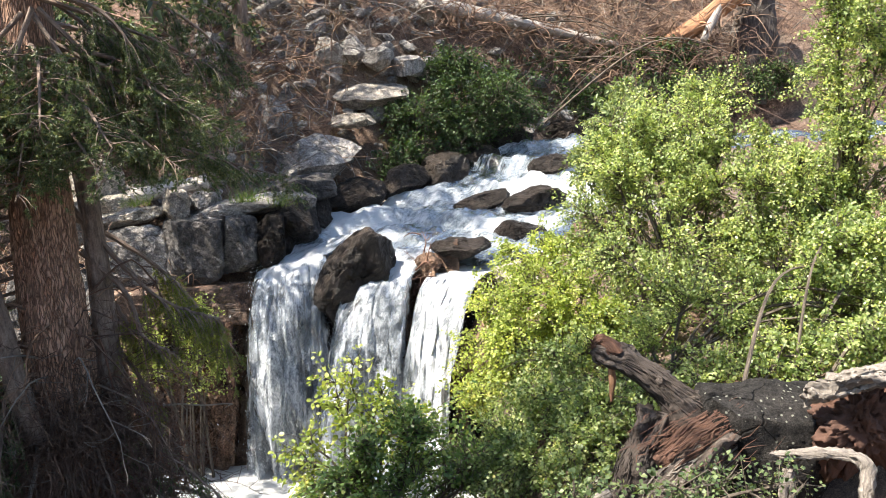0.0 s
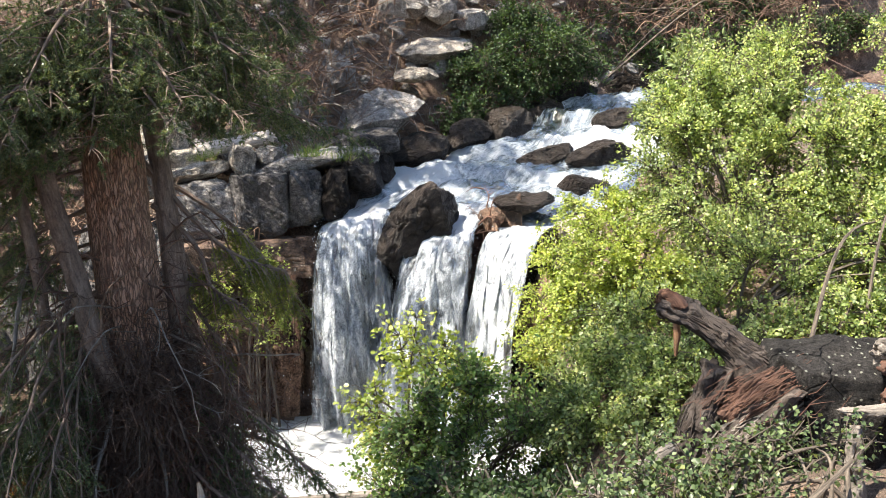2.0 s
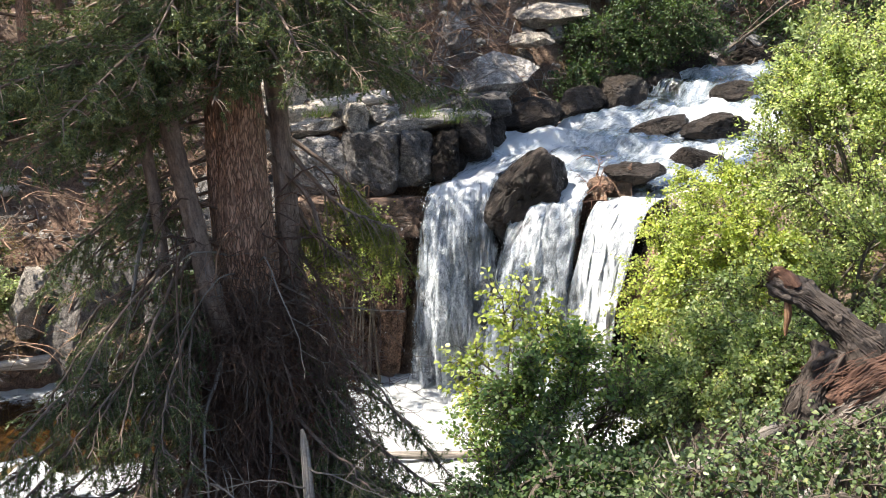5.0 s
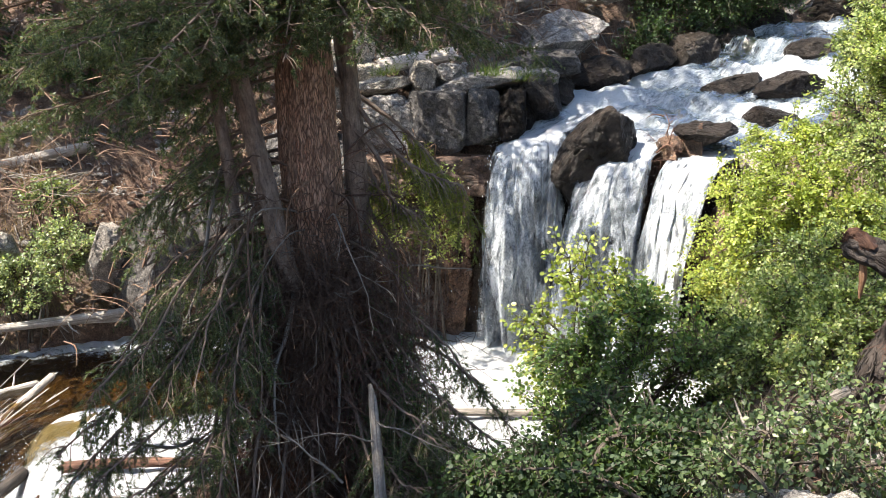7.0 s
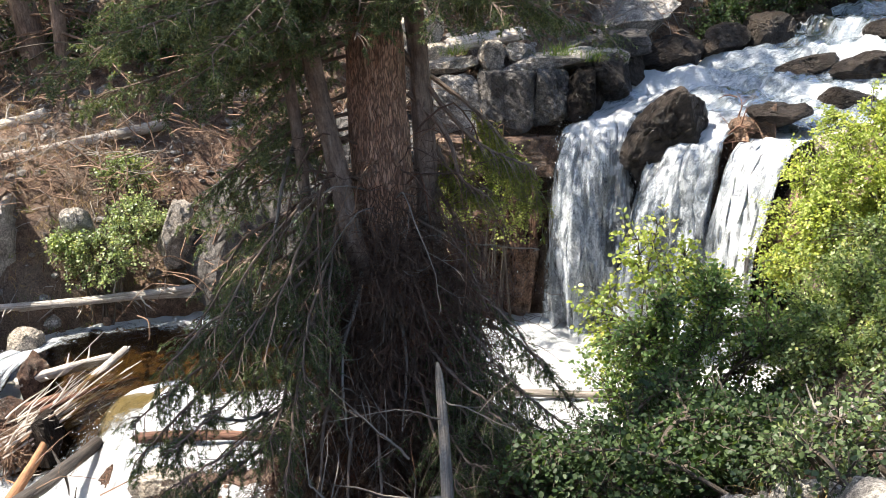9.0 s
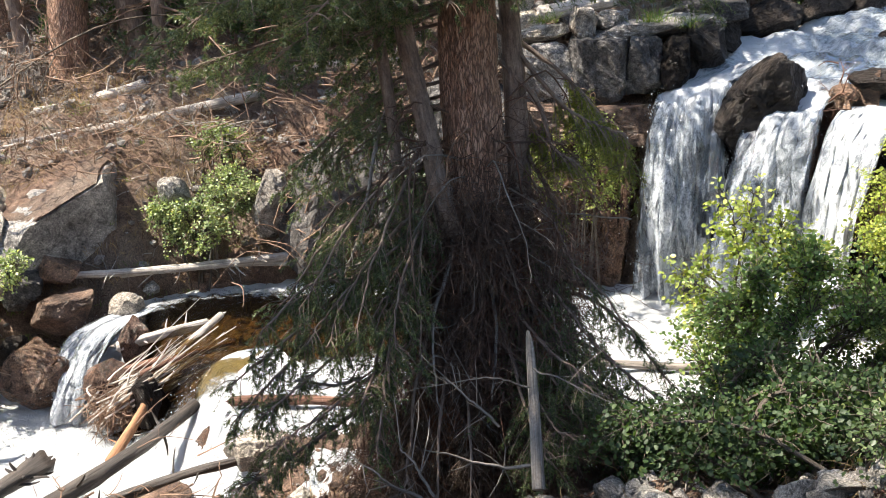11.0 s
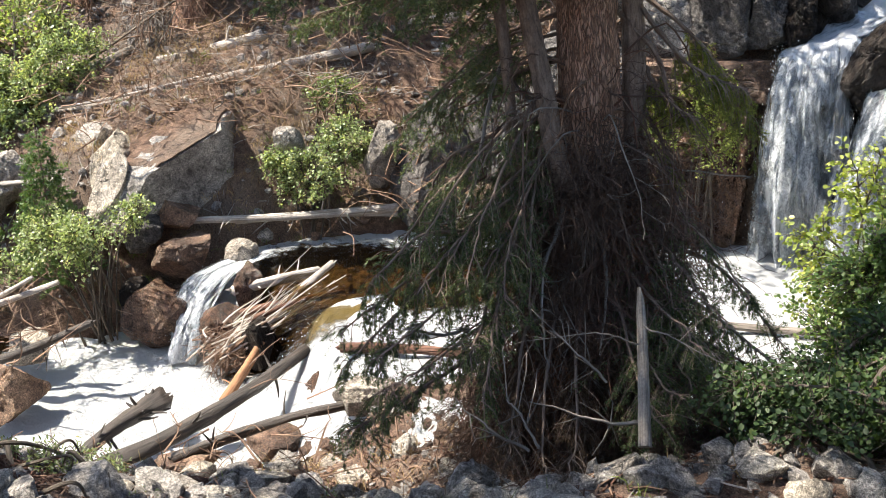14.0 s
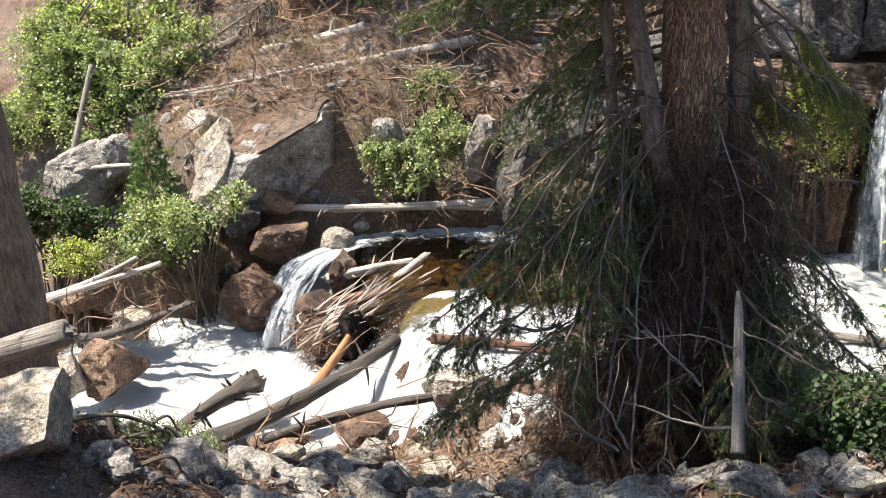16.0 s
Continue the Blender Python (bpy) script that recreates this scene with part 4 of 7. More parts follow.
rock("bank_boulder", "dark wet rock column under the bank bush", (-12.26, 11.69, -0.20), (0.30, 0.35, 0.75), (0, 8, 25), WET, 170, 4, 16, 0.7, 0.07, group="bank boulders", boxy=0.7)
rock("bank_boulder", "dark rock under the wedge boulder", (-12.59, 12.26, 0.88), (0.40, 0.35, 0.35), (0, 8, 25), SHADEROCK, 174, 4, 16, 0.7, 0.07, group="bank boulders", boxy=0.7)
rock("bank_boulder", "brown rock under the wedge boulder", (-12.20, 12.85, 1.06), (0.45, 0.35, 0.28), (0, 8, 25), RUST, 175, 4, 16, 0.7, 0.07, group="bank boulders", boxy=0.7)
rock("boulder", "huge wedge-shaped granite boulder with soil on its sloping top", (-12.58, 13.16, 1.74), (1.22, 1.1, 0.85), (0, 0, 42), GRANITE, 120, 6, 2, 1.7, 0.03, boxy=0.3, planes=[(0.32, -0.92, -0.2, 0.5), (-0.34, -0.24, 0.91, 0.4), (-0.7, -0.6, 0.35, 0.72), (-0.85, -0.2, 0.45, 0.95), (0.95, -0.3, 0.1, 1.06)])
cap = rock("soil_cap", "brown soil and needles lying on the wedge boulder", (-12.58, 13.16, 1.74), (1.3, 1.2, 0.9), (0, 0, 42), SOIL, 121, 6, 2, 1.7, 0.035, boxy=0.3, planes=[(0.32, -0.92, -0.2, 0.46), (-0.34, -0.24, 0.91, 0.43), (-0.7, -0.6, 0.35, 0.6), (-0.85, -0.2, 0.45, 0.85), (0.95, -0.3, 0.1, 1.0)], category="soil")
cap["kind"] = "stuff"

# slabs in paler stone, which stands for sunlight on the boulder's left facets
for i, (x, y, z, sx, sy, sz, t) in enumerate([(-13.75, 12.95, 1.7, 0.55, 0.5, 0.75, (0, 28, 0)), (-13.35, 12.55, 1.45, 0.4, 0.4, 0.8, (0, 24, 0)), (-14.5, 13.2, 1.9, 0.4, 0.45, 0.7, (0, 30, 0))]):
    rock("bank_boulder", "tilted granite slab, coloured pale for the boulder's sunlit facets", (x, y, z), (sx, sy, sz), t, PALE, 160 + i, 5, 8, 0.85, 0.05, group="bank boulders", boxy=0.6, planes=[(-0.25, -0.92, 0.3, 0.25), (-0.8, -0.4, 0.4, 0.38)])

# rubble on the near bank, in the spruce's shade
for i, (x, y, s, m) in enumerate([
        (-1.95, 6.75, 0.22, RUBBLE), (-1.7, 6.55, 0.16, PALE), (-2.3, 6.85, 0.14, RUBBLE), (-1.45, 6.5, 0.13, RUBBLE),
        (-1.0, 6.15, 0.24, RUBBLE), (-0.55, 6.0, 0.2, GRANITE), (-2.6, 6.6, 0.17, GRANITE), (-2.95, 6.55, 0.2, RUBBLE),
        (-3.7, 6.95, 0.42, RUBBLE), (-3.3, 6.25, 0.2, RUBBLE), (-2.9, 6.1, 0.16, PALE), (-2.4, 6.1, 0.2, GRANITE),
        (-1.9, 6.0, 0.2, RUBBLE), (-1.35, 5.9, 0.24, GRANITE), (-0.8, 5.75, 0.22, RUBBLE), (-4.2, 6.3, 0.18, PALE),
        (-4.7, 6.8, 0.2, RUBBLE), (-5.2, 7.1, 0.22, PALE), (-5.5, 7.7, 0.22, PALE), (-6.1, 7.3, 0.25, RUBBLE),
        (-6.3, 6.8, 0.26, GRANITE), (-5.7, 6.5, 0.2, RUBBLE), (-5.1, 6.2, 0.2, GRANITE), (-6.9, 7.6, 0.24, RUBBLE),
        (-6.8, 8.3, 0.3, RUBBLE), (-6.2, 8.3, 0.2, PALE), (-5.4, 8.6, 0.22, RUBBLE), (-4.6, 8.2, 0.2, RUBBLE),
        (-7.7, 7.9, 0.2, PALE), (-0.1, 5.85, 0.17, PALE), (-4.9, 7.6, 0.17, GRANITE), (-3.95, 5.9, 0.2, RUBBLE)]):
    r = np.random.default_rng(300 + i)
    k = r.uniform(0.8, 1.2, 3) * s * np.array([1.2, 1.05, 0.85])
    rock("rubble_rock", "angular grey granite rubble on the shaded bank" if m is not PALE else "angular pale granite rubble on the bank", (x, y, gz(x, y) + 0.25 * s), k, tuple(r.uniform(-30, 30, 3)), m, 300 + i, 4, 20, 0.6, 0.07, group="rubble", boxy=0.75)
r = np.random.default_rng(420)
for k in range(300):
    x, y = (r.uniform(-6.8, 0.9), r.uniform(4.8, 7.2)) if k < 270 else (r.uniform(-8.3, -6.0), r.uniform(4.3, 6.6))
    s = 0.07 + 0.17 * r.random() ** 1.6
    m = [GRANITE, RUBBLE, RUBBLE, PALE][k % 4]
    rock("rubble_rock", "angular grey granite rubble on the shaded bank" if m is not PALE else "angular pale granite rubble on the bank", (x, y, gz(x, y) + 0.2 * s), r.uniform(0.75, 1.25, 3) * s * np.array([1.2, 1.05, 0.8]), tuple(r.uniform(-35, 35, 3)), m, 1400 + k, 3, 18, 0.6, 0.06, group="rubble", boxy=0.75)
rock("yellow_rock", "rounded yellowish rock on the bank", (-0.02, 5.8, gz(-0.02, 5.8) + 0.1), (0.15, 0.13, 0.11), (0, 0, 0), PALE, 401, 4, 10, 0.8, 0.04, 0.4)
rock("boulder", "large tan boulder with a flat sunlit top", (-6.78, 3.98, 2.38), (0.46, 0.42, 0.36), (0, -6, 20), PALE, 403, 5, 14, 0.72, 0.04, boxy=0.7)

# loose stones and gravel
def scatter(name, label, n, seed, xr, yr, size, material, keep=None, kind="stuff", lift=0.2):
    r = np.random.default_rng(seed)
    b = Build()
    bases = [rock_build(seed + k, (1, 0.9, 0.7), 2 if size[1] > 0.25 else 1, 14, 0.62, 0.05) for k in range(9)]
    xs, ys = r.uniform(*xr, n), r.uniform(*yr, n)
    ok = np.ones(n, bool) if keep is None else keep(xs, ys)
    xs, ys = xs[ok], ys[ok]
    zs = ground_height(xs, ys)
    for x, y, z in zip(xs, ys, zs):
        q = bases[r.integers(9)]
        s = size[0] * (size[1] / size[0]) ** (r.random() ** 2.2)
        rot = np.array(Euler(r.uniform(-0.6, 0.6, 2).tolist() + [r.uniform(0, 6.28)]).to_matrix())
        b.add(q.v[0] * s * r.uniform(0.75, 1.25, 3) @ rot.T + [x, y, z + lift * s], q.f[0])
    return tagged(part(name, b, material, smooth=False), label, "gravel", kind=kind)


scatter("gravel", "loose grey stones over the near bank", 4800, 500, (-9, 2.0), (3.8, 9.4), (0.018, 0.13), GRANITE)
scatter("gravel", "loose brown stones along the shore", 1100, 501, (-13, -4), (6.5, 10.2), (0.03, 0.2), RUST)
scatter("gravel", "loose stones and slabs on the far slope", 2100, 502, (-19, -4), (11.5, 20), (0.03, 0.22), GRANITE, lambda x, y: y > np.interp(x, [-20, -14, -12, -9, -5], [11, 11.5, 12.5, 15.4, 16.8]))
scatter("gravel", "loose stones on the slope above the falls", 1900, 503, (-5, 4), (17.5, 25), (0.04, 0.3), GRANITE, lambda x, y: upper_stream(x, y)[0] > 1.6)
scatter("gravel", "brown stones on the bed of the shallow pool", 500, 504, (-11.2, -6.5), (10.8, 15.2), (0.05, 0.22), RUST)


# ---- logs and dead wood ----
def add_log(b, a, c, r0, r1, seed, bend=0.04, stubs=6, sides=12, rough=0.08, n=24, stub_len=0.3, rest=False, way=None):
    r = np.random.default_rng(seed)
    a, c = np.array(a, float), np.array(c, float)
    L = np.linalg.norm(c - a)
    t = np.linspace(0, 1, n)
    t[[1, -2]] = 0.006, 0.994
    pts = a + (c - a) * t[:, None]
    if way:
        pts = curve([a, *way, c], 400)[(t * 399).round().astype(int)]
    off = r.normal(size=3)
    pts += np.sin(t * np.pi)[:, None] * off * bend * L * 0.4 + np.stack([vnoise(np.stack([t * 3 + seed, t * 0 + k * 7.1, t * 0], -1)) for k in range(3)], -1) * bend * 0.25 * L * 0.3
    if rest:
        sink = (ground_height(pts[:, 0], pts[:, 1]) - pts[:, 2] + 0.5 * (r0 + (r1 - r0) * t)).max()
        pts[:, 2] += max(sink, 0.0)
    R = r0 + (r1 - r0) * t
    R[[0, -1]] *= 0.55
    tube(b, pts, R, sides, True, rough, seed, 0.1)
    for e, q in ((1, -1), (n - 2, 1)):
        for _ in range(5):
            d = unit(c - a) * q + r.normal(size=3) * 0.25
            w = unit(r.normal(size=3)) * R[e] * 0.5
            tube(b, np.array([pts[e] + w, pts[e] + w + d * R[e] * r.uniform(0.3, 0.9)]), [R[e] * 0.35, R[e] * 0.05], 4, False)
    ax = unit(c - a)
    for _ in range(stubs):
        i = r.integers(3, n - 3)
        d = unit(r.normal(size=3) + 0.5 * ax)
        d = unit(d - ax * (d @ ax) * 0.4)
        ln = stub_len * r.uniform(0.3, 1.2)
        rr = (r0 + (r1 - r0) * t[i])
        tube(b, curve([pts[i], pts[i] + d * (rr + ln * 0.5), pts[i] + d * (rr + ln) + r.normal(size=3) * 0.08 * ln], 5), np.linspace(rr * 0.28, rr * 0.08, 5), 5)
    return pts


def log(name, label, a, c, r0, r1, seed, material, category="log", group="", **k):
    b = Build()
    add_log(b, a, c, r0, r1, seed, **k)
    ob = part(name, b, material)
    return tagged(ob, label, category, group)


log("fallen_log", "bleached white fallen log with broken end", (-1.5, 22.8, 8.5), (4.2, 24.3, 7.2), 0.19, 0.08, 1, SILVER, stubs=9, stub_len=0.35, rest=True)
log("fallen_log", "thin grey fallen trunk beside the bleached log", (0.9, 23.9, 8.1), (3.8, 24.3, 7.4), 0.06, 0.04, 2, GREYWOOD)
log("fallen_log", "short bleached log resting on the cliff ledge", (-5.2, 17.4, 4.82), (-3.87, 17.3, 5.04), 0.14, 0.11, 3, SILVER, stubs=2, n=16)
log("fallen_log", "grey fallen trunk lying up the slope", (-4.7, 21.0, 6.9), (-1.6, 22.9, 8.75), 0.1, 0.06, 4, GREYWOOD, stubs=12, stub_len=0.5, rest=True)
log("fallen_log", "grey fallen trunk leaning over brush", (-5.7, 20.6, 6.35), (-4.2, 20.5, 7.15), 0.09, 0.05, 5, GREYWOOD, stubs=10, stub_len=0.5, rest=True)
log("fallen_log", "long bleached log lying across the sunny slope", (-16.86, 13.29, 2.32), (-11.0, 17.6, 3.3), 0.035, 0.105, 6, SILVER, stubs=8, stub_len=0.3, n=40, bend=0.01, way=[(-15.04, 13.88, 2.64), (-13.47, 14.6, 2.97), (-12.33, 15.75, 3.13)])
log("fallen_log", "thin bleached pole lying along the log", (-15.6, 13.6, 2.56), (-12.9, 14.95, 3.1), 0.025, 0.03, 7, SILVER, stubs=3, way=[(-14.2, 14.1, 2.82)])
log("fallen_log", "weathered log lying below the forest edge", (-16.5, 13.74, 2.72), (-15.2, 15.4, 3.42), 0.06, 0.08, 8, GREYWOOD, stubs=4)
log("fallen_log", "bleached log lying above the slope", (-14.34, 15.1, 3.26), (-12.9, 16.6, 3.6), 0.1, 0.13, 9, SILVER, stubs=4)
log("fallen_log", "bleached log lying at the edge of the pool", (-12.15, 12.75, 0.98), (-8.6, 15.25, 0.95), 0.055, 0.08, 10, SILVER, stubs=10, stub_len=0.35, n=32)
log("fallen_log", "slim bleached log lying on the pool log", (-11.4, 13.35, 0.86), (-8.3, 15.4, 0.7), 0.04, 0.05, 11, SILVER, stubs=6)
log("fallen_log", "waterlogged red-brown log in the rapids", (-7.4, 10.4, 0.42), (-5.6, 10.7, 0.5), 0.07, 0.06, 12, REDWOOD, stubs=2)
log("fallen_log", "thin waterlogged log in the foaming pool", (-3.2, 12.9, 0.46), (-1.5, 13.1, 0.5), 0.05, 0.05, 13, GREYWOOD, stubs=2)
log("fallen_log", "dark wet log lying diagonally in white water", (-9.5, 7.7, -0.5), (-8.3, 10.9, 0.05), 0.12, 0.09, 14, WETWOOD, stubs=5, rough=0.3, bend=0.06)
log("fallen_log", "broken log with jagged end over the stream", (-9.75, 7.9, -0.45), (-9.6, 9.35, -0.25), 0.08, 0.13, 15, WETWOOD, stubs=12, stub_len=0.25, rough=0.3, bend=0.06)
log("fallen_log", "wet brown log along the near shore", (-8.5, 8.2, -0.35), (-6.6, 9.5, 0.2), 0.07, 0.05, 16, WETWOOD, stubs=6, rough=0.3, bend=0.06)
log("fallen_log", "grey log lying against the tree", (-8.75, 4.4, 2.2), (-7.75, 5.15, 2.45), 0.13, 0.12, 17, GREYWOOD, stubs=1)
log("fallen_log", "bleached log behind the young trunks", (-10.4, 18.0, 3.75), (-8.5, 19.4, 3.8), 0.07, 0.09, 18, SILVER, stubs=3, rest=True)
log("fallen_log", "thin bleached pole leaning on the downstream bank", (-16.4, 11.3, 1.45), (-14.2, 12.3, 1.65), 0.05, 0.04, 19, SILVER, stubs=3)
log("leaning_pole", "grey dead pole leaning on the downstream bank", (-16.2, 11.2, 0.4), (-16.6, 12.8, 3.2), 0.08, 0.05, 20, GREYWOOD, stubs=5)
log("fallen_log", "dark half-buried log beside the bramble", (0.2, 7.9, 2.45), (1.35, 8.5, 2.85), 0.08, 0.06, 21, GREYWOOD, stubs=3)
log("fallen_log", "driftwood branch at the downstream shore", (-13.2, 9.2, -0.35), (-11.5, 10.0, 0.3), 0.09, 0.05, 22, WETWOOD, stubs=5, bend=0.12)
log("fallen_log", "bleached driftwood pole on the downstream shore", (-13.9, 8.9, 0.2), (-12.3, 10.2, 0.75), 0.06, 0.04, 23, SILVER, stubs=4)
log("fallen_log", "bleached driftwood pole on the downstream shore", (-14.2, 9.4, 0.1), (-12.5, 9.9, 0.9), 0.05, 0.03, 24, SILVER, stubs=4)

# debris pile wedged on the step
pile = thing("debris_pile", "wedged pile of bleached driftwood sticks and roots", "driftwood")
b = Build()
add_log(b, (-10.0, 11.25, -0.45), (-8.95, 12.65, 0.68), 0.07, 0.05, 31, stubs=3)
part("log", b, SILVER, pile, "bleached stick")
b = Build()
add_log(b, (-9.5, 10.35, -0.8), (-9.35, 11.2, -0.15), 0.08, 0.06, 32, stubs=1)
part("log", b, ORANGE, pile, "tan snapped stick")
b = Build()
add_log(b, (-10.5, 12.0, 0.2), (-9.4, 12.9, 0.4), 0.09, 0.07, 33, stubs=4, rough=0.2)
part("log", b, SILVER, pile, "bleached root")
b = Build()
add_log(b, (-9.7, 11.5, 0.05), (-8.6, 12.4, 0.35), 0.05, 0.03, 34, stubs=2)
add_log(b, (-10.1, 11.7, 0.0), (-8.9, 12.2, 0.25), 0.06, 0.05, 35, stubs=2)
part("log", b, REDWOOD, pile, "red-brown rotten branch")
r = np.random.default_rng(36)
for k in range(140):
    b = Build()
    p0 = np.array([-10.05, 11.25, -0.40]) + r.normal(size=3) * [0.2, 0.2, 0.14]
    p1 = p0 + np.array([0.75, 0.75, 0.5]) * r.uniform(0.3, 1.5) + r.normal(size=3) * [0.2, 0.2, 0.17]
    tube(b, curve([p0, (p0 + p1) / 2 + r.normal(size=3) * 0.06, p1], 9), np.linspace(0.014, 0.005, 9) * r.uniform(0.5, 1.6), 5)
    part("stick", b, SILVER if k % 3 else DEAD, pile)
r = np.random.default_rng(37)
b = Build()
for k in range(420):
    p0 = np.array([-9.95, 11.2, -0.35]) + r.normal(size=3) * [0.18, 0.15, 0.12]
    p1 = p0 + unit(r.normal(size=3) + [0.2, -0.5, -0.8]) * r.uniform(0.15, 0.5)
    tube(b, curve([p0, (p0 + p1) / 2 + r.normal(size=3) * 0.05, p1], 5), np.linspace(0.008, 0.003, 5), 4, False)
part("root_mat", b, DEAD, pile, "tangle of brown rootlets")


# dead brush and twigs on slopes
def brush(name, label, n, centre, spread, length, seed, material, group="dead brush", droop=0.0, lift=0.2, up=(0, 0, 0.3), rad=0.012):
    """A tangle of dead branches with side twigs."""
    r = np.random.default_rng(seed)
    b = Build()
    for _ in range(n):
        p0 = np.array(centre) + r.normal(size=3) * spread
        z = gz(p0[0], p0[1])
        p0[2] = max(p0[2], z + 0.02)
        d = unit(r.normal(size=3) * [1, 0.8, 0.6] + np.array(up))
        ln = length * r.uniform(0.4, 1.3)
        mid = p0 + d * ln * 0.5 + r.normal(size=3) * 0.08 * ln
        end = p0 + d * ln + r.normal(size=3) * 0.1 * ln - [0, 0, droop * ln]
        pts = curve([p0, mid, end], 8)
        r0 = rad * r.uniform(0.5, 1.4)
        tube(b, pts, np.linspace(r0, r0 * 0.3, 8), 4, False)
        for _k in range(r.integers(2, 6)):
            i = r.integers(2, 8)
            e = unit(d + r.normal(size=3) * 0.8)
            l2 = ln * r.uniform(0.15, 0.4)
            tube(b, curve([pts[i], pts[i] + e * l2 * 0.5, pts[i] + e * l2 + r.normal(size=3) * 0.04], 4), np.linspace(r0 * 0.5, r0 * 0.2, 4), 3, False)
    return tagged(part(name, b, material), label, "dead brush", group, "stuff")


# these two use the darkened twig colour in place of shade on the slope
brush("dead_brush", "tangle of dead branches on the slope, coloured dark for shade", 200, (-4.8, 19.8, 6.1), (0.8, 0.7, 0.5), 1.3, 601, SHADETWIG, droop=0.3)
brush("dead_brush", "tangle of dead branches on the slope, coloured dark for shade", 160, (-6.4, 19.0, 5.7), (0.9, 0.7, 0.5), 1.2, 602, SHADETWIG, droop=0.3)
brush("dead_brush", "dead branches strewn below the white log", 150, (1.0, 23.4, 7.9), (1.6, 0.6, 0.4), 1.0, 603, DEAD)
brush("dead_brush", "rust-brown dead branches below the forest", 140, (3.7, 25.0, 7.9), (1.5, 0.8, 0.5), 1.0, 604, DEAD)
brush("dead_brush", "dead branches over the stream's undercut bank", 120, (2.8, 23.6, 6.4), (1.0, 0.4, 0.4), 0.9, 605, DEAD, droop=0.5)
brush("dead_brush", "dry brush on the sunny slope", 90, (-11.0, 15.2, 2.8), (1.2, 0.8, 0.25), 0.7, 606, DEAD)
brush("dead_brush", "dry roots and twigs on the sunny slope", 70, (-13.2, 13.3, 2.9), (1.0, 0.9, 0.25), 0.6, 607, DEAD)
brush("dead_brush", "dead branches hanging over the water", 50, (-8.7, 14.8, 1.6), (0.7, 0.5, 0.4), 0.8, 608, DEAD, droop=0.4)
brush("dead_brush", "dry twigs along the downstream shore", 30, (-12.9, 9.6, 0.0), (0.9, 0.6, 0.2), 0.8, 609, DEAD)
brush("dead_brush", "dry twigs strewn over the near shore", 60, (-5.6, 8.2, 0.1), (1.4, 0.9, 0.12), 0.7, 610, DEAD)
brush("dead_brush", "dry twigs on the near bank", 26, (-7.6, 6.9, 0.3), (1.0, 0.7, 0.15), 0.6, 611, DEAD)
brush("dead_brush", "red root tangle caught between boulders", 46, (-0.38, 16.5, 3.3), (0.16, 0.12, 0.3), 0.4, 612, REDWOOD, rad=0.014)
brush("dead_brush", "dead branches under the stream-side bush", 50, (-5.5, 16.2, 3.0), (0.9, 0.4, 0.5), 0.8, 613, DEAD, droop=0.4)

brush("dead_brush", "dead branches strewn up the slope", 170, (-2.8, 22.0, 7.7), (1.4, 0.8, 0.4), 1.0, 616, GREYWOOD)
brush("dead_brush", "dead branches strewn below the forest edge", 150, (-15.0, 16.2, 3.9), (2.0, 0.8, 0.3), 0.9, 617, DEAD)
brush("dead_brush", "dead branches behind the spruce", 160, (-8.2, 17.6, 3.5), (1.5, 1.2, 0.4), 1.0, 618, DEAD, droop=0.2)
brush("dead_brush", "rust-brown hanging dead brush above the cliff", 150, (-4.0, 19.3, 5.9), (0.7, 0.6, 0.5), 1.2, 619, DEAD, droop=0.6)
brush("dead_brush", "pale dry branches tangled above the cliff", 90, (-4.6, 18.9, 5.6), (0.9, 0.5, 0.5), 1.3, 620, GREYWOOD, droop=0.3)
brush("dead_brush", "brown dead branches among the slope rocks", 130, (-3.0, 20.8, 6.9), (0.7, 0.7, 0.3), 0.9, 621, DEAD, droop=0.3)
brush("dead_brush", "brown dead branches under the white log", 130, (-0.5, 22.6, 7.9), (1.2, 0.5, 0.3), 0.9, 622, DEAD, droop=0.2)
brush("dead_brush", "dark dead branches below the split trunk", 140, (5.4, 24.4, 7.3), (1.3, 0.5, 0.5), 0.9, 623, DEAD, droop=0.4)
brush("dead_brush", "dry pinkish brush and roots on the sunny slope", 170, (-13.4, 14.7, 3.0), (1.5, 0.7, 0.12), 0.7, 625, DEAD, rad=0.008)
brush("dead_brush", "grey roots and sticks on the sunny slope", 70, (-12.6, 15.0, 3.1), (1.6, 0.8, 0.1), 0.9, 626, GREYWOOD, rad=0.01)
brush("dead_brush", "brown dead brush at the upper forest edge", 160, (4.2, 25.6, 8.6), (2.2, 0.6, 0.3), 0.9, 627, DEAD, droop=0.2)
brush("dead_brush", "hanging roots along the undercut bank, coloured dark for shade", 170, (3.4, 23.6, 6.9), (2.0, 0.4, 0.4), 1.0, 628, SHADETWIG, droop=0.6)
brush("dead_brush", "dead branches below the root plate, coloured dark for shade", 200, (6.6, 24.6, 7.0), (1.6, 0.5, 0.6), 1.0, 629, SHADETWIG, droop=0.3)
brush("dead_brush", "dry roots over the top of the wedge boulder", 110, (-12.4, 14.1, 2.75), (0.9, 0.5, 0.15), 0.7, 624, DEAD, rad=0.008)


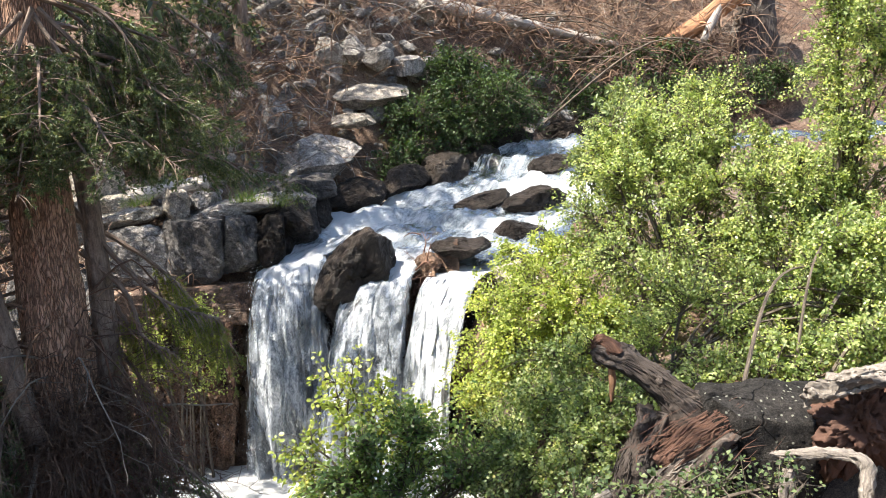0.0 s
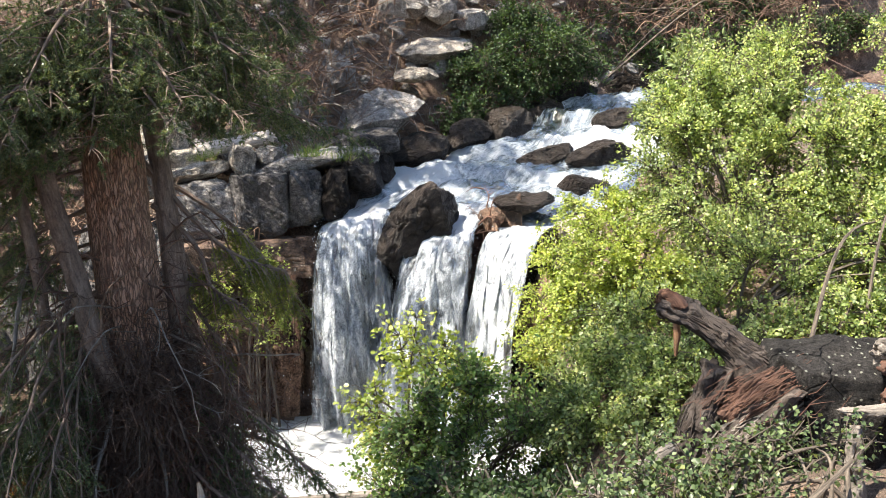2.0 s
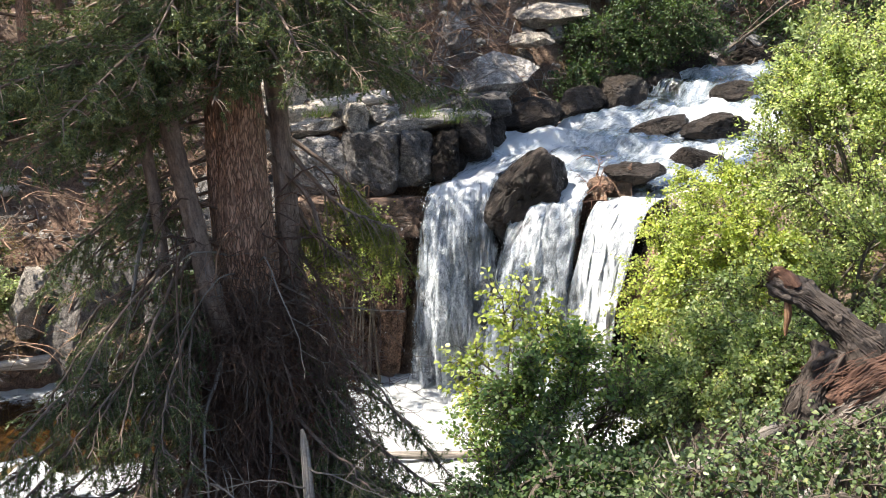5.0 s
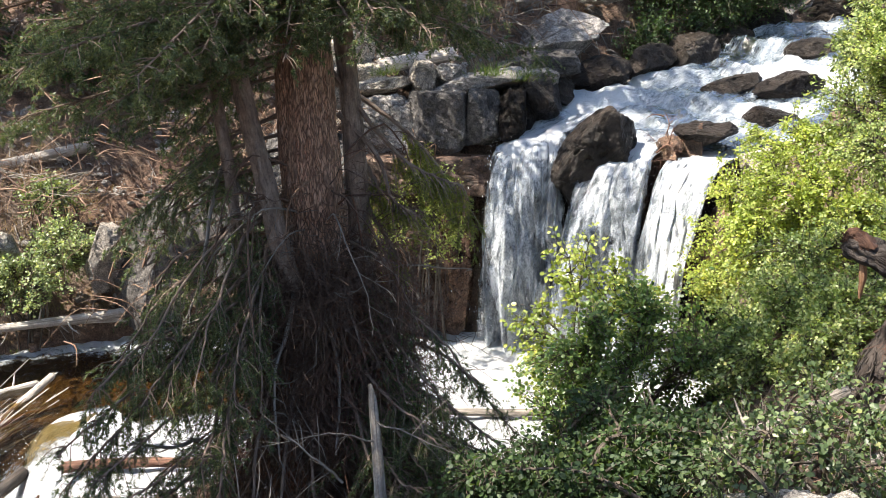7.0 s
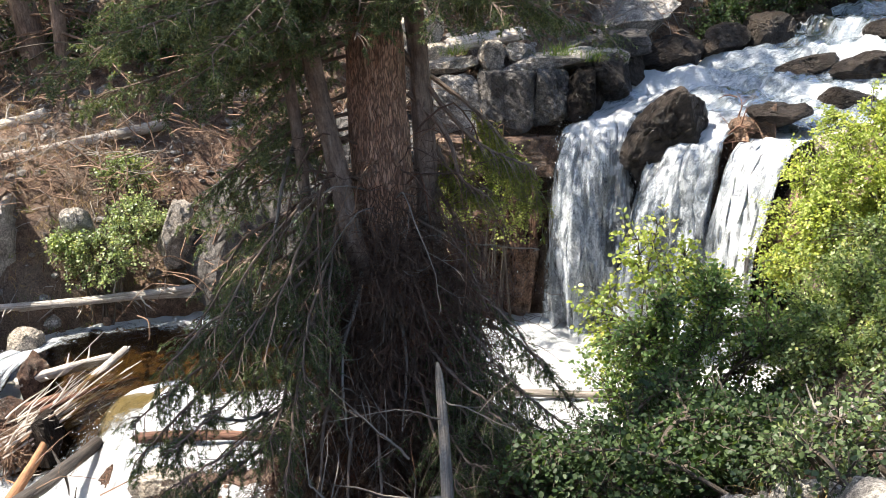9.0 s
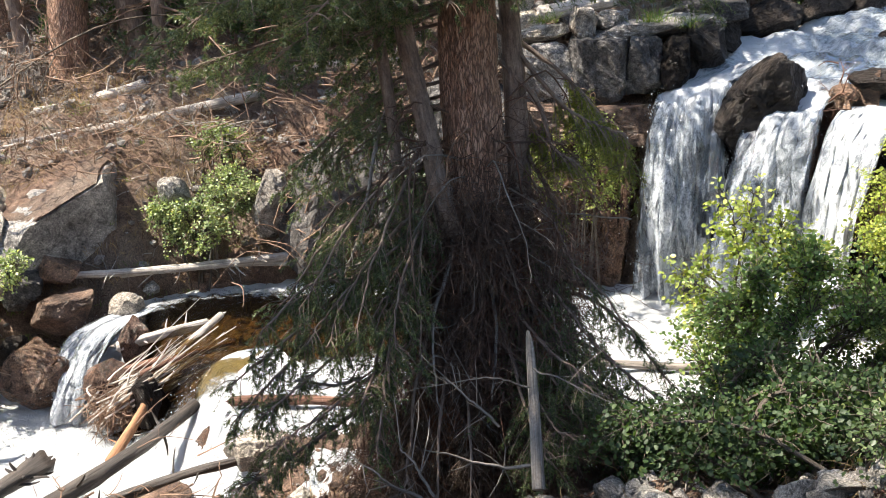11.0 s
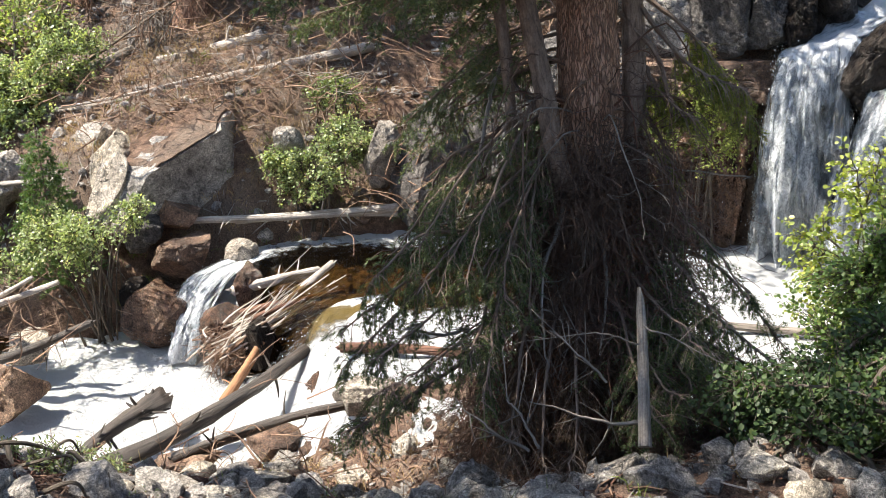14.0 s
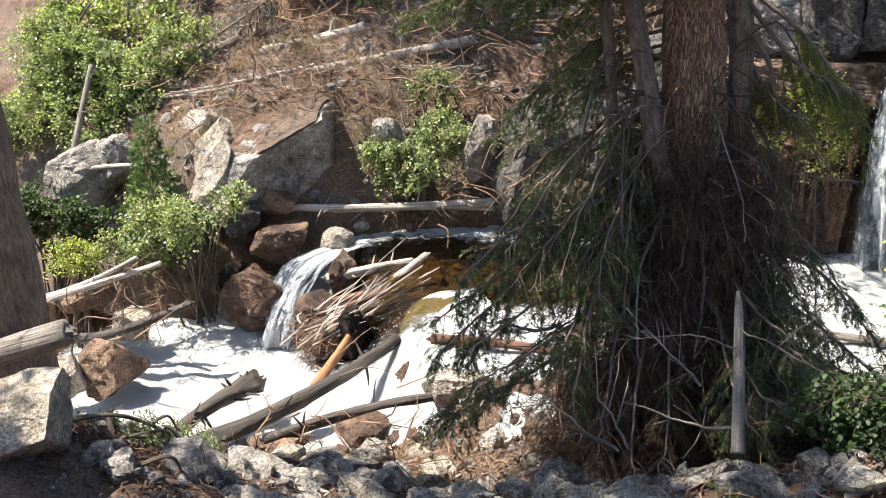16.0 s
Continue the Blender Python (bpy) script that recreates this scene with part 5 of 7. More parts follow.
def litter(name, label, n, seed, xr, yr, material, length=0.22, keep=None):
    """Fallen sticks and bark lying on the ground."""
    r = np.random.default_rng(seed)
    xs, ys = r.uniform(*xr, n), r.uniform(*yr, n)
    ok = np.ones(n, bool) if keep is None else keep(xs, ys)
    xs, ys = xs[ok], ys[ok]
    a = r.uniform(0, 6.28, len(xs))
    ln = length * r.uniform(0.3, 1.6, len(xs))
    ex, ey = xs + np.cos(a) * ln, ys + np.sin(a) * ln
    z0, z1 = ground_height(xs, ys) + 0.015, ground_height(ex, ey) + 0.02 + 0.04 * r.random(len(xs))
    b = Build()
    for k in range(len(xs)):
        m = [(xs[k] + ex[k]) / 2 + r.normal() * 0.02, (ys[k] + ey[k]) / 2 + r.normal() * 0.02, (z0[k] + z1[k]) / 2 + 0.02]
        w = r.uniform(0.003, 0.011)
        tube(b, np.array([[xs[k], ys[k], z0[k]], m, [ex[k], ey[k], z1[k]]]), [w, w * 0.9, w * 0.5], 4, False)
    return tagged(part(name, b, material), label, "forest litter", kind="stuff")


dry = lambda x, y: (y > np.interp(x, [-20, -14, -12, -9, -5, -3.5], [11.2, 11.6, 12.6, 15.6, 16.9, 17.3])) & (upper_stream(x, y)[0] > 1.5)
litter("forest_litter", "fallen grey sticks on the far slopes", 3200, 651, (-18, 5), (11.5, 26), SILVER, 0.3, dry)
litter("forest_litter", "fallen brown sticks on the far slopes", 4200, 652, (-18, 5), (11.5, 26), DEAD, 0.25, dry)
litter("needle_litter", "red-brown fallen needles on the far slopes", 7000, 655, (-15, 4), (12.5, 24), REDWOOD, 0.1, dry)
litter("needle_litter", "red-brown fallen needles on the near bank", 7000, 656, (-9, 1.5), (3.6, 9.0), REDWOOD, 0.06)
litter("needle_litter", "red-brown needle mound under the near tree", 3500, 657, (-8.6, -6.3), (4.3, 6.8), REDWOOD, 0.09)
litter("forest_litter", "fallen sticks on the near bank", 1600, 653, (-9, 2.5), (4.5, 9.2), DEAD, 0.2)
litter("forest_litter", "bleached sticks on the near bank", 350, 654, (-9, 2.5), (4.5, 9.2), SILVER, 0.22)


# ---- foliage ----
LEAF = np.array([[0, 0, 0], [0.30, 0.27, 0.05], [0.36, 0.68, 0.03], [0, 1.0, -0.07], [-0.36, 0.68, 0.03], [-0.30, 0.27, 0.05]])
SLIM = LEAF * [0.45, 1, 1]
RHOMB = np.array([[0, 0, 0], [0.4, 0.5, 0.1], [0, 1.0, -0.05], [-0.4, 0.5, 0.1]])
RHOMB_F = np.array([[0, 1, 2], [0, 2, 3]])
LEAF_F = np.array([[0, 1, 2, 3], [0, 3, 4, 5]])


def add_leaves(b, pos, axis, normal, size, shape=LEAF):
    """Leaves at pos along axis, their faces towards normal."""
    pos, axis = np.asarray(pos), unit(axis)
    side = unit(np.cross(axis, normal))
    up = np.cross(side, axis)
    s = np.asarray(size)[:, None, None]
    v = pos[:, None] + s * (shape[None, :, 0:1] * side[:, None] + shape[None, :, 1:2] * axis[:, None] + shape[None, :, 2:3] * up[:, None])
    n, k = v.shape[:2]
    lf = LEAF_F if k == 6 else RHOMB_F
    f = (np.arange(n)[:, None, None] * k + lf[None]).reshape(-1, lf.shape[1])
    b.add(v.reshape(-1, 3), f)


def bush(name, label, base, lobes, twigs, size, material, seed, leaves=9, group="", stems=9, shape=LEAF, gap=0.0, spread=0.16, category="bush", bare=0):
    """A shrub: stems from the base into lobes (x, y, z, rx, ry, rz), twigs from the stems and leaves along the twigs."""
    r = np.random.default_rng(seed)
    lobes = np.array(lobes, float)
    lobes[:, 3:] *= 1.12
    vol = (lobes[:, 3] * lobes[:, 4] * lobes[:, 5]) ** 0.8
    ob = thing(name, label, category, group)
    base = np.array(base, float)
    wood_b, leaf_b = Build(), Build()
    nodes_ = []
    for li, L in enumerate(lobes):
        m = max(2, int(round(stems * vol[li] / vol.sum())))
        for _ in range(m):
            p0 = base + r.normal(size=3) * [spread, spread, 0.0]
            p0[2] = gz(p0[0], p0[1]) - 0.05
            tip = L[:3] + unit(r.normal(size=3) + [0, 0, 0.6]) * L[3:] * r.uniform(0.3, 0.8)
            mid = p0 + (tip - p0) * 0.5 + r.normal(size=3) * 0.12 + [0, 0, 0.18 * np.linalg.norm(tip - p0)]
            pts = curve([p0, mid, tip], 14)
            sb = Build()
            tube(sb, pts, np.linspace(0.026, 0.007, 14) * r.uniform(0.7, 1.3), 5, False)
            part("stem", sb, STEM, ob)
            nodes_.append(pts[4:])
    nodes_ = np.concatenate(nodes_)
    which = r.choice(len(lobes), twigs, p=vol / vol.sum())
    dirs = unit(r.normal(size=(twigs, 3)))
    rad = r.uniform(0.2, 1.0, twigs) ** 0.5 * np.where(r.random(twigs) < 0.12, r.uniform(1.0, 1.35, twigs), 1.0)
    tips = lobes[which, :3] + dirs * lobes[which, 3:] * rad[:, None] * (1 + 0.42 * fbm(dirs * 2.3 + which[:, None] * 3.7 + seed, 2))[:, None]
    if gap:
        keep = fbm(tips * 1.5 + seed, 2) > gap - 0.5
        tips = tips[keep]
    tips = tips[tips[:, 2] > ground_height(tips[:, 0], tips[:, 1], False) + 0.05]
    P, A, Nn = [], [], []
    for tip in tips:
        d = np.linalg.norm(nodes_ - tip, axis=1)
        q = nodes_[np.argmin(d + 0.15 * r.random(len(d)))]
        if np.linalg.norm(q - tip) > 0.75:
            q = tip + unit(q - tip) * 0.75
        mid = (q + tip) / 2 + r.normal(size=3) * 0.05 + [0, 0, 0.05]
        pts = curve([q, mid, tip], 6)
        tube(wood_b, pts[::2], np.linspace(0.006, 0.0028, 3), 3, False)
        k = max(2, int(leaves * r.uniform(0.6, 1.4)))
        t = r.uniform(0.25, 1.0, k) * 5
        i = np.minimum(t.astype(int), 4)
        p = pts[i] + (pts[i + 1] - pts[i]) * (t - i)[:, None] + r.normal(size=(k, 3)) * 0.025
        P.append(p)
        ax = unit(tip - q) * 0.5 + r.normal(size=(k, 3)) * 0.6 + [0, 0, -0.12]
        A.append(ax)
        Nn.append(r.normal(size=(k, 3)) * 0.55 + [0, -0.12, 1.0])
    P, A, Nn = np.concatenate(P), np.concatenate(A), np.concatenate(Nn)
    add_leaves(leaf_b, P, A, Nn, size * r.uniform(0.55, 1.25, len(P)), shape)
    tagged(part("twig_mass", wood_b, STEM, ob), kind="stuff")
    tagged(part("foliage", leaf_b, material, ob), kind="stuff")
    return ob


bush("alder_bush", "tall sunlit alder bush with bright green leaves", (3.0, 13.4, 0), [(2.75, 13.7, 4.75, 0.95, 0.9, 1.05), (3.3, 14.2, 5.6, 1.0, 0.9, 0.9), (2.6, 12.8, 3.9, 1.0, 0.8, 0.8), (3.6, 13.1, 4.7, 0.95, 0.9, 0.85), (2.35, 14.3, 5.3, 0.55, 0.6, 0.6)], 3600, 0.043, ALDER, 701, 25, "alder bushes", 26, shape=RHOMB, gap=0.2)
bush("alder_bush", "tall sunlit alder bush with bright green leaves", (4.9, 12.9, 0), [(4.7, 13.0, 5.0, 0.8, 0.9, 0.7), (5.4, 13.2, 6.2, 0.9, 0.9, 1.0), (4.9, 12.4, 4.1, 1.0, 0.8, 0.75), (5.6, 12.2, 5.1, 0.8, 0.8, 0.9), (5.2, 12.8, 7.1, 0.7, 0.7, 0.6)], 3000, 0.043, ALDER, 702, 25, "alder bushes", 24, shape=RHOMB, gap=0.2)
bush("alder_bush", "yellow-green alder bush leaning over the chute", (1.5, 12.8, 0), [(1.15, 13.0, 3.55, 0.7, 0.7, 0.6), (1.75, 12.6, 3.2, 0.85, 0.7, 0.65), (0.75, 12.6, 2.95, 0.5, 0.6, 0.6), (1.5, 13.7, 4.1, 0.45, 0.5, 0.4), (0.69, 14.09, 3.42, 0.42, 0.4, 0.42), (0.54, 13.95, 2.74, 0.42, 0.4, 0.42), (0.93, 14.16, 3.87, 0.42, 0.4, 0.42), (0.40, 13.81, 2.22, 0.42, 0.4, 0.42)], 2300, 0.044, YELLOWLEAF, 703, 25, "alder bushes", 16, shape=RHOMB, gap=0.2)
bush("alder_bush", "shaded alder bush behind the stump", (2.2, 11.4, 0), [(1.7, 11.6, 3.1, 0.85, 0.6, 0.55), (2.9, 11.5, 3.5, 0.95, 0.6, 0.65), (4.0, 11.4, 3.7, 0.95, 0.6, 0.6), (1.0, 11.7, 2.5, 0.6, 0.5, 0.6), (4.9, 11.2, 3.6, 0.8, 0.6, 0.55)], 2300, 0.043, ALDER, 704, 25, "alder bushes", 20, shape=RHOMB, gap=0.15)
bush("alder_bush", "bright green alder bush between the tall ones", (4.41, 12.96, 0), [(4.52, 13.51, 5.10, 0.50, 0.50, 0.40), (4.41, 12.96, 4.50, 0.60, 0.50, 0.50), (4.92, 13.03, 4.90, 0.50, 0.50, 0.50), (4.76, 12.37, 4.29, 0.60, 0.50, 0.50), (3.77, 12.91, 4.25, 0.50, 0.50, 0.45), (4.35, 13.91, 5.60, 0.28, 0.30, 0.22)], 1500, 0.043, ALDER, 729, 25, "alder bushes", 14, shape=RHOMB, gap=0.15)
bush("maple_bush", "leafy bush in front of the waterfall pool", (-0.75, 10.9, 0), [(-0.5, 11.2, 2.3, 0.75, 0.6, 0.65), (-1.05, 11.1, 1.75, 0.75, 0.6, 0.6), (0.15, 11.1, 2.0, 0.65, 0.6, 0.7), (-0.6, 10.7, 1.3, 0.95, 0.6, 0.5), (0.45, 10.6, 1.7, 0.7, 0.6, 0.55)], 2600, 0.052, MIDLEAF, 705, 10, "shrubs", 18, gap=0.2)
bush("maple_bush", "sunlit sparse shoots in front of the waterfall", (-1.2, 11.6, 0), [(-1.25, 11.8, 2.8, 0.42, 0.4, 0.5), (-0.8, 11.8, 2.6, 0.4, 0.4, 0.4), (-1.75, 11.7, 2.1, 0.36, 0.35, 0.4), (-1.5, 11.6, 1.6, 0.45, 0.4, 0.45), (-0.5, 11.8, 2.4, 0.4, 0.4, 0.4)], 430, 0.06, YELLOWLEAF, 706, 8, "shrubs", 14)
bush("undergrowth", "low leafy undergrowth below the bush, coloured dark for shade", (-1.0, 9.2, 0), [(-1.6, 9.0, 1.2, 0.8, 0.6, 0.35), (-0.6, 8.8, 1.5, 0.8, 0.6, 0.4), (0.3, 9.2, 1.9, 0.7, 0.6, 0.4), (-1.2, 8.0, 1.75, 0.6, 0.5, 0.28), (-0.5, 7.7, 2.1, 0.5, 0.45, 0.25), (0.1, 8.0, 2.35, 0.5, 0.45, 0.3)], 1700, 0.055, SHADELEAF, 707, 7, "shrubs", 20, spread=0.6)
bush("undergrowth", "dense green undergrowth at the foot of the bush, coloured dark for shade", (-0.80, 7.66, 0), [(-1.55, 7.40, 2.18, 0.42, 0.40, 0.26), (-1.30, 7.77, 2.16, 0.50, 0.40, 0.26), (-0.75, 7.94, 2.16, 0.50, 0.45, 0.28), (-0.30, 8.24, 2.28, 0.50, 0.45, 0.36), (-0.61, 9.04, 2.13, 0.50, 0.45, 0.36), (-0.98, 7.31, 2.29, 0.45, 0.40, 0.20), (-0.08, 7.74, 2.38, 0.50, 0.45, 0.30)], 1500, 0.05, SHADELEAF, 727, 8, "shrubs", 20, spread=0.5)
bush("bramble", "grey-green bramble with sparse leaves", (0.9, 7.4, 0), [(0.5, 7.2, 2.75, 0.5, 0.5, 0.35), (1.1, 7.8, 2.95, 0.55, 0.5, 0.35), (0.95, 7.0, 2.95, 0.55, 0.45, 0.4), (1.5, 7.4, 3.05, 0.45, 0.4, 0.35), (0.3, 6.6, 2.75, 0.4, 0.35, 0.3), (0.75, 6.2, 2.9, 0.4, 0.35, 0.3)], 430, 0.05, BERRY, 708, 9, "shrubs", 26, RHOMB, spread=0.35)
bush("bramble", "sparse grey-green bramble below the stump", (1.9, 7.3, 0), [(1.7, 7.2, 3.0, 0.4, 0.4, 0.25), (2.4, 7.5, 3.15, 0.4, 0.4, 0.25), (1.3, 6.6, 2.9, 0.4, 0.3, 0.25), (2.0, 7.9, 3.0, 0.4, 0.3, 0.25)], 230, 0.045, BERRY, 726, 7, "shrubs", 24, RHOMB, spread=0.45)
bush("alder_bush", "dense green bush over the stream bank, coloured dark for shade", (-0.1, 21.0, 0), [(-0.3, 20.8, 5.75, 0.95, 0.6, 0.7), (0.6, 21.2, 6.15, 1.0, 0.6, 0.8), (1.35, 21.6, 6.0, 0.75, 0.6, 0.65), (-0.75, 20.1, 5.05, 0.5, 0.4, 0.5), (0.3, 21.7, 6.9, 0.75, 0.5, 0.4)], 2300, 0.055, SHADELEAF, 709, 13, "alder bushes", 16, shape=RHOMB)
bush("willow_bush", "grey-green willow with slender leaves", (2.7, 15.3, 0), [(2.75, 15.4, 5.8, 0.55, 0.5, 0.65), (2.35, 15.2, 5.2, 0.45, 0.4, 0.5)], 520, 0.09, WILLOW, 710, 13, "shrubs", 12, SLIM)
bush("bank_bush", "bright green bush on the sunny bank", (-10.4, 14.4, 0), [(-10.4, 14.2, 1.55, 0.7, 0.5, 0.5), (-10.0, 14.9, 2.0, 0.6, 0.5, 0.5), (-10.95, 14.1, 1.8, 0.35, 0.3, 0.25)], 1000, 0.055, PALELEAF, 711, 11, "bank bushes", 12, RHOMB, gap=0.15)
bush("bank_bush", "green bush hanging over the stream bank", (-12.9, 11.6, 0), [(-12.4, 11.0, 1.05, 0.6, 0.5, 0.5), (-13.1, 10.9, 1.15, 0.6, 0.5, 0.45), (-12.1, 11.7, 1.4, 0.4, 0.35, 0.35), (-13.3, 11.5, 1.5, 0.45, 0.4, 0.35), (-12.6, 12.0, 1.3, 0.35, 0.3, 0.3), (-13.6, 10.4, 0.75, 0.45, 0.4, 0.35)], 1000, 0.055, PALELEAF, 712, 11, "bank bushes", 16, RHOMB, gap=0.35)
bush("bank_bush", "tall sunlit thicket at the forest edge", (-16.8, 13.8, 0), [(-16.6, 13.5, 2.8, 0.9, 0.8, 0.7), (-17.5, 13.3, 2.9, 0.9, 0.8, 0.8), (-15.9, 14.4, 3.2, 0.7, 0.8, 0.7), (-18.2, 13.2, 3.2, 0.8, 0.8, 0.9), (-15.9, 13.4, 2.4, 0.6, 0.6, 0.4), (-17.0, 12.8, 2.0, 1.0, 0.6, 0.6), (-18.3, 12.3, 1.9, 0.8, 0.6, 0.7)], 4200, 0.07, PALELEAF, 713, 12, "bank bushes", 26, RHOMB * [0.8, 1, 1])
bush("bank_bush", "dull green shrub on the downstream bank", (-16.3, 11.0, 0), [(-16.3, 10.8, 0.8, 0.7, 0.5, 0.55), (-15.2, 11.0, 0.75, 0.55, 0.4, 0.4)], 600, 0.07, SHADELEAF, 714, 8, "bank bushes", 10)
bush("bank_bush", "yellow-flowered weeds on the downstream bank", (-14.1, 10.0, 0), [(-14.1, 10.0, 0.6, 0.55, 0.4, 0.3)], 300, 0.045, YELLOWLEAF, 715, 8, "bank bushes", 10)
bush("bank_bush", "green plants behind the spruce", (-6.3, 14.6, 0), [(-6.3, 14.8, 2.2, 0.6, 0.4, 0.5)], 240, 0.08, SHADELEAF, 716, 7, "bank bushes", 8)
bush("bank_bush", "yellowing shrub below the bleached log", (-10.6, 15.6, 0), [(-10.7, 15.6, 2.75, 0.55, 0.4, 0.35)], 320, 0.055, WILLOW, 717, 7, "bank bushes", 8)
bush("bank_bush", "low green juniper on the near bank", (-6.6, 4.9, 0), [(-6.6, 4.85, 1.65, 0.45, 0.35, 0.2), (-6.0, 4.9, 1.5, 0.45, 0.3, 0.2), (-7.0, 5.6, 1.25, 0.35, 0.3, 0.22), (-7.2, 4.9, 1.6, 0.3, 0.3, 0.18)], 700, 0.045, WILLOW, 718, 11, "bank bushes", 14, SLIM, spread=0.4)


bush("alder_bush", "light green shrub filling the bank below the alders", (1.2, 11.0, 0), [(0.95, 11.2, 2.55, 0.6, 0.5, 0.55), (1.6, 10.6, 2.75, 0.6, 0.5, 0.5), (0.8, 10.5, 2.2, 0.6, 0.5, 0.5), (1.3, 10.0, 2.5, 0.55, 0.5, 0.4)], 1500, 0.043, ALDER, 720, 25, "alder bushes", 18, shape=RHOMB, spread=0.4)
# dark bushes added to stand for the shade on these banks
bush("bank_bush", "undergrowth added along the stream bank, coloured dark for its shade", (2.2, 23.6, 0), [(2.0, 23.6, 6.6, 1.2, 0.5, 0.55), (3.8, 24.4, 6.9, 1.2, 0.5, 0.6), (1.2, 22.6, 6.5, 0.7, 0.4, 0.4), (3.2, 23.4, 6.1, 1.0, 0.4, 0.4), (5.4, 24.2, 7.0, 0.9, 0.4, 0.5)], 1300, 0.075, SHADELEAF, 721, 7, "bank bushes", 12, spread=0.8)
bush("bank_bush", "shrubs and ferns added over the undercut bank, coloured dark for its shade", (2.6, 23.5, 0), [(1.7, 22.8, 6.0, 0.6, 0.4, 0.4), (2.6, 23.1, 6.1, 0.65, 0.4, 0.4), (3.5, 23.3, 6.1, 0.65, 0.4, 0.4), (4.5, 23.4, 6.2, 0.7, 0.4, 0.45), (5.6, 23.6, 6.3, 0.7, 0.4, 0.5), (6.8, 23.9, 6.4, 0.7, 0.4, 0.5), (2.4, 23.9, 7.0, 0.7, 0.4, 0.35), (8.0, 24.2, 6.5, 0.7, 0.4, 0.5)], 1500, 0.06, SHADELEAF, 730, 9, "bank bushes", 18, RHOMB, spread=0.9)
bush("bank_bush", "shrubs at the forest edge, coloured dark for its shade", (-14.0, 18.0, 0), [(-15.6, 17.6, 4.3, 0.8, 0.5, 0.5), (-14.2, 18.1, 4.6, 0.8, 0.5, 0.5), (-12.7, 18.3, 4.8, 0.8, 0.5, 0.5), (-11.4, 18.2, 4.7, 0.7, 0.5, 0.45)], 1100, 0.07, SHADELEAF, 728, 8, "bank bushes", 16, RHOMB, spread=1.2)
bush("bank_bush", "dark shrubs under the forest edge", (-18.5, 15.6, 0), [(-18.0, 15.4, 3.8, 1.2, 0.7, 0.6), (-19.8, 15.0, 3.6, 1.2, 0.7, 0.7)], 700, 0.09, ALDER, 722, 8, "bank bushes", 14, spread=0.8)


# added shrub, its yellow-green stands for sunlit needles before the rock
bush("bank_bush", "yellow-green shrub added for sunlit needles beside the falls", (-4.1, 15.95, 0), [(-4.0, 15.75, 3.0, 0.45, 0.3, 0.4), (-3.7, 15.7, 2.3, 0.35, 0.25, 0.5), (-4.6, 15.7, 2.5, 0.4, 0.3, 0.5)], 420, 0.045, YELLOWLEAF, 725, 10, "bank bushes", 12, RHOMB)
bush("alder_bush", "leafy shrub filling the bank behind the stump", (3.6, 10.7, 0), [(3.2, 10.8, 3.15, 0.7, 0.5, 0.5), (4.1, 10.6, 3.3, 0.8, 0.5, 0.55), (2.4, 10.7, 2.8, 0.6, 0.5, 0.45), (5.0, 10.4, 3.4, 0.8, 0.5, 0.6), (4.6, 11.5, 4.4, 0.7, 0.5, 0.5)], 1700, 0.05, ALDER, 723, 17, "alder bushes", 20, shape=RHOMB, spread=0.5)


bush("bank_bush", "dark undergrowth at the upper forest edge", (4.0, 26.2, 0), [(2.6, 26.0, 8.9, 0.9, 0.4, 0.4), (4.4, 26.4, 9.2, 1.0, 0.4, 0.5), (6.2, 26.6, 9.4, 0.9, 0.4, 0.5)], 600, 0.07, SHADELEAF, 724, 8, "bank bushes", 12, RHOMB, spread=1.0)


def grass(name, label, tufts, height, material, seed, blades=26, spread=0.1):
    r = np.random.default_rng(seed)
    b = Build()
    for x, y, z in tufts:
        n = int(blades * r.uniform(0.6, 1.4))
        for _ in range(n):
            p = np.array([x, y, z]) + r.normal(size=3) * [spread, spread, 0]
            d = unit(r.normal(size=3) * [0.5, 0.5, 0.15] + [0, 0, 0.9])
            h = height * r.uniform(0.4, 1.2)
            w = unit(np.cross(d, r.normal(size=3))) * 0.004
            m = p + d * h * 0.55
            e = p + d * h + [d[0] * h * 0.5, d[1] * h * 0.5, -0.15 * h]
            b.add([p - w, p + w, m + w * 0.8, m - w * 0.8, e], [[0, 1, 2, 3], [3, 2, 4, 4]][:1])
            b.add([m - w * 0.8, m + w * 0.8, e], [[0, 1, 2]])
    return tagged(part(name, b, material), label, "grass", kind="stuff")


r = np.random.default_rng(801)
on = lambda pts, dz=0.0: [(x, y, gz(x, y) + dz) for x, y in pts]
grass("grass", "dry tan grass and needles on the slopes", on(np.stack([r.uniform(-15, -9.5, 330), r.uniform(12.8, 17, 330)], -1)), 0.24, DRYGRASS, 802, 16, 0.12)
grass("grass", "dry grass above the falls", on(np.stack([r.uniform(-5, 1, 170), r.uniform(17.8, 22.5, 170)], -1)), 0.26, DRYGRASS, 803, 16, 0.12)
grass("grass", "green grass tufts on the cliff ledge", [(-3.3, 17.0, 4.7), (-3.15, 17.05, 4.7), (-2.75, 17.15, 4.6), (-2.6, 17.2, 4.6), (-4.9, 16.75, 4.72)], 0.3, GRASS, 804, 50, 0.1)
grass("grass", "green grass on the banks", on(np.stack([r.uniform(-14.5, -10, 60), r.uniform(11.8, 15.5, 60)], -1)), 0.2, GRASS, 805, 22, 0.1)
grass("grass", "sparse grass stalks on the near bank", on(np.stack([r.uniform(-2.2, 1.0, 40), r.uniform(5.2, 8.6, 40)], -1)), 0.28, DRYGRASS, 806, 5, 0.08)
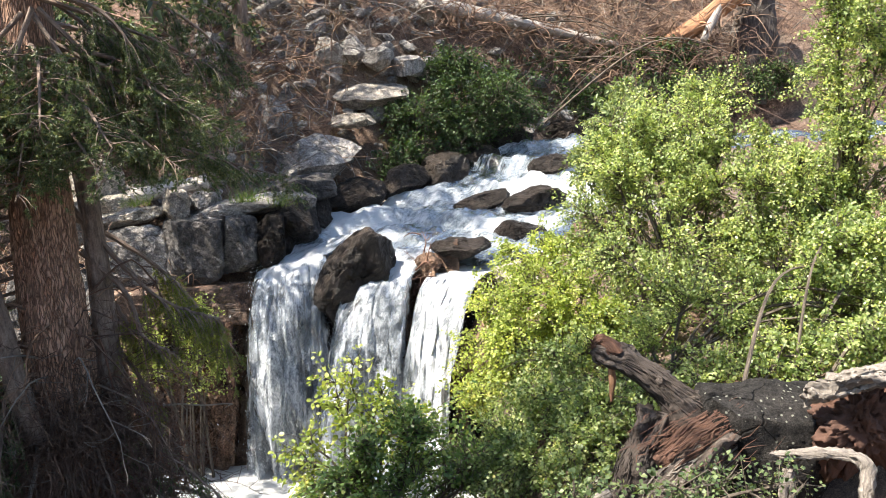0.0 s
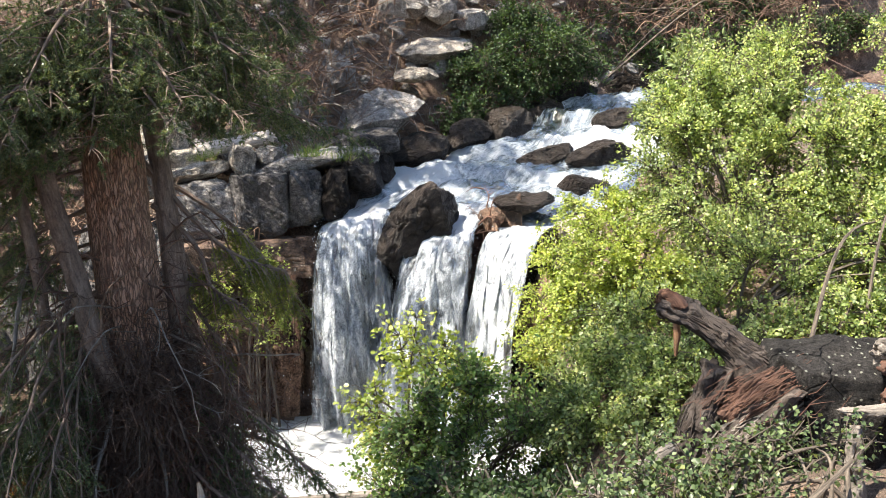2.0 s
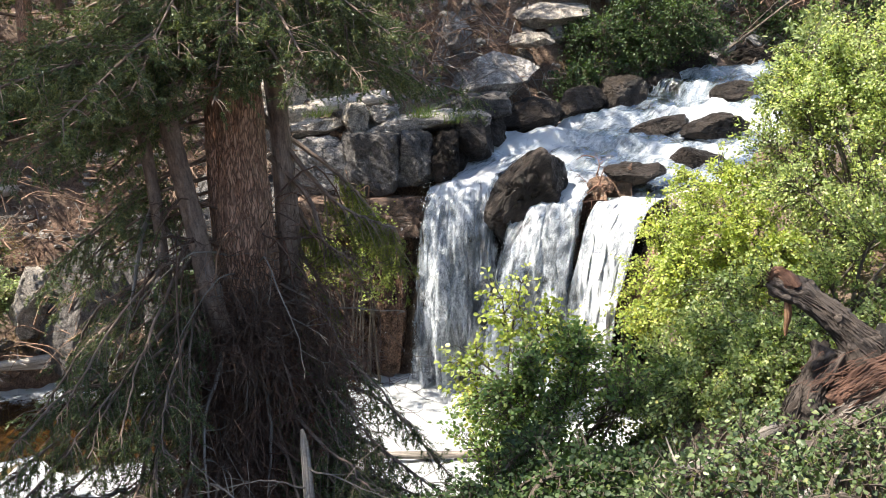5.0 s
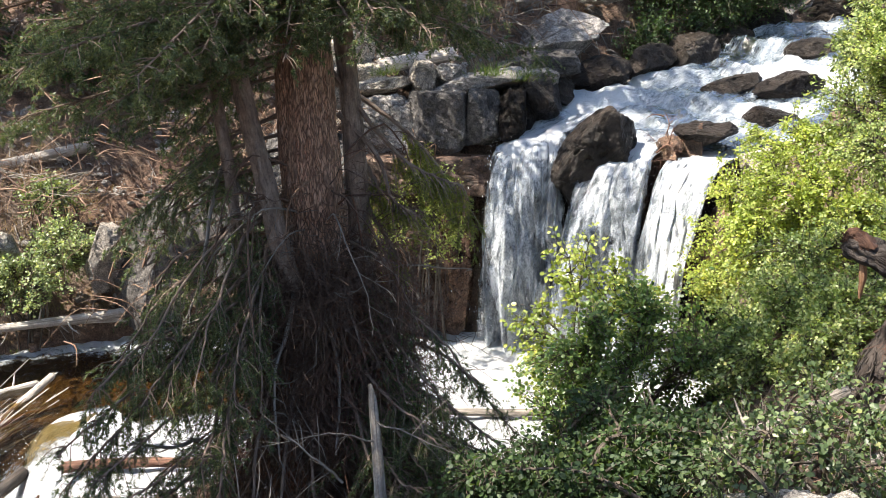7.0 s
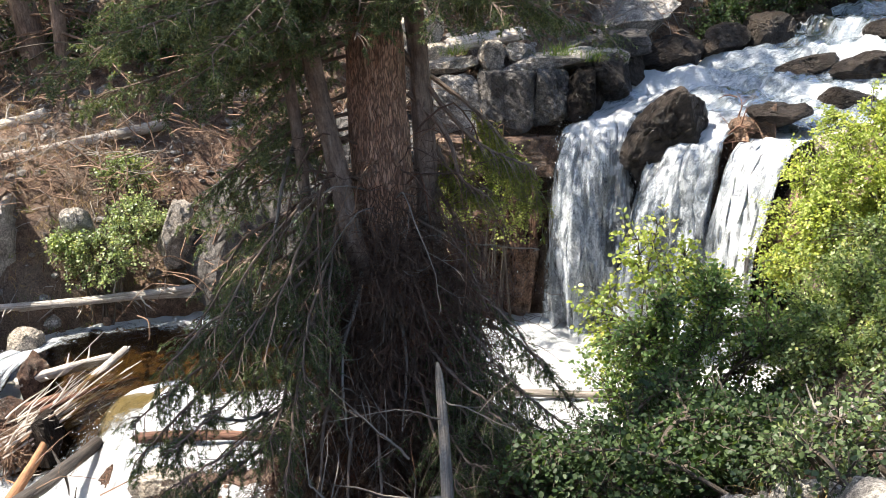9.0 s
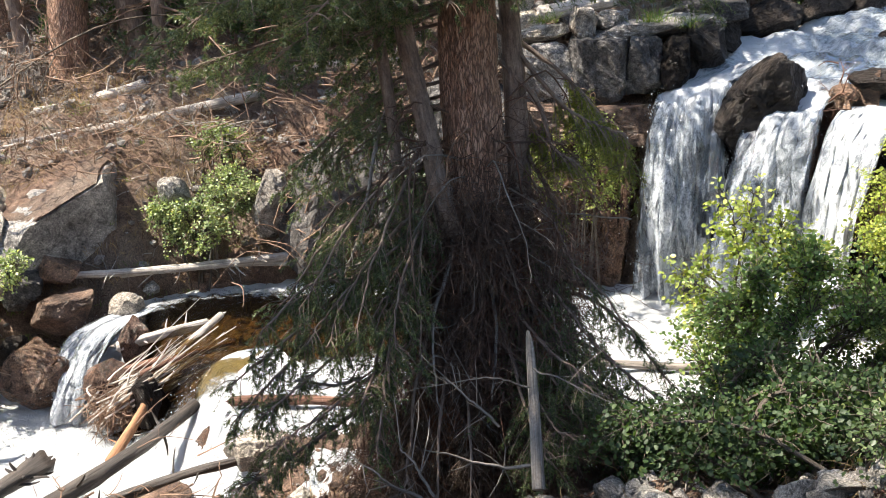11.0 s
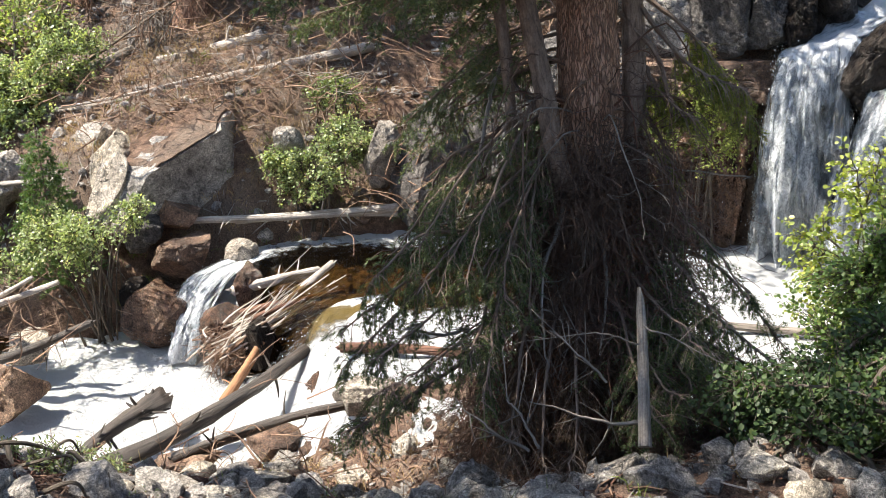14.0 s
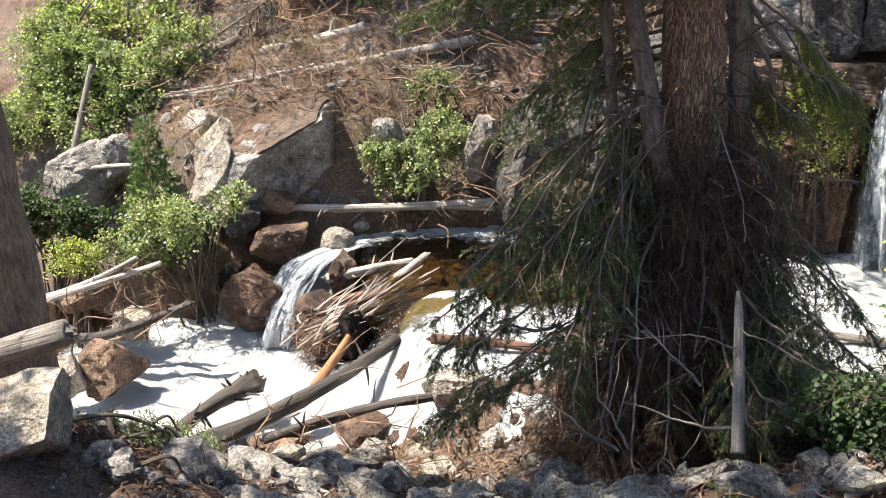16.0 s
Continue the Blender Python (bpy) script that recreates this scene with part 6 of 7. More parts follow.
grass("grass", "green grass on the near bank", on(np.stack([r.uniform(-7.5, 0.2, 26), r.uniform(5.0, 7.2, 26)], -1)), 0.16, GRASS, 807, 24, 0.07)
grass("grass", "dry grass along the near shore", on(np.stack([r.uniform(-9, -4.4, 90), r.uniform(6.2, 9.0, 90)], -1)), 0.2, DRYGRASS, 808, 14, 0.12)


# ---- conifers ----
def add_needles(b, p0, p1, n, length, width, seed):
    """Needles round twigs p0 to p1 (m, 3)."""
    r = np.random.default_rng(seed)
    m = len(p0)
    ax = unit(p1 - p0)
    t = r.uniform(0.02, 1.0, (m, n))
    base = p0[:, None] + (p1 - p0)[:, None] * t[..., None]
    d = r.normal(size=(m, n, 3))
    d -= (d * ax[:, None]).sum(-1, keepdims=True) * ax[:, None]
    d = unit(unit(d) + 0.75 * ax[:, None])
    w = unit(np.cross(d, r.normal(size=(m, n, 3)))) * width
    tip = base + d * (length * r.uniform(0.7, 1.2, (m, n)))[..., None]
    v = np.stack([base - w, base + w, tip], 2).reshape(-1, 3)
    b.add(v, np.arange(m * n * 3).reshape(-1, 3))


def bough(wood_b, twigs, start, direction, length, droop, r, r0=0.03, dense=1.0, hang=0.6, side=0.42, fine=1.0):
    """A live conifer branch: an axis that droops, side shoots and hanging twigs; the twigs are gathered in a list."""
    d = unit(np.array(direction, float))
    end = np.array(start) + d * length - np.array([0, 0, droop * length])
    mid = np.array(start) + d * length * 0.5 - np.array([0, 0, droop * length * 0.28]) + r.normal(size=3) * 0.04 * length
    pts = curve([start, mid, end + [0, 0, 0.04 * length]], 12)
    if fine < 1:
        tube(wood_b, pts[[0, 4, 8, 11]], np.linspace(r0, r0 * 0.2, 4), 4, False)
    else:
        tube(wood_b, pts, np.linspace(r0, r0 * 0.2, 12), 6, False)
    n = int(length * 15 * dense)
    for _ in range(n):
        t = r.uniform(0.22, 1.0)
        k = min(int(t * 11), 10)
        p = pts[k] + (pts[k + 1] - pts[k]) * (t * 11 - k)
        s = unit(np.cross(d, [0, 0, 1])) * (1 if r.random() < 0.5 else -1)
        q = unit(s * 0.8 + d * 0.55 + r.normal(size=3) * 0.25 - np.array([0, 0, hang * r.uniform(0.2, 1.3)]))
        ln = side * length ** 0.4 * (1.1 - 0.6 * t) * r.uniform(0.5, 1.3)
        e = p + q * ln
        tube(wood_b, np.array([p, e] if fine < 1 else [p, (p + e) / 2 + [0, 0, 0.02], e]), [r0 * 0.22, r0 * 0.06] if fine < 1 else [r0 * 0.22, r0 * 0.15, r0 * 0.06], 3, False)
        m = max(2, int(ln * 17 * fine))
        for _k in range(m):
            u = r.uniform(0.15, 1.0)
            a = p + (e - p) * u
            w = unit(q * 0.7 + r.normal(size=3) * 0.45 - np.array([0, 0, hang * 0.4]))
            twigs.append((a, a + w * r.uniform(0.07, 0.17)))
    return pts


def dead_branch(b, start, direction, length, r, r0=0.014, droop=0.5, kids=7):
    d = unit(np.array(direction, float))
    h = droop * length
    p1 = np.array(start) + d * length * 0.42 - np.array([0, 0, 0.12 * h]) + r.normal(size=3) * 0.07 * length
    p2 = np.array(start) + d * length * 0.72 - np.array([0, 0, 0.5 * h]) + r.normal(size=3) * 0.07 * length
    p3 = np.array(start) + d * length * 0.85 - np.array([0, 0, h]) + r.normal(size=3) * 0.1 * length
    pts = curve([start, p1, p2, p3], 9)
    tube(b, pts, np.linspace(r0, r0 * 0.25, 9), 5, False)
    for _ in range(kids):
        k = r.integers(2, 9)
        e = unit(d * 0.6 + r.normal(size=3) * 0.6 - [0, 0, 0.5])
        l2 = length * r.uniform(0.12, 0.42)
        m = pts[k] + e * l2 * 0.5 + r.normal(size=3) * 0.03
        tp = curve([pts[k], m, pts[k] + e * l2 - np.array([0, 0, 0.12 * l2])], 5)
        tube(b, tp, np.linspace(r0 * 0.4, r0 * 0.15, 5), 3, False)
        for _j in range(2):
            i = r.integers(1, 5)
            g = unit(e + r.normal(size=3) * 0.7 - [0, 0, 0.3])
            tube(b, np.array([tp[i], tp[i] + g * l2 * 0.35]), [r0 * 0.22, r0 * 0.1], 3, False)


def trunk(b, pts, radii, sides, plates, seed, n=60):
    """A trunk with bark plates in relief and a flared foot."""
    P = curve(pts, n)
    R = np.interp(np.linspace(0, 1, n), np.linspace(0, 1, len(radii)), radii)
    tube(b, P, R, sides, True, plates, seed, plates * 0.6)


# the great spruce by the pool
def live_branch(tree, start, direction, length, droop, r, r0, dense, hang, needle_mat, count, side=0.42, label=""):
    wb, tw = Build(), []
    bough(wb, tw, start, direction, length, droop, r, r0, dense, hang, side)
    br = part("branch", wb, BARK2, tree, label)
    tw = np.array(tw)
    nb = Build()
    add_needles(nb, tw[:, 0], tw[:, 1], count, 0.034, 0.0042, int(r.integers(1 << 30)))
    tagged(part("needles", nb, needle_mat, br), kind="stuff")


r = np.random.default_rng(901)
spruce = thing("spruce_tree", "old spruce with red-brown bark and drooping dead lower branches", "tree", "", "", (-3.42, 8.9, 0.6))
off = np.array([-3.42, 8.9, 0.6])
tb = Build()
trunk(tb, np.array([[-3.26, 8.9, 0.3], [-3.34, 8.9, 2.0], [-3.39, 8.9, 4.0], [-3.46, 8.95, 6.0], [-3.5, 9.0, 11.0], [-3.52, 9.0, 17.0]]) - off, [0.48, 0.33, 0.285, 0.25, 0.18, 0.04], 64, 0.09, 3.0, 260)
part("trunk", tb, BARK, spruce, "plated red-brown trunk")
for k, (way, r0, r1, m) in enumerate([
        ([(-3.50, 8.48, 3.49), (-3.59, 8.46, 3.91), (-3.73, 8.53, 4.51), (-3.92, 8.61, 5.25), (-4.08, 8.63, 6.11)], 0.1, 0.08, BARK2),
        ([(-3.89, 8.41, 3.58), (-4.00, 8.48, 4.04), (-4.07, 8.55, 4.54), (-4.18, 8.60, 5.25), (-4.29, 8.59, 6.12)], 0.05, 0.055, BARK2),
        ([(-3.0, 9.2, 0.6), (-2.96, 9.2, 2.4), (-3.06, 9.2, 4.0), (-3.12, 9.25, 5.0), (-3.3, 9.4, 6.6)], 0.14, 0.085, BARK2)]):
    b = Build()
    trunk(b, np.array(way) - off, [r0, (r0 + r1) / 2, r1], 24, 0.1, 5.0 + k, 60)
    part("side_trunk", b, m, spruce, "slim grey-brown second trunk")
heads = [(r.uniform(5.4, 6.7), r.uniform(-165, -80), r.uniform(1.5, 3.1), 0) for _ in range(14)]
heads += [(r.uniform(5.9, 6.5), r.uniform(165, 205), r.uniform(0.9, 1.4), 0.45) for _ in range(5)]
heads += [(r.uniform(6.2, 7.1), r.uniform(150, 235), r.uniform(1.0, 1.7), 0.6) for _ in range(9)]
heads += [(r.uniform(6.2, 7.1), r.uniform(80, 150), r.uniform(1.2, 1.9), 0.5) for _ in range(6)]
heads += [(r.uniform(6.2, 7.2), r.uniform(-70, 70), r.uniform(1.4, 2.2), 0.4) for _ in range(5)]
for z, az, ln, dr in heads:
    a = radians(az)
    dr = dr or max(0.08, (z - r.uniform(4.7, 5.7)) / ln)
    live_branch(spruce, np.array([-3.45, 8.95, z]) - off, (math.sin(a), math.cos(a), 0.05), ln, dr, r, 0.03, 1.5, 0.6, NEEDLE, 30, 0.45)
# low boughs sweeping down over the water
for k in range(7):
    a = radians(r.uniform(70, 150))
    z = r.uniform(1.9, 2.9)
    live_branch(spruce, np.array([-3.05, 8.85, z]) - off, (math.sin(a), math.cos(a), 0), r.uniform(1.0, 1.6), (z - r.uniform(1.2, 1.9)) / 1.3, r, 0.025, 1.3, 1.0, NEEDLE, 24, 0.42)
def limb(way, r0, reach, needle_mat, count, dense=1.0, hang=1.0, label="", wander=0.012, first=0.3):
    """A live limb along way: crooked axis, side shoots hanging from it and needled twigs on the shoots."""
    way = np.array(way) - off
    pts = curve(way, 26) + np.cumsum(r.normal(size=(26, 3)) * wander, 0) * np.linspace(0, 1, 26)[:, None]
    wb, tw = Build(), []
    tube(wb, pts, np.linspace(r0, r0 * 0.25, 26), 7, False)
    length = np.linalg.norm(np.diff(pts, axis=0), axis=1).sum()
    for _ in range(int(length * 26 * dense)):
        t = first + (1 - first) * r.random() ** 0.8
        k = min(int(t * 25), 24)
        ax = unit(pts[k + 1] - pts[k])
        p = pts[k] + (pts[k + 1] - pts[k]) * r.random()
        q = unit(np.cross(ax, [0, 0, 1]) * r.choice([-1, 1]) * r.uniform(0.2, 0.9) + ax * 0.5 + r.normal(size=3) * 0.2 - np.array([0, 0, hang * r.uniform(0.1, 1.2)]))
        ln = reach * (1.15 - 0.6 * t) * r.uniform(0.4, 1.25)
        m = p + q * ln * 0.5 + [0, 0, 0.03]
        e = p + q * ln - np.array([0, 0, 0.12 * hang * ln])
        tube(wb, curve([p, m, e], 5), np.linspace(r0 * 0.22, 0.0018, 5), 3, False)
        for _k in range(max(3, int(ln * 26))):
            u = r.uniform(0.12, 1.0)
            a = p + (e - p) * u + [0, 0, 0.1 * u * (1 - u) * ln]
            w = unit(q * 0.8 + r.normal(size=3) * 0.4 - np.array([0, 0, hang * 0.45]))
            tw.append((a, a + w * r.uniform(0.05, 0.13)))
    br = part("branch", wb, BARK2, spruce, label)
    tw = np.array(tw)
    nb = Build()
    add_needles(nb, tw[:, 0], tw[:, 1], count, 0.03, 0.0036, int(r.integers(1 << 30)))
    tagged(part("needles", nb, needle_mat, br), kind="stuff")


for way, reach in zip([[(-3.28, 9.18, 5.40), (-2.87, 9.27, 4.81), (-2.56, 9.32, 4.48), (-2.11, 9.41, 4.32)], [(-3.22, 9.17, 5.00), (-2.87, 9.17, 4.65), (-2.69, 9.10, 4.23), (-2.43, 9.07, 4.05)], [(-3.18, 9.24, 4.68), (-2.95, 9.30, 4.42), (-2.81, 9.30, 4.08)], [(-3.34, 9.37, 5.29), (-2.91, 9.59, 4.96), (-2.45, 9.76, 4.47), (-2.06, 9.85, 3.90)], [(-3.08, 9.20, 4.27), (-2.78, 9.22, 3.84), (-2.56, 9.23, 3.55)]], (0.5, 0.42, 0.4, 0.6, 0.36)):
    limb(way, 0.03, reach, LITNEEDLE, 22, 1.1, 1.0, "mossy drooping branch, its needles coloured as sunlit", 0.01, 0.42)
for way in [[(-3.80, 8.62, 3.80), (-4.19, 8.04, 3.27), (-4.58, 7.42, 2.89), (-4.91, 6.78, 2.55)], [(-3.51, 8.14, 2.43), (-3.84, 7.47, 2.27), (-4.26, 6.65, 2.08), (-4.50, 5.94, 2.02)], [(-3.78, 8.41, 3.43), (-4.19, 7.93, 3.20), (-4.55, 7.51, 3.18), (-4.72, 7.07, 2.89)], [(-3.63, 8.41, 3.60), (-3.77, 7.86, 3.10), (-3.72, 7.35, 2.61), (-3.59, 6.86, 2.21)], [(-3.90, 8.72, 3.94), (-4.28, 8.40, 3.71), (-4.60, 8.06, 3.45), (-4.87, 7.62, 2.94)], [(-3.89, 8.86, 4.02), (-4.28, 8.67, 3.90), (-4.66, 8.43, 3.62), (-4.87, 8.19, 3.16)], [(-3.79, 8.45, 3.58), (-4.17, 7.87, 3.11), (-4.54, 7.21, 2.64), (-4.77, 6.67, 2.40)], [(-3.67, 8.28, 3.25), (-3.85, 7.77, 2.86), (-3.84, 7.31, 2.49), (-3.78, 7.00, 2.42)]]:
    limb(way, 0.028, 0.42, NEEDLE, 24, 1.0, 0.8, "drooping green branch", 0.012, 0.25)
for way in [[(-3.29, 8.74, 7.18), (-2.79, 9.06, 7.00), (-2.29, 9.36, 6.75), (-1.92, 9.58, 6.55)], [(-3.23, 8.66, 7.08), (-2.92, 8.77, 6.71), (-2.68, 8.82, 6.37), (-2.54, 8.82, 5.98)], [(-3.35, 8.62, 7.04), (-3.61, 8.33, 6.63), (-3.74, 8.06, 6.19), (-3.79, 7.81, 5.73)], [(-3.35, 8.53, 6.81), (-3.55, 8.25, 6.40), (-3.63, 8.00, 5.88)], [(-3.24, 8.56, 7.03), (-3.00, 8.50, 6.61), (-2.94, 8.35, 6.20), (-3.00, 8.14, 5.76)], [(-3.20, 8.46, 7.06), (-3.31, 8.27, 6.61), (-3.21, 8.14, 6.21), (-3.06, 8.02, 5.90)], [(-3.35, 8.92, 7.29), (-2.95, 9.23, 6.92), (-2.68, 9.46, 6.73), (-2.41, 9.69, 6.31)]]:
    limb(way, 0.024, 0.5, NEEDLE, 24, 1.2, 0.8, "drooping green branch", 0.01, 0.2)
for k, way in enumerate([[(-3.60, 8.38, 2.96), (-3.58, 7.75, 2.36), (-3.49, 7.14, 1.88), (-3.36, 6.62, 1.62)], [(-3.44, 8.39, 2.81), (-3.35, 7.73, 2.13), (-3.19, 7.11, 1.63), (-3.05, 6.71, 1.56)], [(-3.28, 8.41, 2.71), (-3.12, 7.82, 2.13), (-2.96, 7.25, 1.71), (-2.85, 6.82, 1.60)], [(-3.09, 8.51, 2.81), (-2.73, 8.07, 2.36), (-2.41, 7.63, 2.06), (-2.18, 7.26, 1.97)], [(-3.07, 8.44, 2.61), (-2.62, 8.06, 2.27), (-2.27, 7.72, 2.16), (-1.96, 7.44, 2.21)], [(-3.12, 8.58, 3.01), (-2.58, 8.23, 2.64), (-2.18, 7.91, 2.51), (-1.87, 7.60, 2.49)]]):
    limb(way, 0.02, 0.55, (BROWNNEEDLE, RUSTNEEDLE, BROWNNEEDLE)[k] if k < 3 else NEEDLE, 16, 0.9, 1.0, "dead branch with brown needles" if k < 3 else "drooping green branch", 0.014, 0.2)
for way in [[(-3.62, 8.81, 4.31), (-3.97, 8.32, 4.08), (-4.28, 7.72, 3.57), (-4.42, 7.11, 2.98)], [(-3.72, 8.75, 4.21), (-3.86, 8.28, 4.02), (-3.96, 7.73, 3.59), (-3.96, 7.15, 3.10)], [(-3.72, 8.73, 4.11), (-3.69, 8.37, 3.87), (-3.63, 7.93, 3.35), (-3.51, 7.42, 2.76)], [(-3.65, 8.73, 4.01), (-3.90, 8.45, 3.74), (-4.13, 8.06, 3.17), (-4.24, 7.62, 2.51)], [(-3.65, 8.70, 3.90), (-3.67, 8.28, 3.72), (-3.65, 7.78, 3.29), (-3.57, 7.23, 2.81)], [(-3.62, 8.69, 3.80), (-3.84, 8.19, 3.64), (-4.02, 7.59, 3.24), (-4.07, 6.98, 2.79)], [(-3.59, 8.67, 3.70), (-3.74, 8.48, 3.54), (-3.87, 8.22, 3.18), (-3.93, 7.94, 2.76)], [(-3.56, 8.66, 3.60), (-3.82, 8.13, 3.50), (-4.06, 7.52, 3.24), (-4.14, 6.93, 2.93)], [(-3.60, 8.61, 3.50), (-3.72, 8.26, 3.42), (-3.82, 7.86, 3.21), (-3.84, 7.45, 2.96)], [(-3.55, 8.60, 3.39), (-3.92, 8.28, 3.36), (-4.29, 7.90, 3.24), (-4.53, 7.55, 3.10)], [(-3.59, 8.56, 3.29), (-3.72, 8.20, 3.26), (-3.83, 7.81, 3.12), (-3.87, 7.43, 2.94)], [(-3.20, 8.82, 3.53), (-2.66, 8.67, 3.08), (-2.23, 8.46, 2.71), (-1.87, 8.24, 2.42)], [(-3.18, 8.76, 3.28), (-2.73, 8.56, 2.83), (-2.34, 8.34, 2.47), (-1.98, 8.11, 2.19)], [(-3.17, 8.88, 3.68), (-2.64, 8.76, 3.33), (-2.17, 8.60, 3.05), (-1.81, 8.37, 2.70)], [(-3.16, 8.70, 3.07), (-2.74, 8.44, 2.54), (-2.35, 8.19, 2.15), (-2.08, 7.97, 1.96)], [(-3.22, 8.86, 3.68), (-2.82, 8.67, 3.23), (-2.53, 8.42, 2.80), (-2.29, 8.15, 2.45)]]:
    limb(way, 0.022, 0.42, NEEDLE, 20, 0.8, 0.9, "drooping green branch", 0.012, 0.15)
# dead boughs that hang before the trunk
for k in range(18):
    a = radians(r.uniform(115, 245))
    z = r.uniform(2.3, 3.75)
    o = np.array([math.sin(a), math.cos(a), 0.0])
    out = r.uniform(0.25, 0.55)
    p0 = np.array([-3.36, 8.88, z]) + o * 0.27
    limb([p0, p0 + o * out * 0.6 - [0, 0, 0.1], p0 + o * out - [0, 0, 0.5], p0 + o * out * 1.1 - [0, 0, r.uniform(0.8, 1.2)]], 0.014, 0.34, BROWNNEEDLE if k % 3 else RUSTNEEDLE, 14, 1.3, 1.2, "dead branch with brown needles", 0.014, 0.1)
for way in [[(-3.72, 8.39, 3.11), (-4.11, 7.71, 2.74), (-4.41, 7.07, 2.50), (-4.59, 6.52, 2.40)], [(-3.62, 8.28, 2.71), (-3.90, 7.60, 2.43), (-4.13, 6.95, 2.28), (-4.29, 6.35, 2.22)], [(-3.18, 8.77, 7.29), (-2.65, 8.95, 6.87), (-2.34, 9.03, 6.44), (-2.25, 9.01, 5.95)], [(-3.15, 8.80, 7.20), (-2.71, 8.85, 7.01), (-2.48, 8.85, 6.53), (-2.43, 8.76, 6.01)], [(-3.23, 8.80, 6.84), (-2.89, 8.86, 6.60), (-2.68, 8.86, 6.16), (-2.60, 8.81, 5.73)], [(-3.19, 8.97, 7.41), (-2.49, 9.32, 7.18), (-2.06, 9.55, 6.84), (-1.91, 9.70, 6.48)]]:
    limb(way, 0.022, 0.38, NEEDLE, 22, 1.0, 0.8, "drooping green branch", 0.012, 0.2)
# dense low skirt of brown-needled dead branches round the foot
for k in range(34):
    a = radians(k * 137.5)
    z = r.uniform(1.3, 2.7)
    o = np.array([math.sin(a), math.cos(a), 0.0])
    out = r.uniform(0.5, 1.0)
    p0 = np.array([-3.3, 8.85, z]) + o * 0.25
    limb([p0, p0 + o * out * 0.5 - [0, 0, 0.12], p0 + o * out * 0.85 - [0, 0, 0.45], p0 + o * out - [0, 0, min(z - 0.75, r.uniform(0.7, 1.3))]], 0.016, 0.45, BROWNNEEDLE if k % 4 else RUSTNEEDLE, 15, 1.0, 1.0, "dead branch with brown needles", 0.014, 0.15)
for way in [[(-3.22, 9.08, 3.91), (-2.96, 9.08, 3.79), (-2.63, 9.07, 3.61), (-1.92, 9.16, 3.55)], [(-3.07, 8.87, 4.19), (-3.33, 8.76, 4.08), (-3.66, 8.61, 3.98), (-4.03, 8.45, 3.95)], [(-3.70, 8.84, 4.64), (-3.56, 8.77, 4.38), (-3.43, 8.65, 3.95), (-3.28, 8.50, 3.50), (-3.16, 8.32, 3.05), (-3.09, 8.06, 2.53)], [(-3.68, 8.70, 4.17), (-3.89, 8.64, 4.21), (-4.07, 8.62, 4.42), (-4.13, 8.67, 4.73)], [(-4.14, 8.66, 4.68), (-4.21, 8.41, 4.24), (-4.21, 8.11, 3.59), (-4.28, 7.82, 3.22)], [(-4.05, 8.64, 4.37), (-4.02, 8.45, 3.88), (-3.92, 8.33, 3.60), (-3.89, 8.11, 3.18)], [(-3.69, 8.64, 3.70), (-3.76, 8.39, 3.51), (-4.02, 8.06, 3.39), (-4.44, 7.63, 3.26)], [(-3.33, 8.55, 3.32), (-3.06, 8.41, 3.01), (-2.91, 8.14, 2.52), (-2.85, 7.87, 2.20)], [(-3.50, 8.56, 3.57), (-3.50, 8.27, 3.17), (-3.53, 7.92, 2.74), (-3.37, 7.58, 2.24)], [(-3.13, 8.94, 3.67), (-2.78, 8.88, 3.28), (-2.54, 8.82, 3.05), (-2.22, 8.82, 2.98)], [(-4.03, 7.53, 2.38), (-4.16, 7.33, 2.42), (-4.41, 7.08, 2.51)]]:
    db = Build()
    pts = curve(np.array(way) - off, 30) + np.cumsum(r.normal(size=(30, 3)) * 0.005, 0)
    r0 = r.uniform(0.018, 0.028)
    tube(db, pts, np.linspace(r0, r0 * 0.3, 30), 7)
    for _ in range(14):
        k = r.integers(3, 30)
        e = unit(r.normal(size=3) - [0, 0, 0.4])
        l2 = r.uniform(0.06, 0.34)
        tube(db, curve([pts[k], pts[k] + e * l2 * 0.5 + r.normal(size=3) * 0.03, pts[k] + e * l2], 5), np.linspace(r0 * 0.35, 0.0015, 5), 4, False)
    part("dead_branch", db, GREYWOOD if r.random() < 0.6 else DEAD, spruce, "crooked bare branch")
for s, d, ln, dr in [((-3.0, 8.9, 2.6), (0.9, -0.1, 0), 1.5, 0.5), ((-3.0, 8.8, 2.2), (0.9, 0.2, 0), 1.5, 0.45), ((-3.0, 9.0, 2.9), (0.8, 0.3, 0), 1.5, 0.8)]:
    live_branch(spruce, np.array(s) - off, d, ln, dr, r, 0.03, 1.2, 1.0, NEEDLE, 26, 0.45)
for s, d, ln, dr in [((-3.2, 8.6, 3.6), (0.5, -0.5, 0), 0.7, 0.9), ((-3.1, 8.6, 3.2), (0.6, -0.4, 0), 0.7, 0.8), ((-3.4, 8.5, 2.4), (-0.5, -0.8, 0), 0.9, 0.6), ((-3.0, 8.7, 3.9), (0.8, -0.3, 0), 0.8, 1.0), ((-3.5, 8.5, 2.0), (-0.6, -0.7, 0), 0.9, 0.4)]:
    live_branch(spruce, np.array(s) - off, d, ln, dr, r, 0.015, 1.3, 1.0, RUSTNEEDLE, 18, 0.35, "dead branch with rust-red needles")
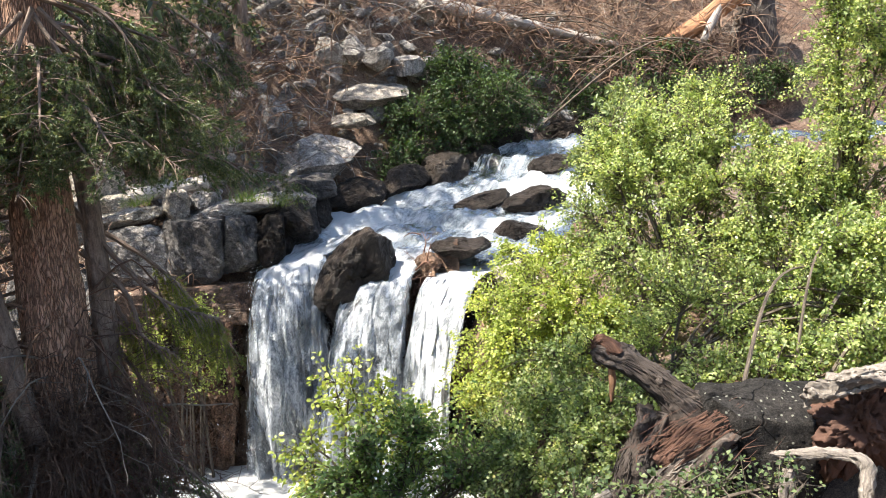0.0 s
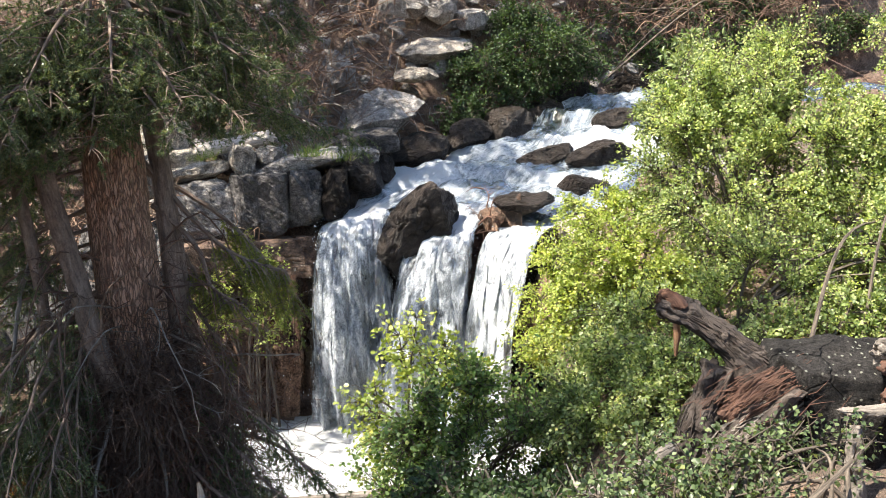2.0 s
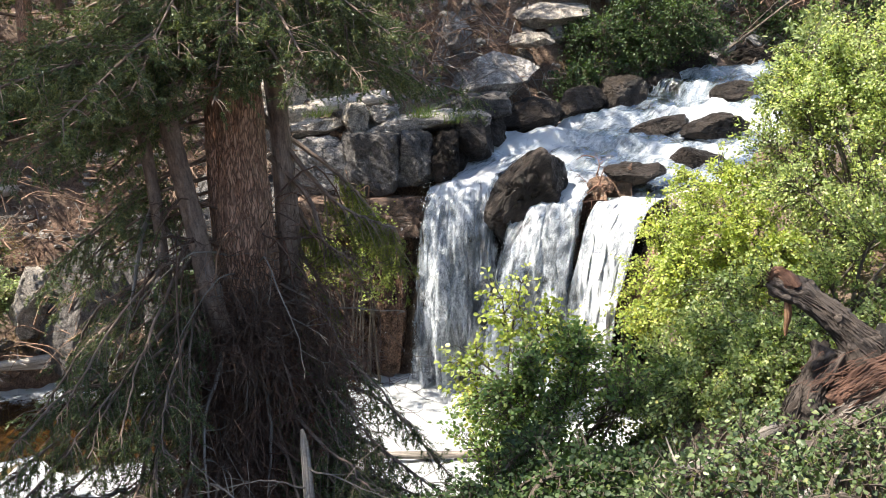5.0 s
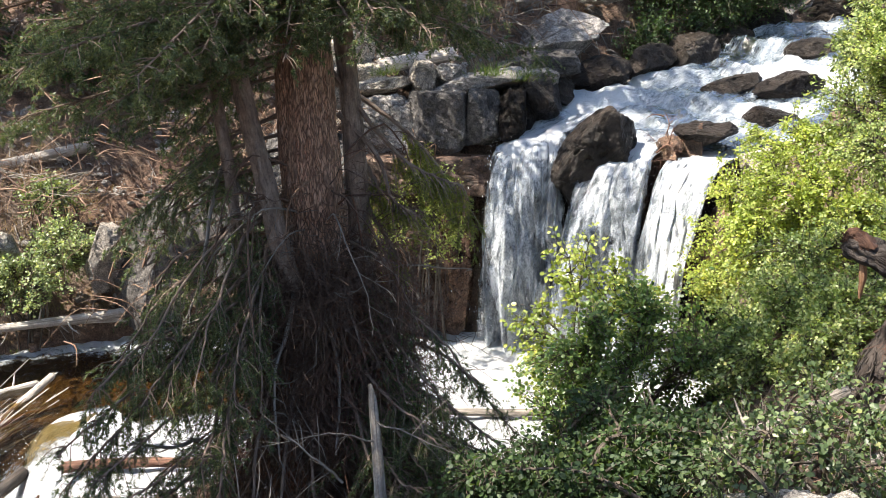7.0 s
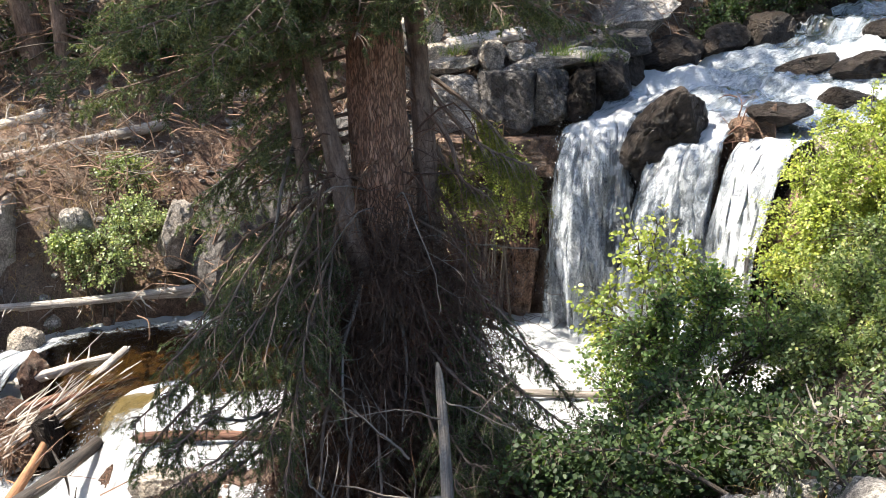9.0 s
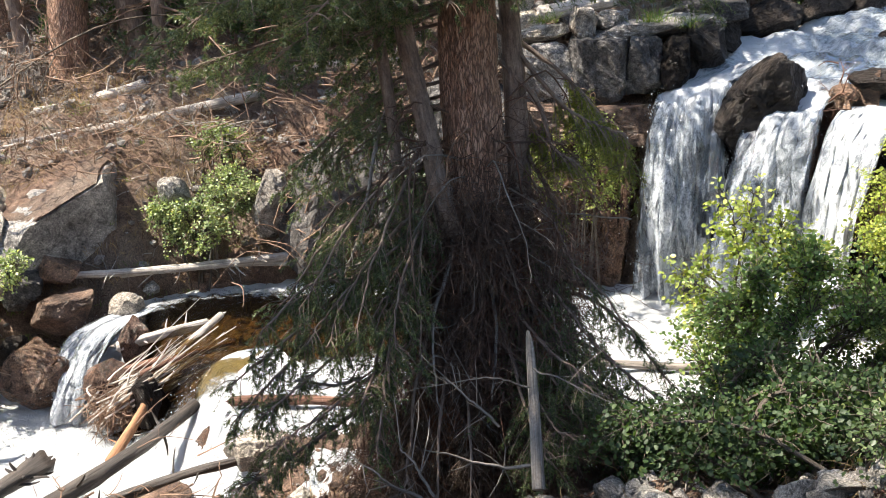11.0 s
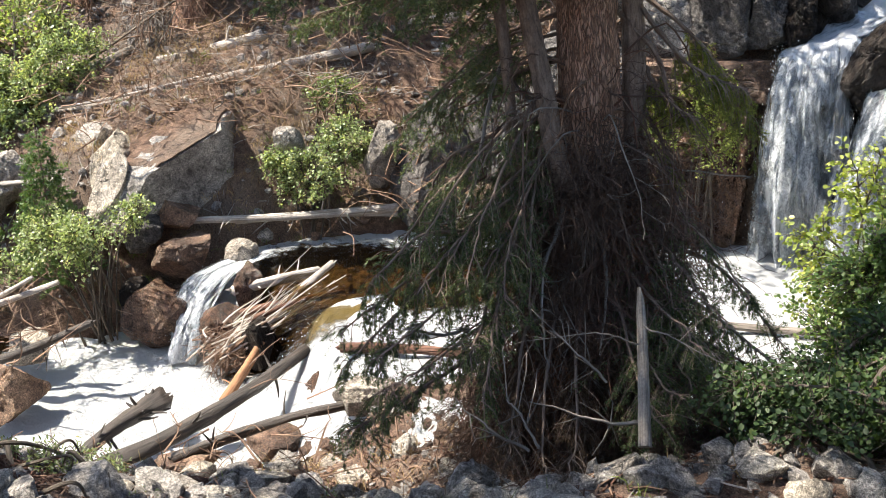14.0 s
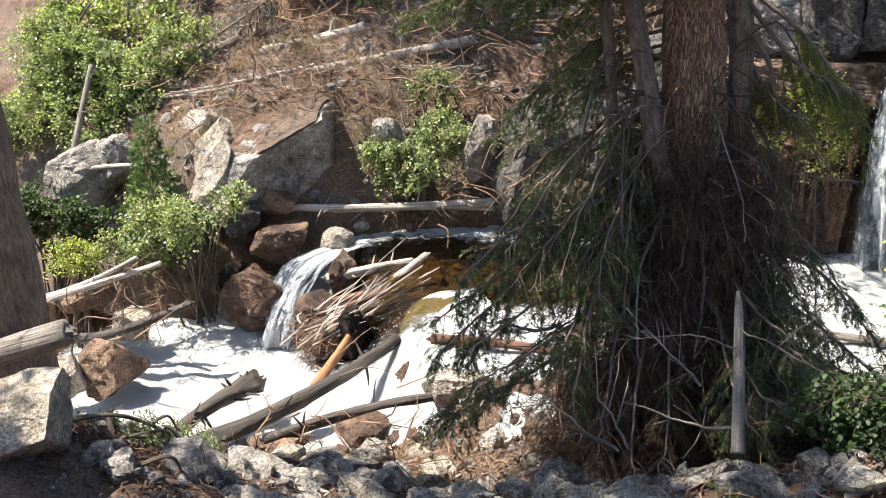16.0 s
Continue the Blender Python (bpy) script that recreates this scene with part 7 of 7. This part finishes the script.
for k in range(16):
    a = radians(r.uniform(100, 330) if k % 2 else r.uniform(0, 360))
    z = r.uniform(1.6, 3.3)
    live_branch(spruce, np.array([-3.3 + 0.25 * math.sin(a), 8.85 + 0.25 * math.cos(a), z]) - off, (math.sin(a), math.cos(a), 0), r.uniform(0.6, 1.2), (z - r.uniform(0.9, 1.5)) / 0.9, r, 0.016, 1.6, 1.0, BROWNNEEDLE if k % 3 else RUSTNEEDLE, 18, 0.34, "dead branch with brown needles")
for k in range(9):
    a = radians(r.uniform(228, 305))
    z = r.uniform(4.5, 5.7)
    live_branch(spruce, np.array([-3.55, 8.9, z]) - off, (math.sin(a), math.cos(a), 0), r.uniform(1.2, 1.9), r.uniform(0.45, 0.9), r, 0.022, 1.2, 1.0, NEEDLE, 26, 0.42)
# skirt of dead branches, most of them in twig colour darkened for shade
def snag(b, start, out, reach, drop, r, r0, kids):
    """A dead branch that arches out and hangs, with forked crooked twigs."""
    o = unit(np.array(out, float))
    k = np.array([-o[1], o[0], 0]) * r.normal() * 0.25 * reach
    p = [np.array(start), start + o * reach * 0.45 + [0, 0, r.uniform(-0.05, 0.18) * reach], start + o * reach * 0.8 + k - [0, 0, drop * 0.3], start + o * reach * r.uniform(0.75, 1.0) + k * 1.5 - [0, 0, drop * 0.7], start + o * reach * r.uniform(0.6, 1.1) + k * 1.2 - [0, 0, drop]]
    pts = curve(p, 14) + np.cumsum(r.normal(size=(14, 3)) * 0.011, 0)
    tube(b, pts, np.linspace(r0, r0 * 0.3, 14), 5, False)
    for _ in range(kids):
        i = r.integers(2, 14)
        e = unit(r.normal(size=3) * [0.8, 0.8, 0.5] + o * 0.4 - [0, 0, 0.35])
        l2 = r.uniform(0.12, 0.5)
        tp = curve([pts[i], pts[i] + e * l2 * 0.5 + r.normal(size=3) * 0.05, pts[i] + e * l2 + r.normal(size=3) * 0.06 - [0, 0, 0.1 * l2]], 5)
        tube(b, tp, np.linspace(r0 * 0.45, 0.002, 5), 3, False)
        for _j in range(3):
            q = tp[r.integers(1, 5)]
            g = unit(e + r.normal(size=3) * 0.9 - [0, 0, 0.2]) * l2 * r.uniform(0.2, 0.5)
            tube(b, np.array([q, q + g * 0.5 + r.normal(size=3) * 0.012, q + g]), [0.0035, 0.003, 0.0015], 3, False)


for k in range(120):
    db = Build()
    z = r.uniform(1.5, 4.8)
    a = r.uniform(0, 6.28)
    s = np.array([-3.36 + 0.27 * math.sin(a), 8.9 + 0.27 * math.cos(a), z])
    snag(db, s - off, (math.sin(a), math.cos(a), r.uniform(-0.4, 0.3)), r.uniform(0.35, 1.15), min(r.uniform(0.2, 1.9), z - 0.9), r, 0.0085 * r.uniform(0.5, 1.7), int(r.integers(6, 16)))
    part("dead_branch", db, (SHADETWIG, DEAD, SHADETWIG, GREYWOOD, SHADETWIG, REDWOOD)[k % 6], spruce)
for mat_k, label, count, seed in ((SHADETWIG, "tangle of thin dead brown twigs", 16000, 1), (REDWOOD, "tangle of rust-brown dead twigs", 4500, 2), (GREYWOOD, "thin grey dead twigs", 700, 3)):
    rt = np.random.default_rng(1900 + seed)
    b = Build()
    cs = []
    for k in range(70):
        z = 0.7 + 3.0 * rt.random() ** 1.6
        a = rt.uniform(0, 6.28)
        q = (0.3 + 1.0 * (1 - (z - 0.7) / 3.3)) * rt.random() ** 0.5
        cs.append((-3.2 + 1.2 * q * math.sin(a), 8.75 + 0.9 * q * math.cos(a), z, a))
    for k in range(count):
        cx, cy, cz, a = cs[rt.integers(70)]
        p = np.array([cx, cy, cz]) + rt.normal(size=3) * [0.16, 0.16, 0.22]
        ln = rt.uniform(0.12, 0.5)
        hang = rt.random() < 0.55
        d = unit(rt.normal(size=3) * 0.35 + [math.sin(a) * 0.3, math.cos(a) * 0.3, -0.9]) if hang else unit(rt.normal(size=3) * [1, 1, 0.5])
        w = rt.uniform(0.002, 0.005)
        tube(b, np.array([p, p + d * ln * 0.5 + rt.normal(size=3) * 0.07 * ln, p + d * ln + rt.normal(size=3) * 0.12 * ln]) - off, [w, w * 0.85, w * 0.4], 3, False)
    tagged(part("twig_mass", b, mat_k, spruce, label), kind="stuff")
# crown above
wb, tw = Build(), []
for k in range(90):
    z = 7.6 + 9.0 * (k / 90) ** 0.9
    a = k * 2.4
    bough(wb, tw, np.array([-3.5, 9.0, z]) - off, (math.sin(a), math.cos(a), 0.1), 2.5 * (1 - (z - 7.6) / 11.5) * (1 - 0.45 * math.cos(a) - 0.3 * math.sin(a)) + 0.3, 0.3, r, 0.035, 0.26, 0.6, 0.42, 0.6)
tagged(part("branch_mass", wb, BARK2, spruce), kind="stuff")
tw = np.array(tw)
nb = Build()
add_needles(nb, tw[:, 0], tw[:, 1], 5, 0.1, 0.026, 905)
tagged(part("needles", nb, NEEDLE, spruce), kind="stuff")
# pale sapling in the darker grey wood, which puts shade into its colour
sapling = thing("dead_sapling", "dead sapling stem before the spruce, coloured grey for shade", "dead tree")
b = Build()
trunk(b, [(-2.16, 6.71, 2.04), (-2.28, 7.03, 2.46), (-2.41, 7.36, 2.88), (-2.46, 7.46, 3.03)], [0.052, 0.045, 0.036, 0.014], 16, 0.08, 61, 40)
part("stem", b, GREYWOOD, sapling)
rs = np.random.default_rng(62)
for way, r0 in (([(-2.24, 6.83, 2.18), (-2.55, 6.60, 2.27), (-2.95, 6.40, 2.41)], 0.016), ([(-2.40, 7.27, 2.81), (-2.14, 7.20, 2.74), (-1.75, 7.23, 2.59)], 0.009), ([(-2.34, 7.12, 2.70), (-2.63, 6.97, 2.82), (-3.20, 6.72, 2.77)], 0.008)):
    b = Build()
    pts = curve(way, 18) + np.cumsum(rs.normal(size=(18, 3)) * 0.006, 0)
    tube(b, pts, np.linspace(r0, r0 * 0.3, 18), 6)
    shoots = []
    for _ in range(7):
        k = rs.integers(4, 17)
        e = unit(pts[k] - pts[k - 2] + rs.normal(size=3) * 0.05) + rs.normal(size=3) * 0.5
        twig = Build()
        tube(twig, np.array([pts[k], pts[k] + e * 0.1, pts[k] + e * 0.2 + rs.normal(size=3) * 0.03]), [r0 * 0.4, r0 * 0.3, r0 * 0.12], 4, False)
        shoots.append(twig)
    limb_ob = part("branch", b, GREYWOOD, sapling)
    for twig in shoots:
        part("twig", twig, GREYWOOD, limb_ob)
for way in ([(-2.55, 6.92, 2.42), (-2.73, 6.74, 2.66), (-2.98, 6.64, 2.90)], [(-2.88, 6.14, 2.13), (-3.10, 6.04, 2.33), (-3.37, 6.04, 2.56)], [(-2.81, 6.19, 2.16), (-3.00, 6.22, 2.34), (-3.13, 6.22, 2.46)]):
    b = Build()
    pts = curve(way, 18) + np.cumsum(rs.normal(size=(18, 3)) * 0.006, 0)
    tube(b, pts, np.linspace(0.013, 0.005, 18), 6)
    shoots = []
    for _ in range(6):
        k = rs.integers(4, 17)
        e = rs.normal(size=3) * 0.12 + (pts[k] - pts[k - 3])
        twig = Build()
        tube(twig, np.array([pts[k], pts[k] + e, pts[k] + e * 1.6 + rs.normal(size=3) * 0.03]), [0.005, 0.004, 0.002], 4, False)
        shoots.append(twig)
    limb_ob = part("fallen_branch", b, GREYWOOD)
    for twig in shoots:
        part("twig", twig, GREYWOOD, limb_ob)
    tagged(limb_ob, "bare grey branch leaning in the dead brush", "branch", "fallen branches")


def conifer(name, label, base, height, r0, seed, lean=(0, 0), live=0.35, density=0.5, dead=14, needles=9, group="background trees", spread=2.4, wide=0.004, nlen=0.045):
    """A conifer with a bare lower trunk."""
    r = np.random.default_rng(seed)
    ob = thing(name, label, "tree", group, "", base)
    b = Build()
    top = np.array([lean[0], lean[1], height])
    trunk(b, np.array([(0, 0, -0.4), top * 0.33 + r.normal(size=3) * [0.06, 0.06, 0], top]), [r0 * 1.35, r0 * 0.9, r0 * 0.12], 16, 0.07, seed, 50)
    part("trunk", b, BARK if seed % 2 else BARK2, ob)
    wb, tw = Build(), []
    n = int(height * 2.8)
    for k in range(n):
        f = live + (1 - live) * k / n
        a = k * 2.4 + r.uniform(-0.3, 0.3)
        bough(wb, tw, top * f, (math.sin(a), math.cos(a), 0.05), spread * (1.15 - f) * r.uniform(0.7, 1.2) + 0.2, 0.3, r, 0.03, density, 0.6, 0.42, 0.55)
    for k in range(dead):
        f = r.uniform(0.03, live + 0.1)
        a = r.uniform(0, 6.28)
        dead_branch(wb, top * f, (math.sin(a), math.cos(a), -0.1), r.uniform(0.5, 1.6), r, 0.014, 0.4, 6)
    tagged(part("branch_mass", wb, DEAD, ob), kind="stuff")
    tw = np.array(tw)
    nb = Build()
    add_needles(nb, tw[:, 0], tw[:, 1], needles, nlen, wide, seed + 1)
    tagged(part("needles", nb, NEEDLE, ob), kind="stuff")
    return ob


def stand(x, y):
    return (x, y, gz(x, y))


# the tree on the left of the near bank; its even seed picks darker bark, in place of shade
conifer("spruce_tree", "spruce on the near bank, darker bark standing for shade", (-8.95, 5.3, 0.9), 18, 0.36, 932, (-0.9, 0.3), 0.5, 0.6, 10, 5, "", 2.8, 0.028, 0.1)
# unseen trees added beside and behind the viewpoint, to shade the near bank
for k, (x, y, h) in enumerate([(-7.9, 2.9, 17), (-7.0, -1.6, 17), (-3.6, -3.2, 18), (2.5, -4.5, 17), (7.5, -2.0, 16), (-17.0, -3.0, 16), (-1.0, -9.0, 17), (9.0, 4.0, 16)]):
    bx, by, bz = stand(x, y)
    conifer("spruce_tree", "unseen conifer added on the near bank for shade", (bx, by, bz), h, 0.26, 970 + k, (0, 0), 0.4, 0.28 if k else 1.1, 6, 5, "near trees", 4.4 if k else 5.2, 0.042, 0.15)
# two trees added out of sight behind the spruce, to shade falls and slope
conifer("spruce_tree", "tall hidden conifer behind the spruce, added to shade the falls", (-6.35, 16.5, gz(-6.35, 16.5)), 17, 0.16, 929, (0.0, 0), 0.4, 0.7, 4, 5, "background trees", 4.6, 0.03, 0.11)
conifer("spruce_tree", "tall hidden conifer above the cliff, added to shade the slope", stand(-7.2, 18.9), 15, 0.2, 928, (0.1, 0), 0.34, 0.4, 14, 5, "background trees", 4.6, 0.03, 0.11)
# forest on the far slope
for k, (x, y, h, r0, lean) in enumerate([
        (-3.83, 21.06, 13, 0.13, (0.1, 0.1)), (-14.7, 16.6, 11, 0.3, (0.3, 0.2)), (-15.5, 16.4, 10, 0.13, (-0.5, 0)), (-15.2, 17.6, 12, 0.2, (0.4, 0)), (-13.9, 17.9, 11, 0.22, (-1.8, 0)),
        (-17.4, 18.0, 11, 0.22, (0, 0)), (-19.4, 17.6, 11, 0.24, (0, 0)), (-21.4, 16.6, 10, 0.22, (0, 0)), (-10.2, 20.5, 13, 0.22, (0, 0)), (-8.0, 22.0, 16, 0.2, (0, 0)),
        (-6.2, 23.5, 16, 0.22, (0, 0)), (-2.4, 25.4, 15, 0.24, (0, 0)), (1.4, 26.6, 15, 0.22, (0, 0)), (4.6, 27.4, 15, 0.24, (0, 0)), (8.6, 28.5, 12, 0.24, (0, 0)), (11.5, 28.0, 12, 0.24, (0, 0)),
        (-5.0, 26.5, 12, 0.22, (0, 0)), (-9.0, 25.0, 12, 0.22, (0, 0)), (-13.0, 23.0, 12, 0.22, (0, 0)), (-17.0, 21.5, 12, 0.22, (0, 0)), (-21.5, 20.5, 12, 0.22, (0, 0)), (-25.0, 18.0, 12, 0.22, (0, 0)),
        (-16.4, 18.6, 11, 0.16, (0.2, 0)), (-14.3, 19.0, 11, 0.18, (0, 0)), (-12.4, 19.2, 12, 0.16, (0.1, 0)), (-11.2, 18.6, 11, 0.15, (0, 0)), (-13.2, 17.7, 9, 0.12, (-0.3, 0)), (-17.8, 16.8, 9, 0.14, (0, 0))]):
    bx, by, bz = stand(x, y)
    conifer("spruce_tree", "conifer trunk at the edge of the far forest" if k % 2 else "slender conifer on the wooded far slope", (bx, by, bz), h, r0, 940 + k, lean, 0.06 if k > 10 else (0.16 if k > 4 else 0.4), 0.6 if k in (9, 10, 11, 12, 13) else 0.35, 20, 7, "background trees", 4.6 if k in (8, 9, 10) else 3.2, 0.018, 0.085)
# fir sapling
r = np.random.default_rng(990)
fir = thing("fir_sapling", "small young fir growing on the bank", "tree", "", "", (-13.93, 11.62, gz(-13.93, 11.62)))
fir.scale = (1.2, 1.2, 1.22)
b, tw = Build(), []
tube(b, np.array([[0, 0, 0], [0.01, 0, 1.2], [0, 0, 2.4]]), [0.03, 0.02, 0.005], 8)
for k in range(54):
    f = 0.08 + 0.9 * k / 54
    a = k * 2.4
    bough(b, tw, np.array([0, 0, 2.36 * f]), (math.sin(a), math.cos(a), 0.1), 0.62 * (1.05 - f), 0.15, r, 0.009, 2.4, 0.1, 0.3)
part("trunk", b, BARK2, fir)
tw = np.array(tw)
nb = Build()
add_needles(nb, tw[:, 0], tw[:, 1], 30, 0.042, 0.0065, 991)
part("needles", nb, leaf("fir_needle", (0.06, 0.11, 0.04), (0.1, 0.165, 0.06), (0.16, 0.23, 0.09), 0.3), fir, "fresh green needles")

# ---- stumps ----
def knotty(b, pts, radii, seed, sides=20, n=36, rough=0.22, jag=0):
    """A gnarled root: a tube whose skin is pushed about by coarse and fine noise, with an optional splintered end."""
    r = np.random.default_rng(seed)
    P = curve(pts, n)
    R = np.interp(np.linspace(0, 1, n), np.linspace(0, 1, len(radii)), radii)
    t = Build()
    tube(t, P, R, sides, True, rough * 0.5, seed, rough * 0.5)
    axis = unit(P[-1] - P[0])
    for v, f, uv in zip(t.v, t.f, t.uv):
        q = v - np.outer(v @ axis, axis) * 0.65
        m = float(R.mean())
        d = np.stack([fbm(q / m * 0.9 + 17.0 * k + seed, 3) for k in range(3)], -1) * rough * m * 0.8
        d += np.stack([fbm(q / m * 3.3 + 9.0 * k + seed, 3, 0.6) for k in range(3)], -1) * rough * m * 0.4
        b.add(v + d, f - f.min(), uv)
    sp = Build()
    for _ in range(jag):
        w = unit(r.normal(size=3)) * R[0] * r.uniform(0.2, 0.9)
        e = P[0] + w - axis * R[0] * r.uniform(0.3, 1.5) + w * 0.3
        tube(sp, np.array([P[1] + w, P[0] + w, e]), [R[0] * 0.3, R[0] * 0.22, R[0] * 0.03], 5, False)
    if jag:
        tagged(part("splinter_mass", sp, SPLINTER, stump, "red-brown splinters"), kind="stuff")


sx0, sy0 = 2.6, 9.0
so = np.array([sx0, sy0, gz(sx0, sy0)])
stump = thing("uprooted_stump", "uprooted weathered stump with torn roots and red rotten heartwood", "stump", "", "", tuple(so))
STUMPBARK = stone("stump_bark", (0.018, 0.017, 0.016), (0.036, 0.034, 0.032), (0.065, 0.06, 0.056), rough=0.95, lichen=(0.3, 0.31, 0.27), lichen_amount=0.72, shine=0.2, spots=True)
b = Build()
knotty(b, np.array([(1.40, 9.42, 3.92), (1.56, 9.36, 3.84), (1.80, 9.28, 3.68), (2.02, 9.2, 3.5), (2.25, 9.12, 3.25), (2.45, 9.05, 2.85)]) - so, [0.06, 0.085, 0.1, 0.13, 0.24, 0.36], 5, 40, 90, 0.42, 14)
part("root", b, STUMPWOOD, stump, "thick broken root sticking out")
b = Build()
knotty(b, np.array([(1.38, 9.42, 3.9), (1.44, 9.4, 3.97), (1.6, 9.35, 3.86)]) - so, [0.045, 0.075, 0.08], 6, 20, 20, 0.4, 22)
part("root", b, SPLINTER, stump, "splintered reddish root end")
b = Build()
knotty(b, np.array([(1.62, 8.95, 2.5), (1.72, 9.0, 2.95), (1.9, 9.12, 3.35)]) - so, [0.24, 0.19, 0.12], 7, 36, 50, 0.45)
part("root", b, STUMPWOOD, stump)
b = Build()
knotty(b, np.array([(1.7, 8.6, 2.62), (1.95, 8.66, 2.85), (2.3, 8.75, 3.05), (2.65, 8.85, 3.2)]) - so, [0.12, 0.17, 0.19, 0.12], 8, 40, 70, 0.45)
part("root", b, STUMPWOOD, stump, "split weathered root")
b = Build()
knotty(b, np.array([(1.85, 8.75, 2.95), (2.2, 8.85, 3.18), (2.55, 8.92, 3.38)]) - so, [0.1, 0.16, 0.15], 18, 28, 40, 0.35)
part("root", b, SPLINTER, stump, "red rotten wood")
body = part("trunk_base", rock_build(77, (0.62, 0.36, 0.62), 6, 5, 0.95, 0.06, boxy=0.45), STUMPBARK, stump, "dark lichen-spotted stump side")
body.location = Vector((2.88, 8.95, 2.95)) - Vector(so)
b = Build()
knotty(b, np.array([(3.02, 8.6, 3.58), (3.2, 8.55, 3.7), (3.5, 8.52, 3.78), (4.2, 8.5, 3.85)]) - so, [0.05, 0.09, 0.11, 0.12], 9, 40, 80, 0.6)
part("root", b, GREYWOOD, stump, "silver weathered root")
heart = part("heartwood", rock_build(79, (0.55, 0.3, 0.45), 6, 14, 0.72, 0.3), SPLINTER, stump, "orange-red rotten heartwood")
heart.location = Vector((3.6, 8.78, 3.3)) - Vector(so)
r = np.random.default_rng(81)
b = Build()
for k in range(300):
    p = np.array([2.2, 8.76, 3.14]) + r.normal(size=3) * [0.26, 0.12, 0.08]
    e = p + unit([0.85, 0.25, 0.42] + r.normal(size=3) * 0.16) * r.uniform(0.08, 0.4)
    tube(b, np.array([p, (p + e) / 2 + r.normal(size=3) * 0.02, e]), [0.0045, 0.004, 0.001], 4, False)
b.v = [q - so for q in b.v]
tagged(part("splinter_mass", b, SPLINTER, stump, "red-brown splinters"), kind="stuff")
b = Build()
knotty(b, np.array([(1.5, 9.32, 3.8), (1.52, 9.3, 3.62), (1.5, 9.28, 3.42)]) - so, [0.025, 0.035, 0.01], 10, 8, 10)
part("bark_strip", b, ORANGE, stump, "hanging tan strip of bark")
ant = thing("bent_root", "bleached bent root like an antler on the bank", "root", "", "", (2.9, 8.1, 2.5))
ao = np.array([2.9, 8.1, 2.5])
b = Build()
knotty(b, np.array([(2.66, 8.28, 3.22), (2.9, 8.2, 3.24), (3.15, 8.08, 3.27), (3.32, 7.96, 3.22), (3.28, 7.85, 2.95), (3.25, 7.8, 2.6)]) - ao, [0.022, 0.045, 0.036, 0.055, 0.045, 0.07], 12, 18, 60, 0.4)
part("root", b, GREYWOOD, ant)
b = Build()
knotty(b, np.array([(2.74, 8.1, 3.15), (2.72, 8.05, 2.9), (2.74, 8.0, 2.5)]) - ao, [0.04, 0.058, 0.075], 13, 18, 40, 0.45)
part("root", b, GREYWOOD, ant)
# loose fibres and bark ridges that run along the stump's roots
for way, rad, m, n, seed in (
        ([(1.42, 9.42, 3.9), (1.8, 9.28, 3.68), (2.02, 9.2, 3.5), (2.25, 9.12, 3.25), (2.45, 9.05, 2.9)], (0.07, 0.1, 0.13, 0.22, 0.34), STUMPWOOD, 260, 82),
        ([(1.64, 8.95, 2.55), (1.72, 9.0, 2.95), (1.9, 9.12, 3.3)], (0.24, 0.19, 0.13), STUMPWOOD, 140, 83),
        ([(1.7, 8.6, 2.65), (1.95, 8.66, 2.85), (2.3, 8.75, 3.05), (2.65, 8.85, 3.2)], (0.13, 0.17, 0.19, 0.13), GREYWOOD, 160, 84),
        ([(1.9, 8.7, 3.0), (2.2, 8.78, 3.2), (2.6, 8.86, 3.42)], (0.12, 0.17, 0.16), SPLINTER, 200, 85)):
    rf = np.random.default_rng(seed)
    P = curve(np.array(way) - so, 60)
    R = np.interp(np.linspace(0, 1, 60), np.linspace(0, 1, len(rad)), rad)
    ax = unit(P[-1] - P[0])
    u = unit(np.cross(ax, [0.2, 0.1, 1.0]))
    w = np.cross(ax, u)
    b = Build()
    for _ in range(n):
        k0 = rf.integers(0, 46)
        k1 = min(59, k0 + rf.integers(6, 26))
        a0 = rf.uniform(0, 6.28)
        idx = np.linspace(k0, k1, 7).astype(int)
        th = a0 + np.cumsum(rf.normal(size=7) * 0.06)
        q = P[idx] + (np.cos(th)[:, None] * u + np.sin(th)[:, None] * w) * (R[idx] * rf.uniform(0.98, 1.1))[:, None]
        t0 = rf.uniform(0.003, 0.011)
        tube(b, q, np.linspace(t0, t0 * 0.3, 7), 4, False)
    tagged(part("fibre_mass", b, m, stump, "torn weathered fibres"), kind="stuff")
# broken trunk and stumps on the far slope
log("broken_trunk", "snapped trunk with bright orange split wood", (5.2, 24.3, 7.3), (7.0, 24.4, 8.5), 0.17, 0.24, 63, ORANGE, "log", stubs=3)
log("broken_trunk", "grey snapped trunk leaning on the split one", (6.1, 24.1, 7.4), (6.8, 24.5, 8.7), 0.08, 0.14, 64, SILVER, "log", stubs=2)
sfar = thing("root_plate", "upturned root plate of a fallen tree", "stump")
b = Build()
knotty(b, [(7.3, 24.9, 6.0), (7.5, 24.9, 7.6), (7.6, 25.0, 9.0)], [0.55, 0.4, 0.3], 14, 24, 30, 0.25)
part("trunk_base", b, STUMPWOOD, sfar)
brush("dead_brush", "bare branches over the root plate", 40, (7.3, 24.6, 8.0), (0.8, 0.4, 0.4), 0.9, 614, GREYWOOD)
brush("dead_brush", "grey hanging roots of a stump at the forest edge", 80, (-14.9, 15.6, 4.0), (0.2, 0.2, 0.25), 0.6, 615, GREYWOOD, droop=0.9, up=(0, 0, -0.5))
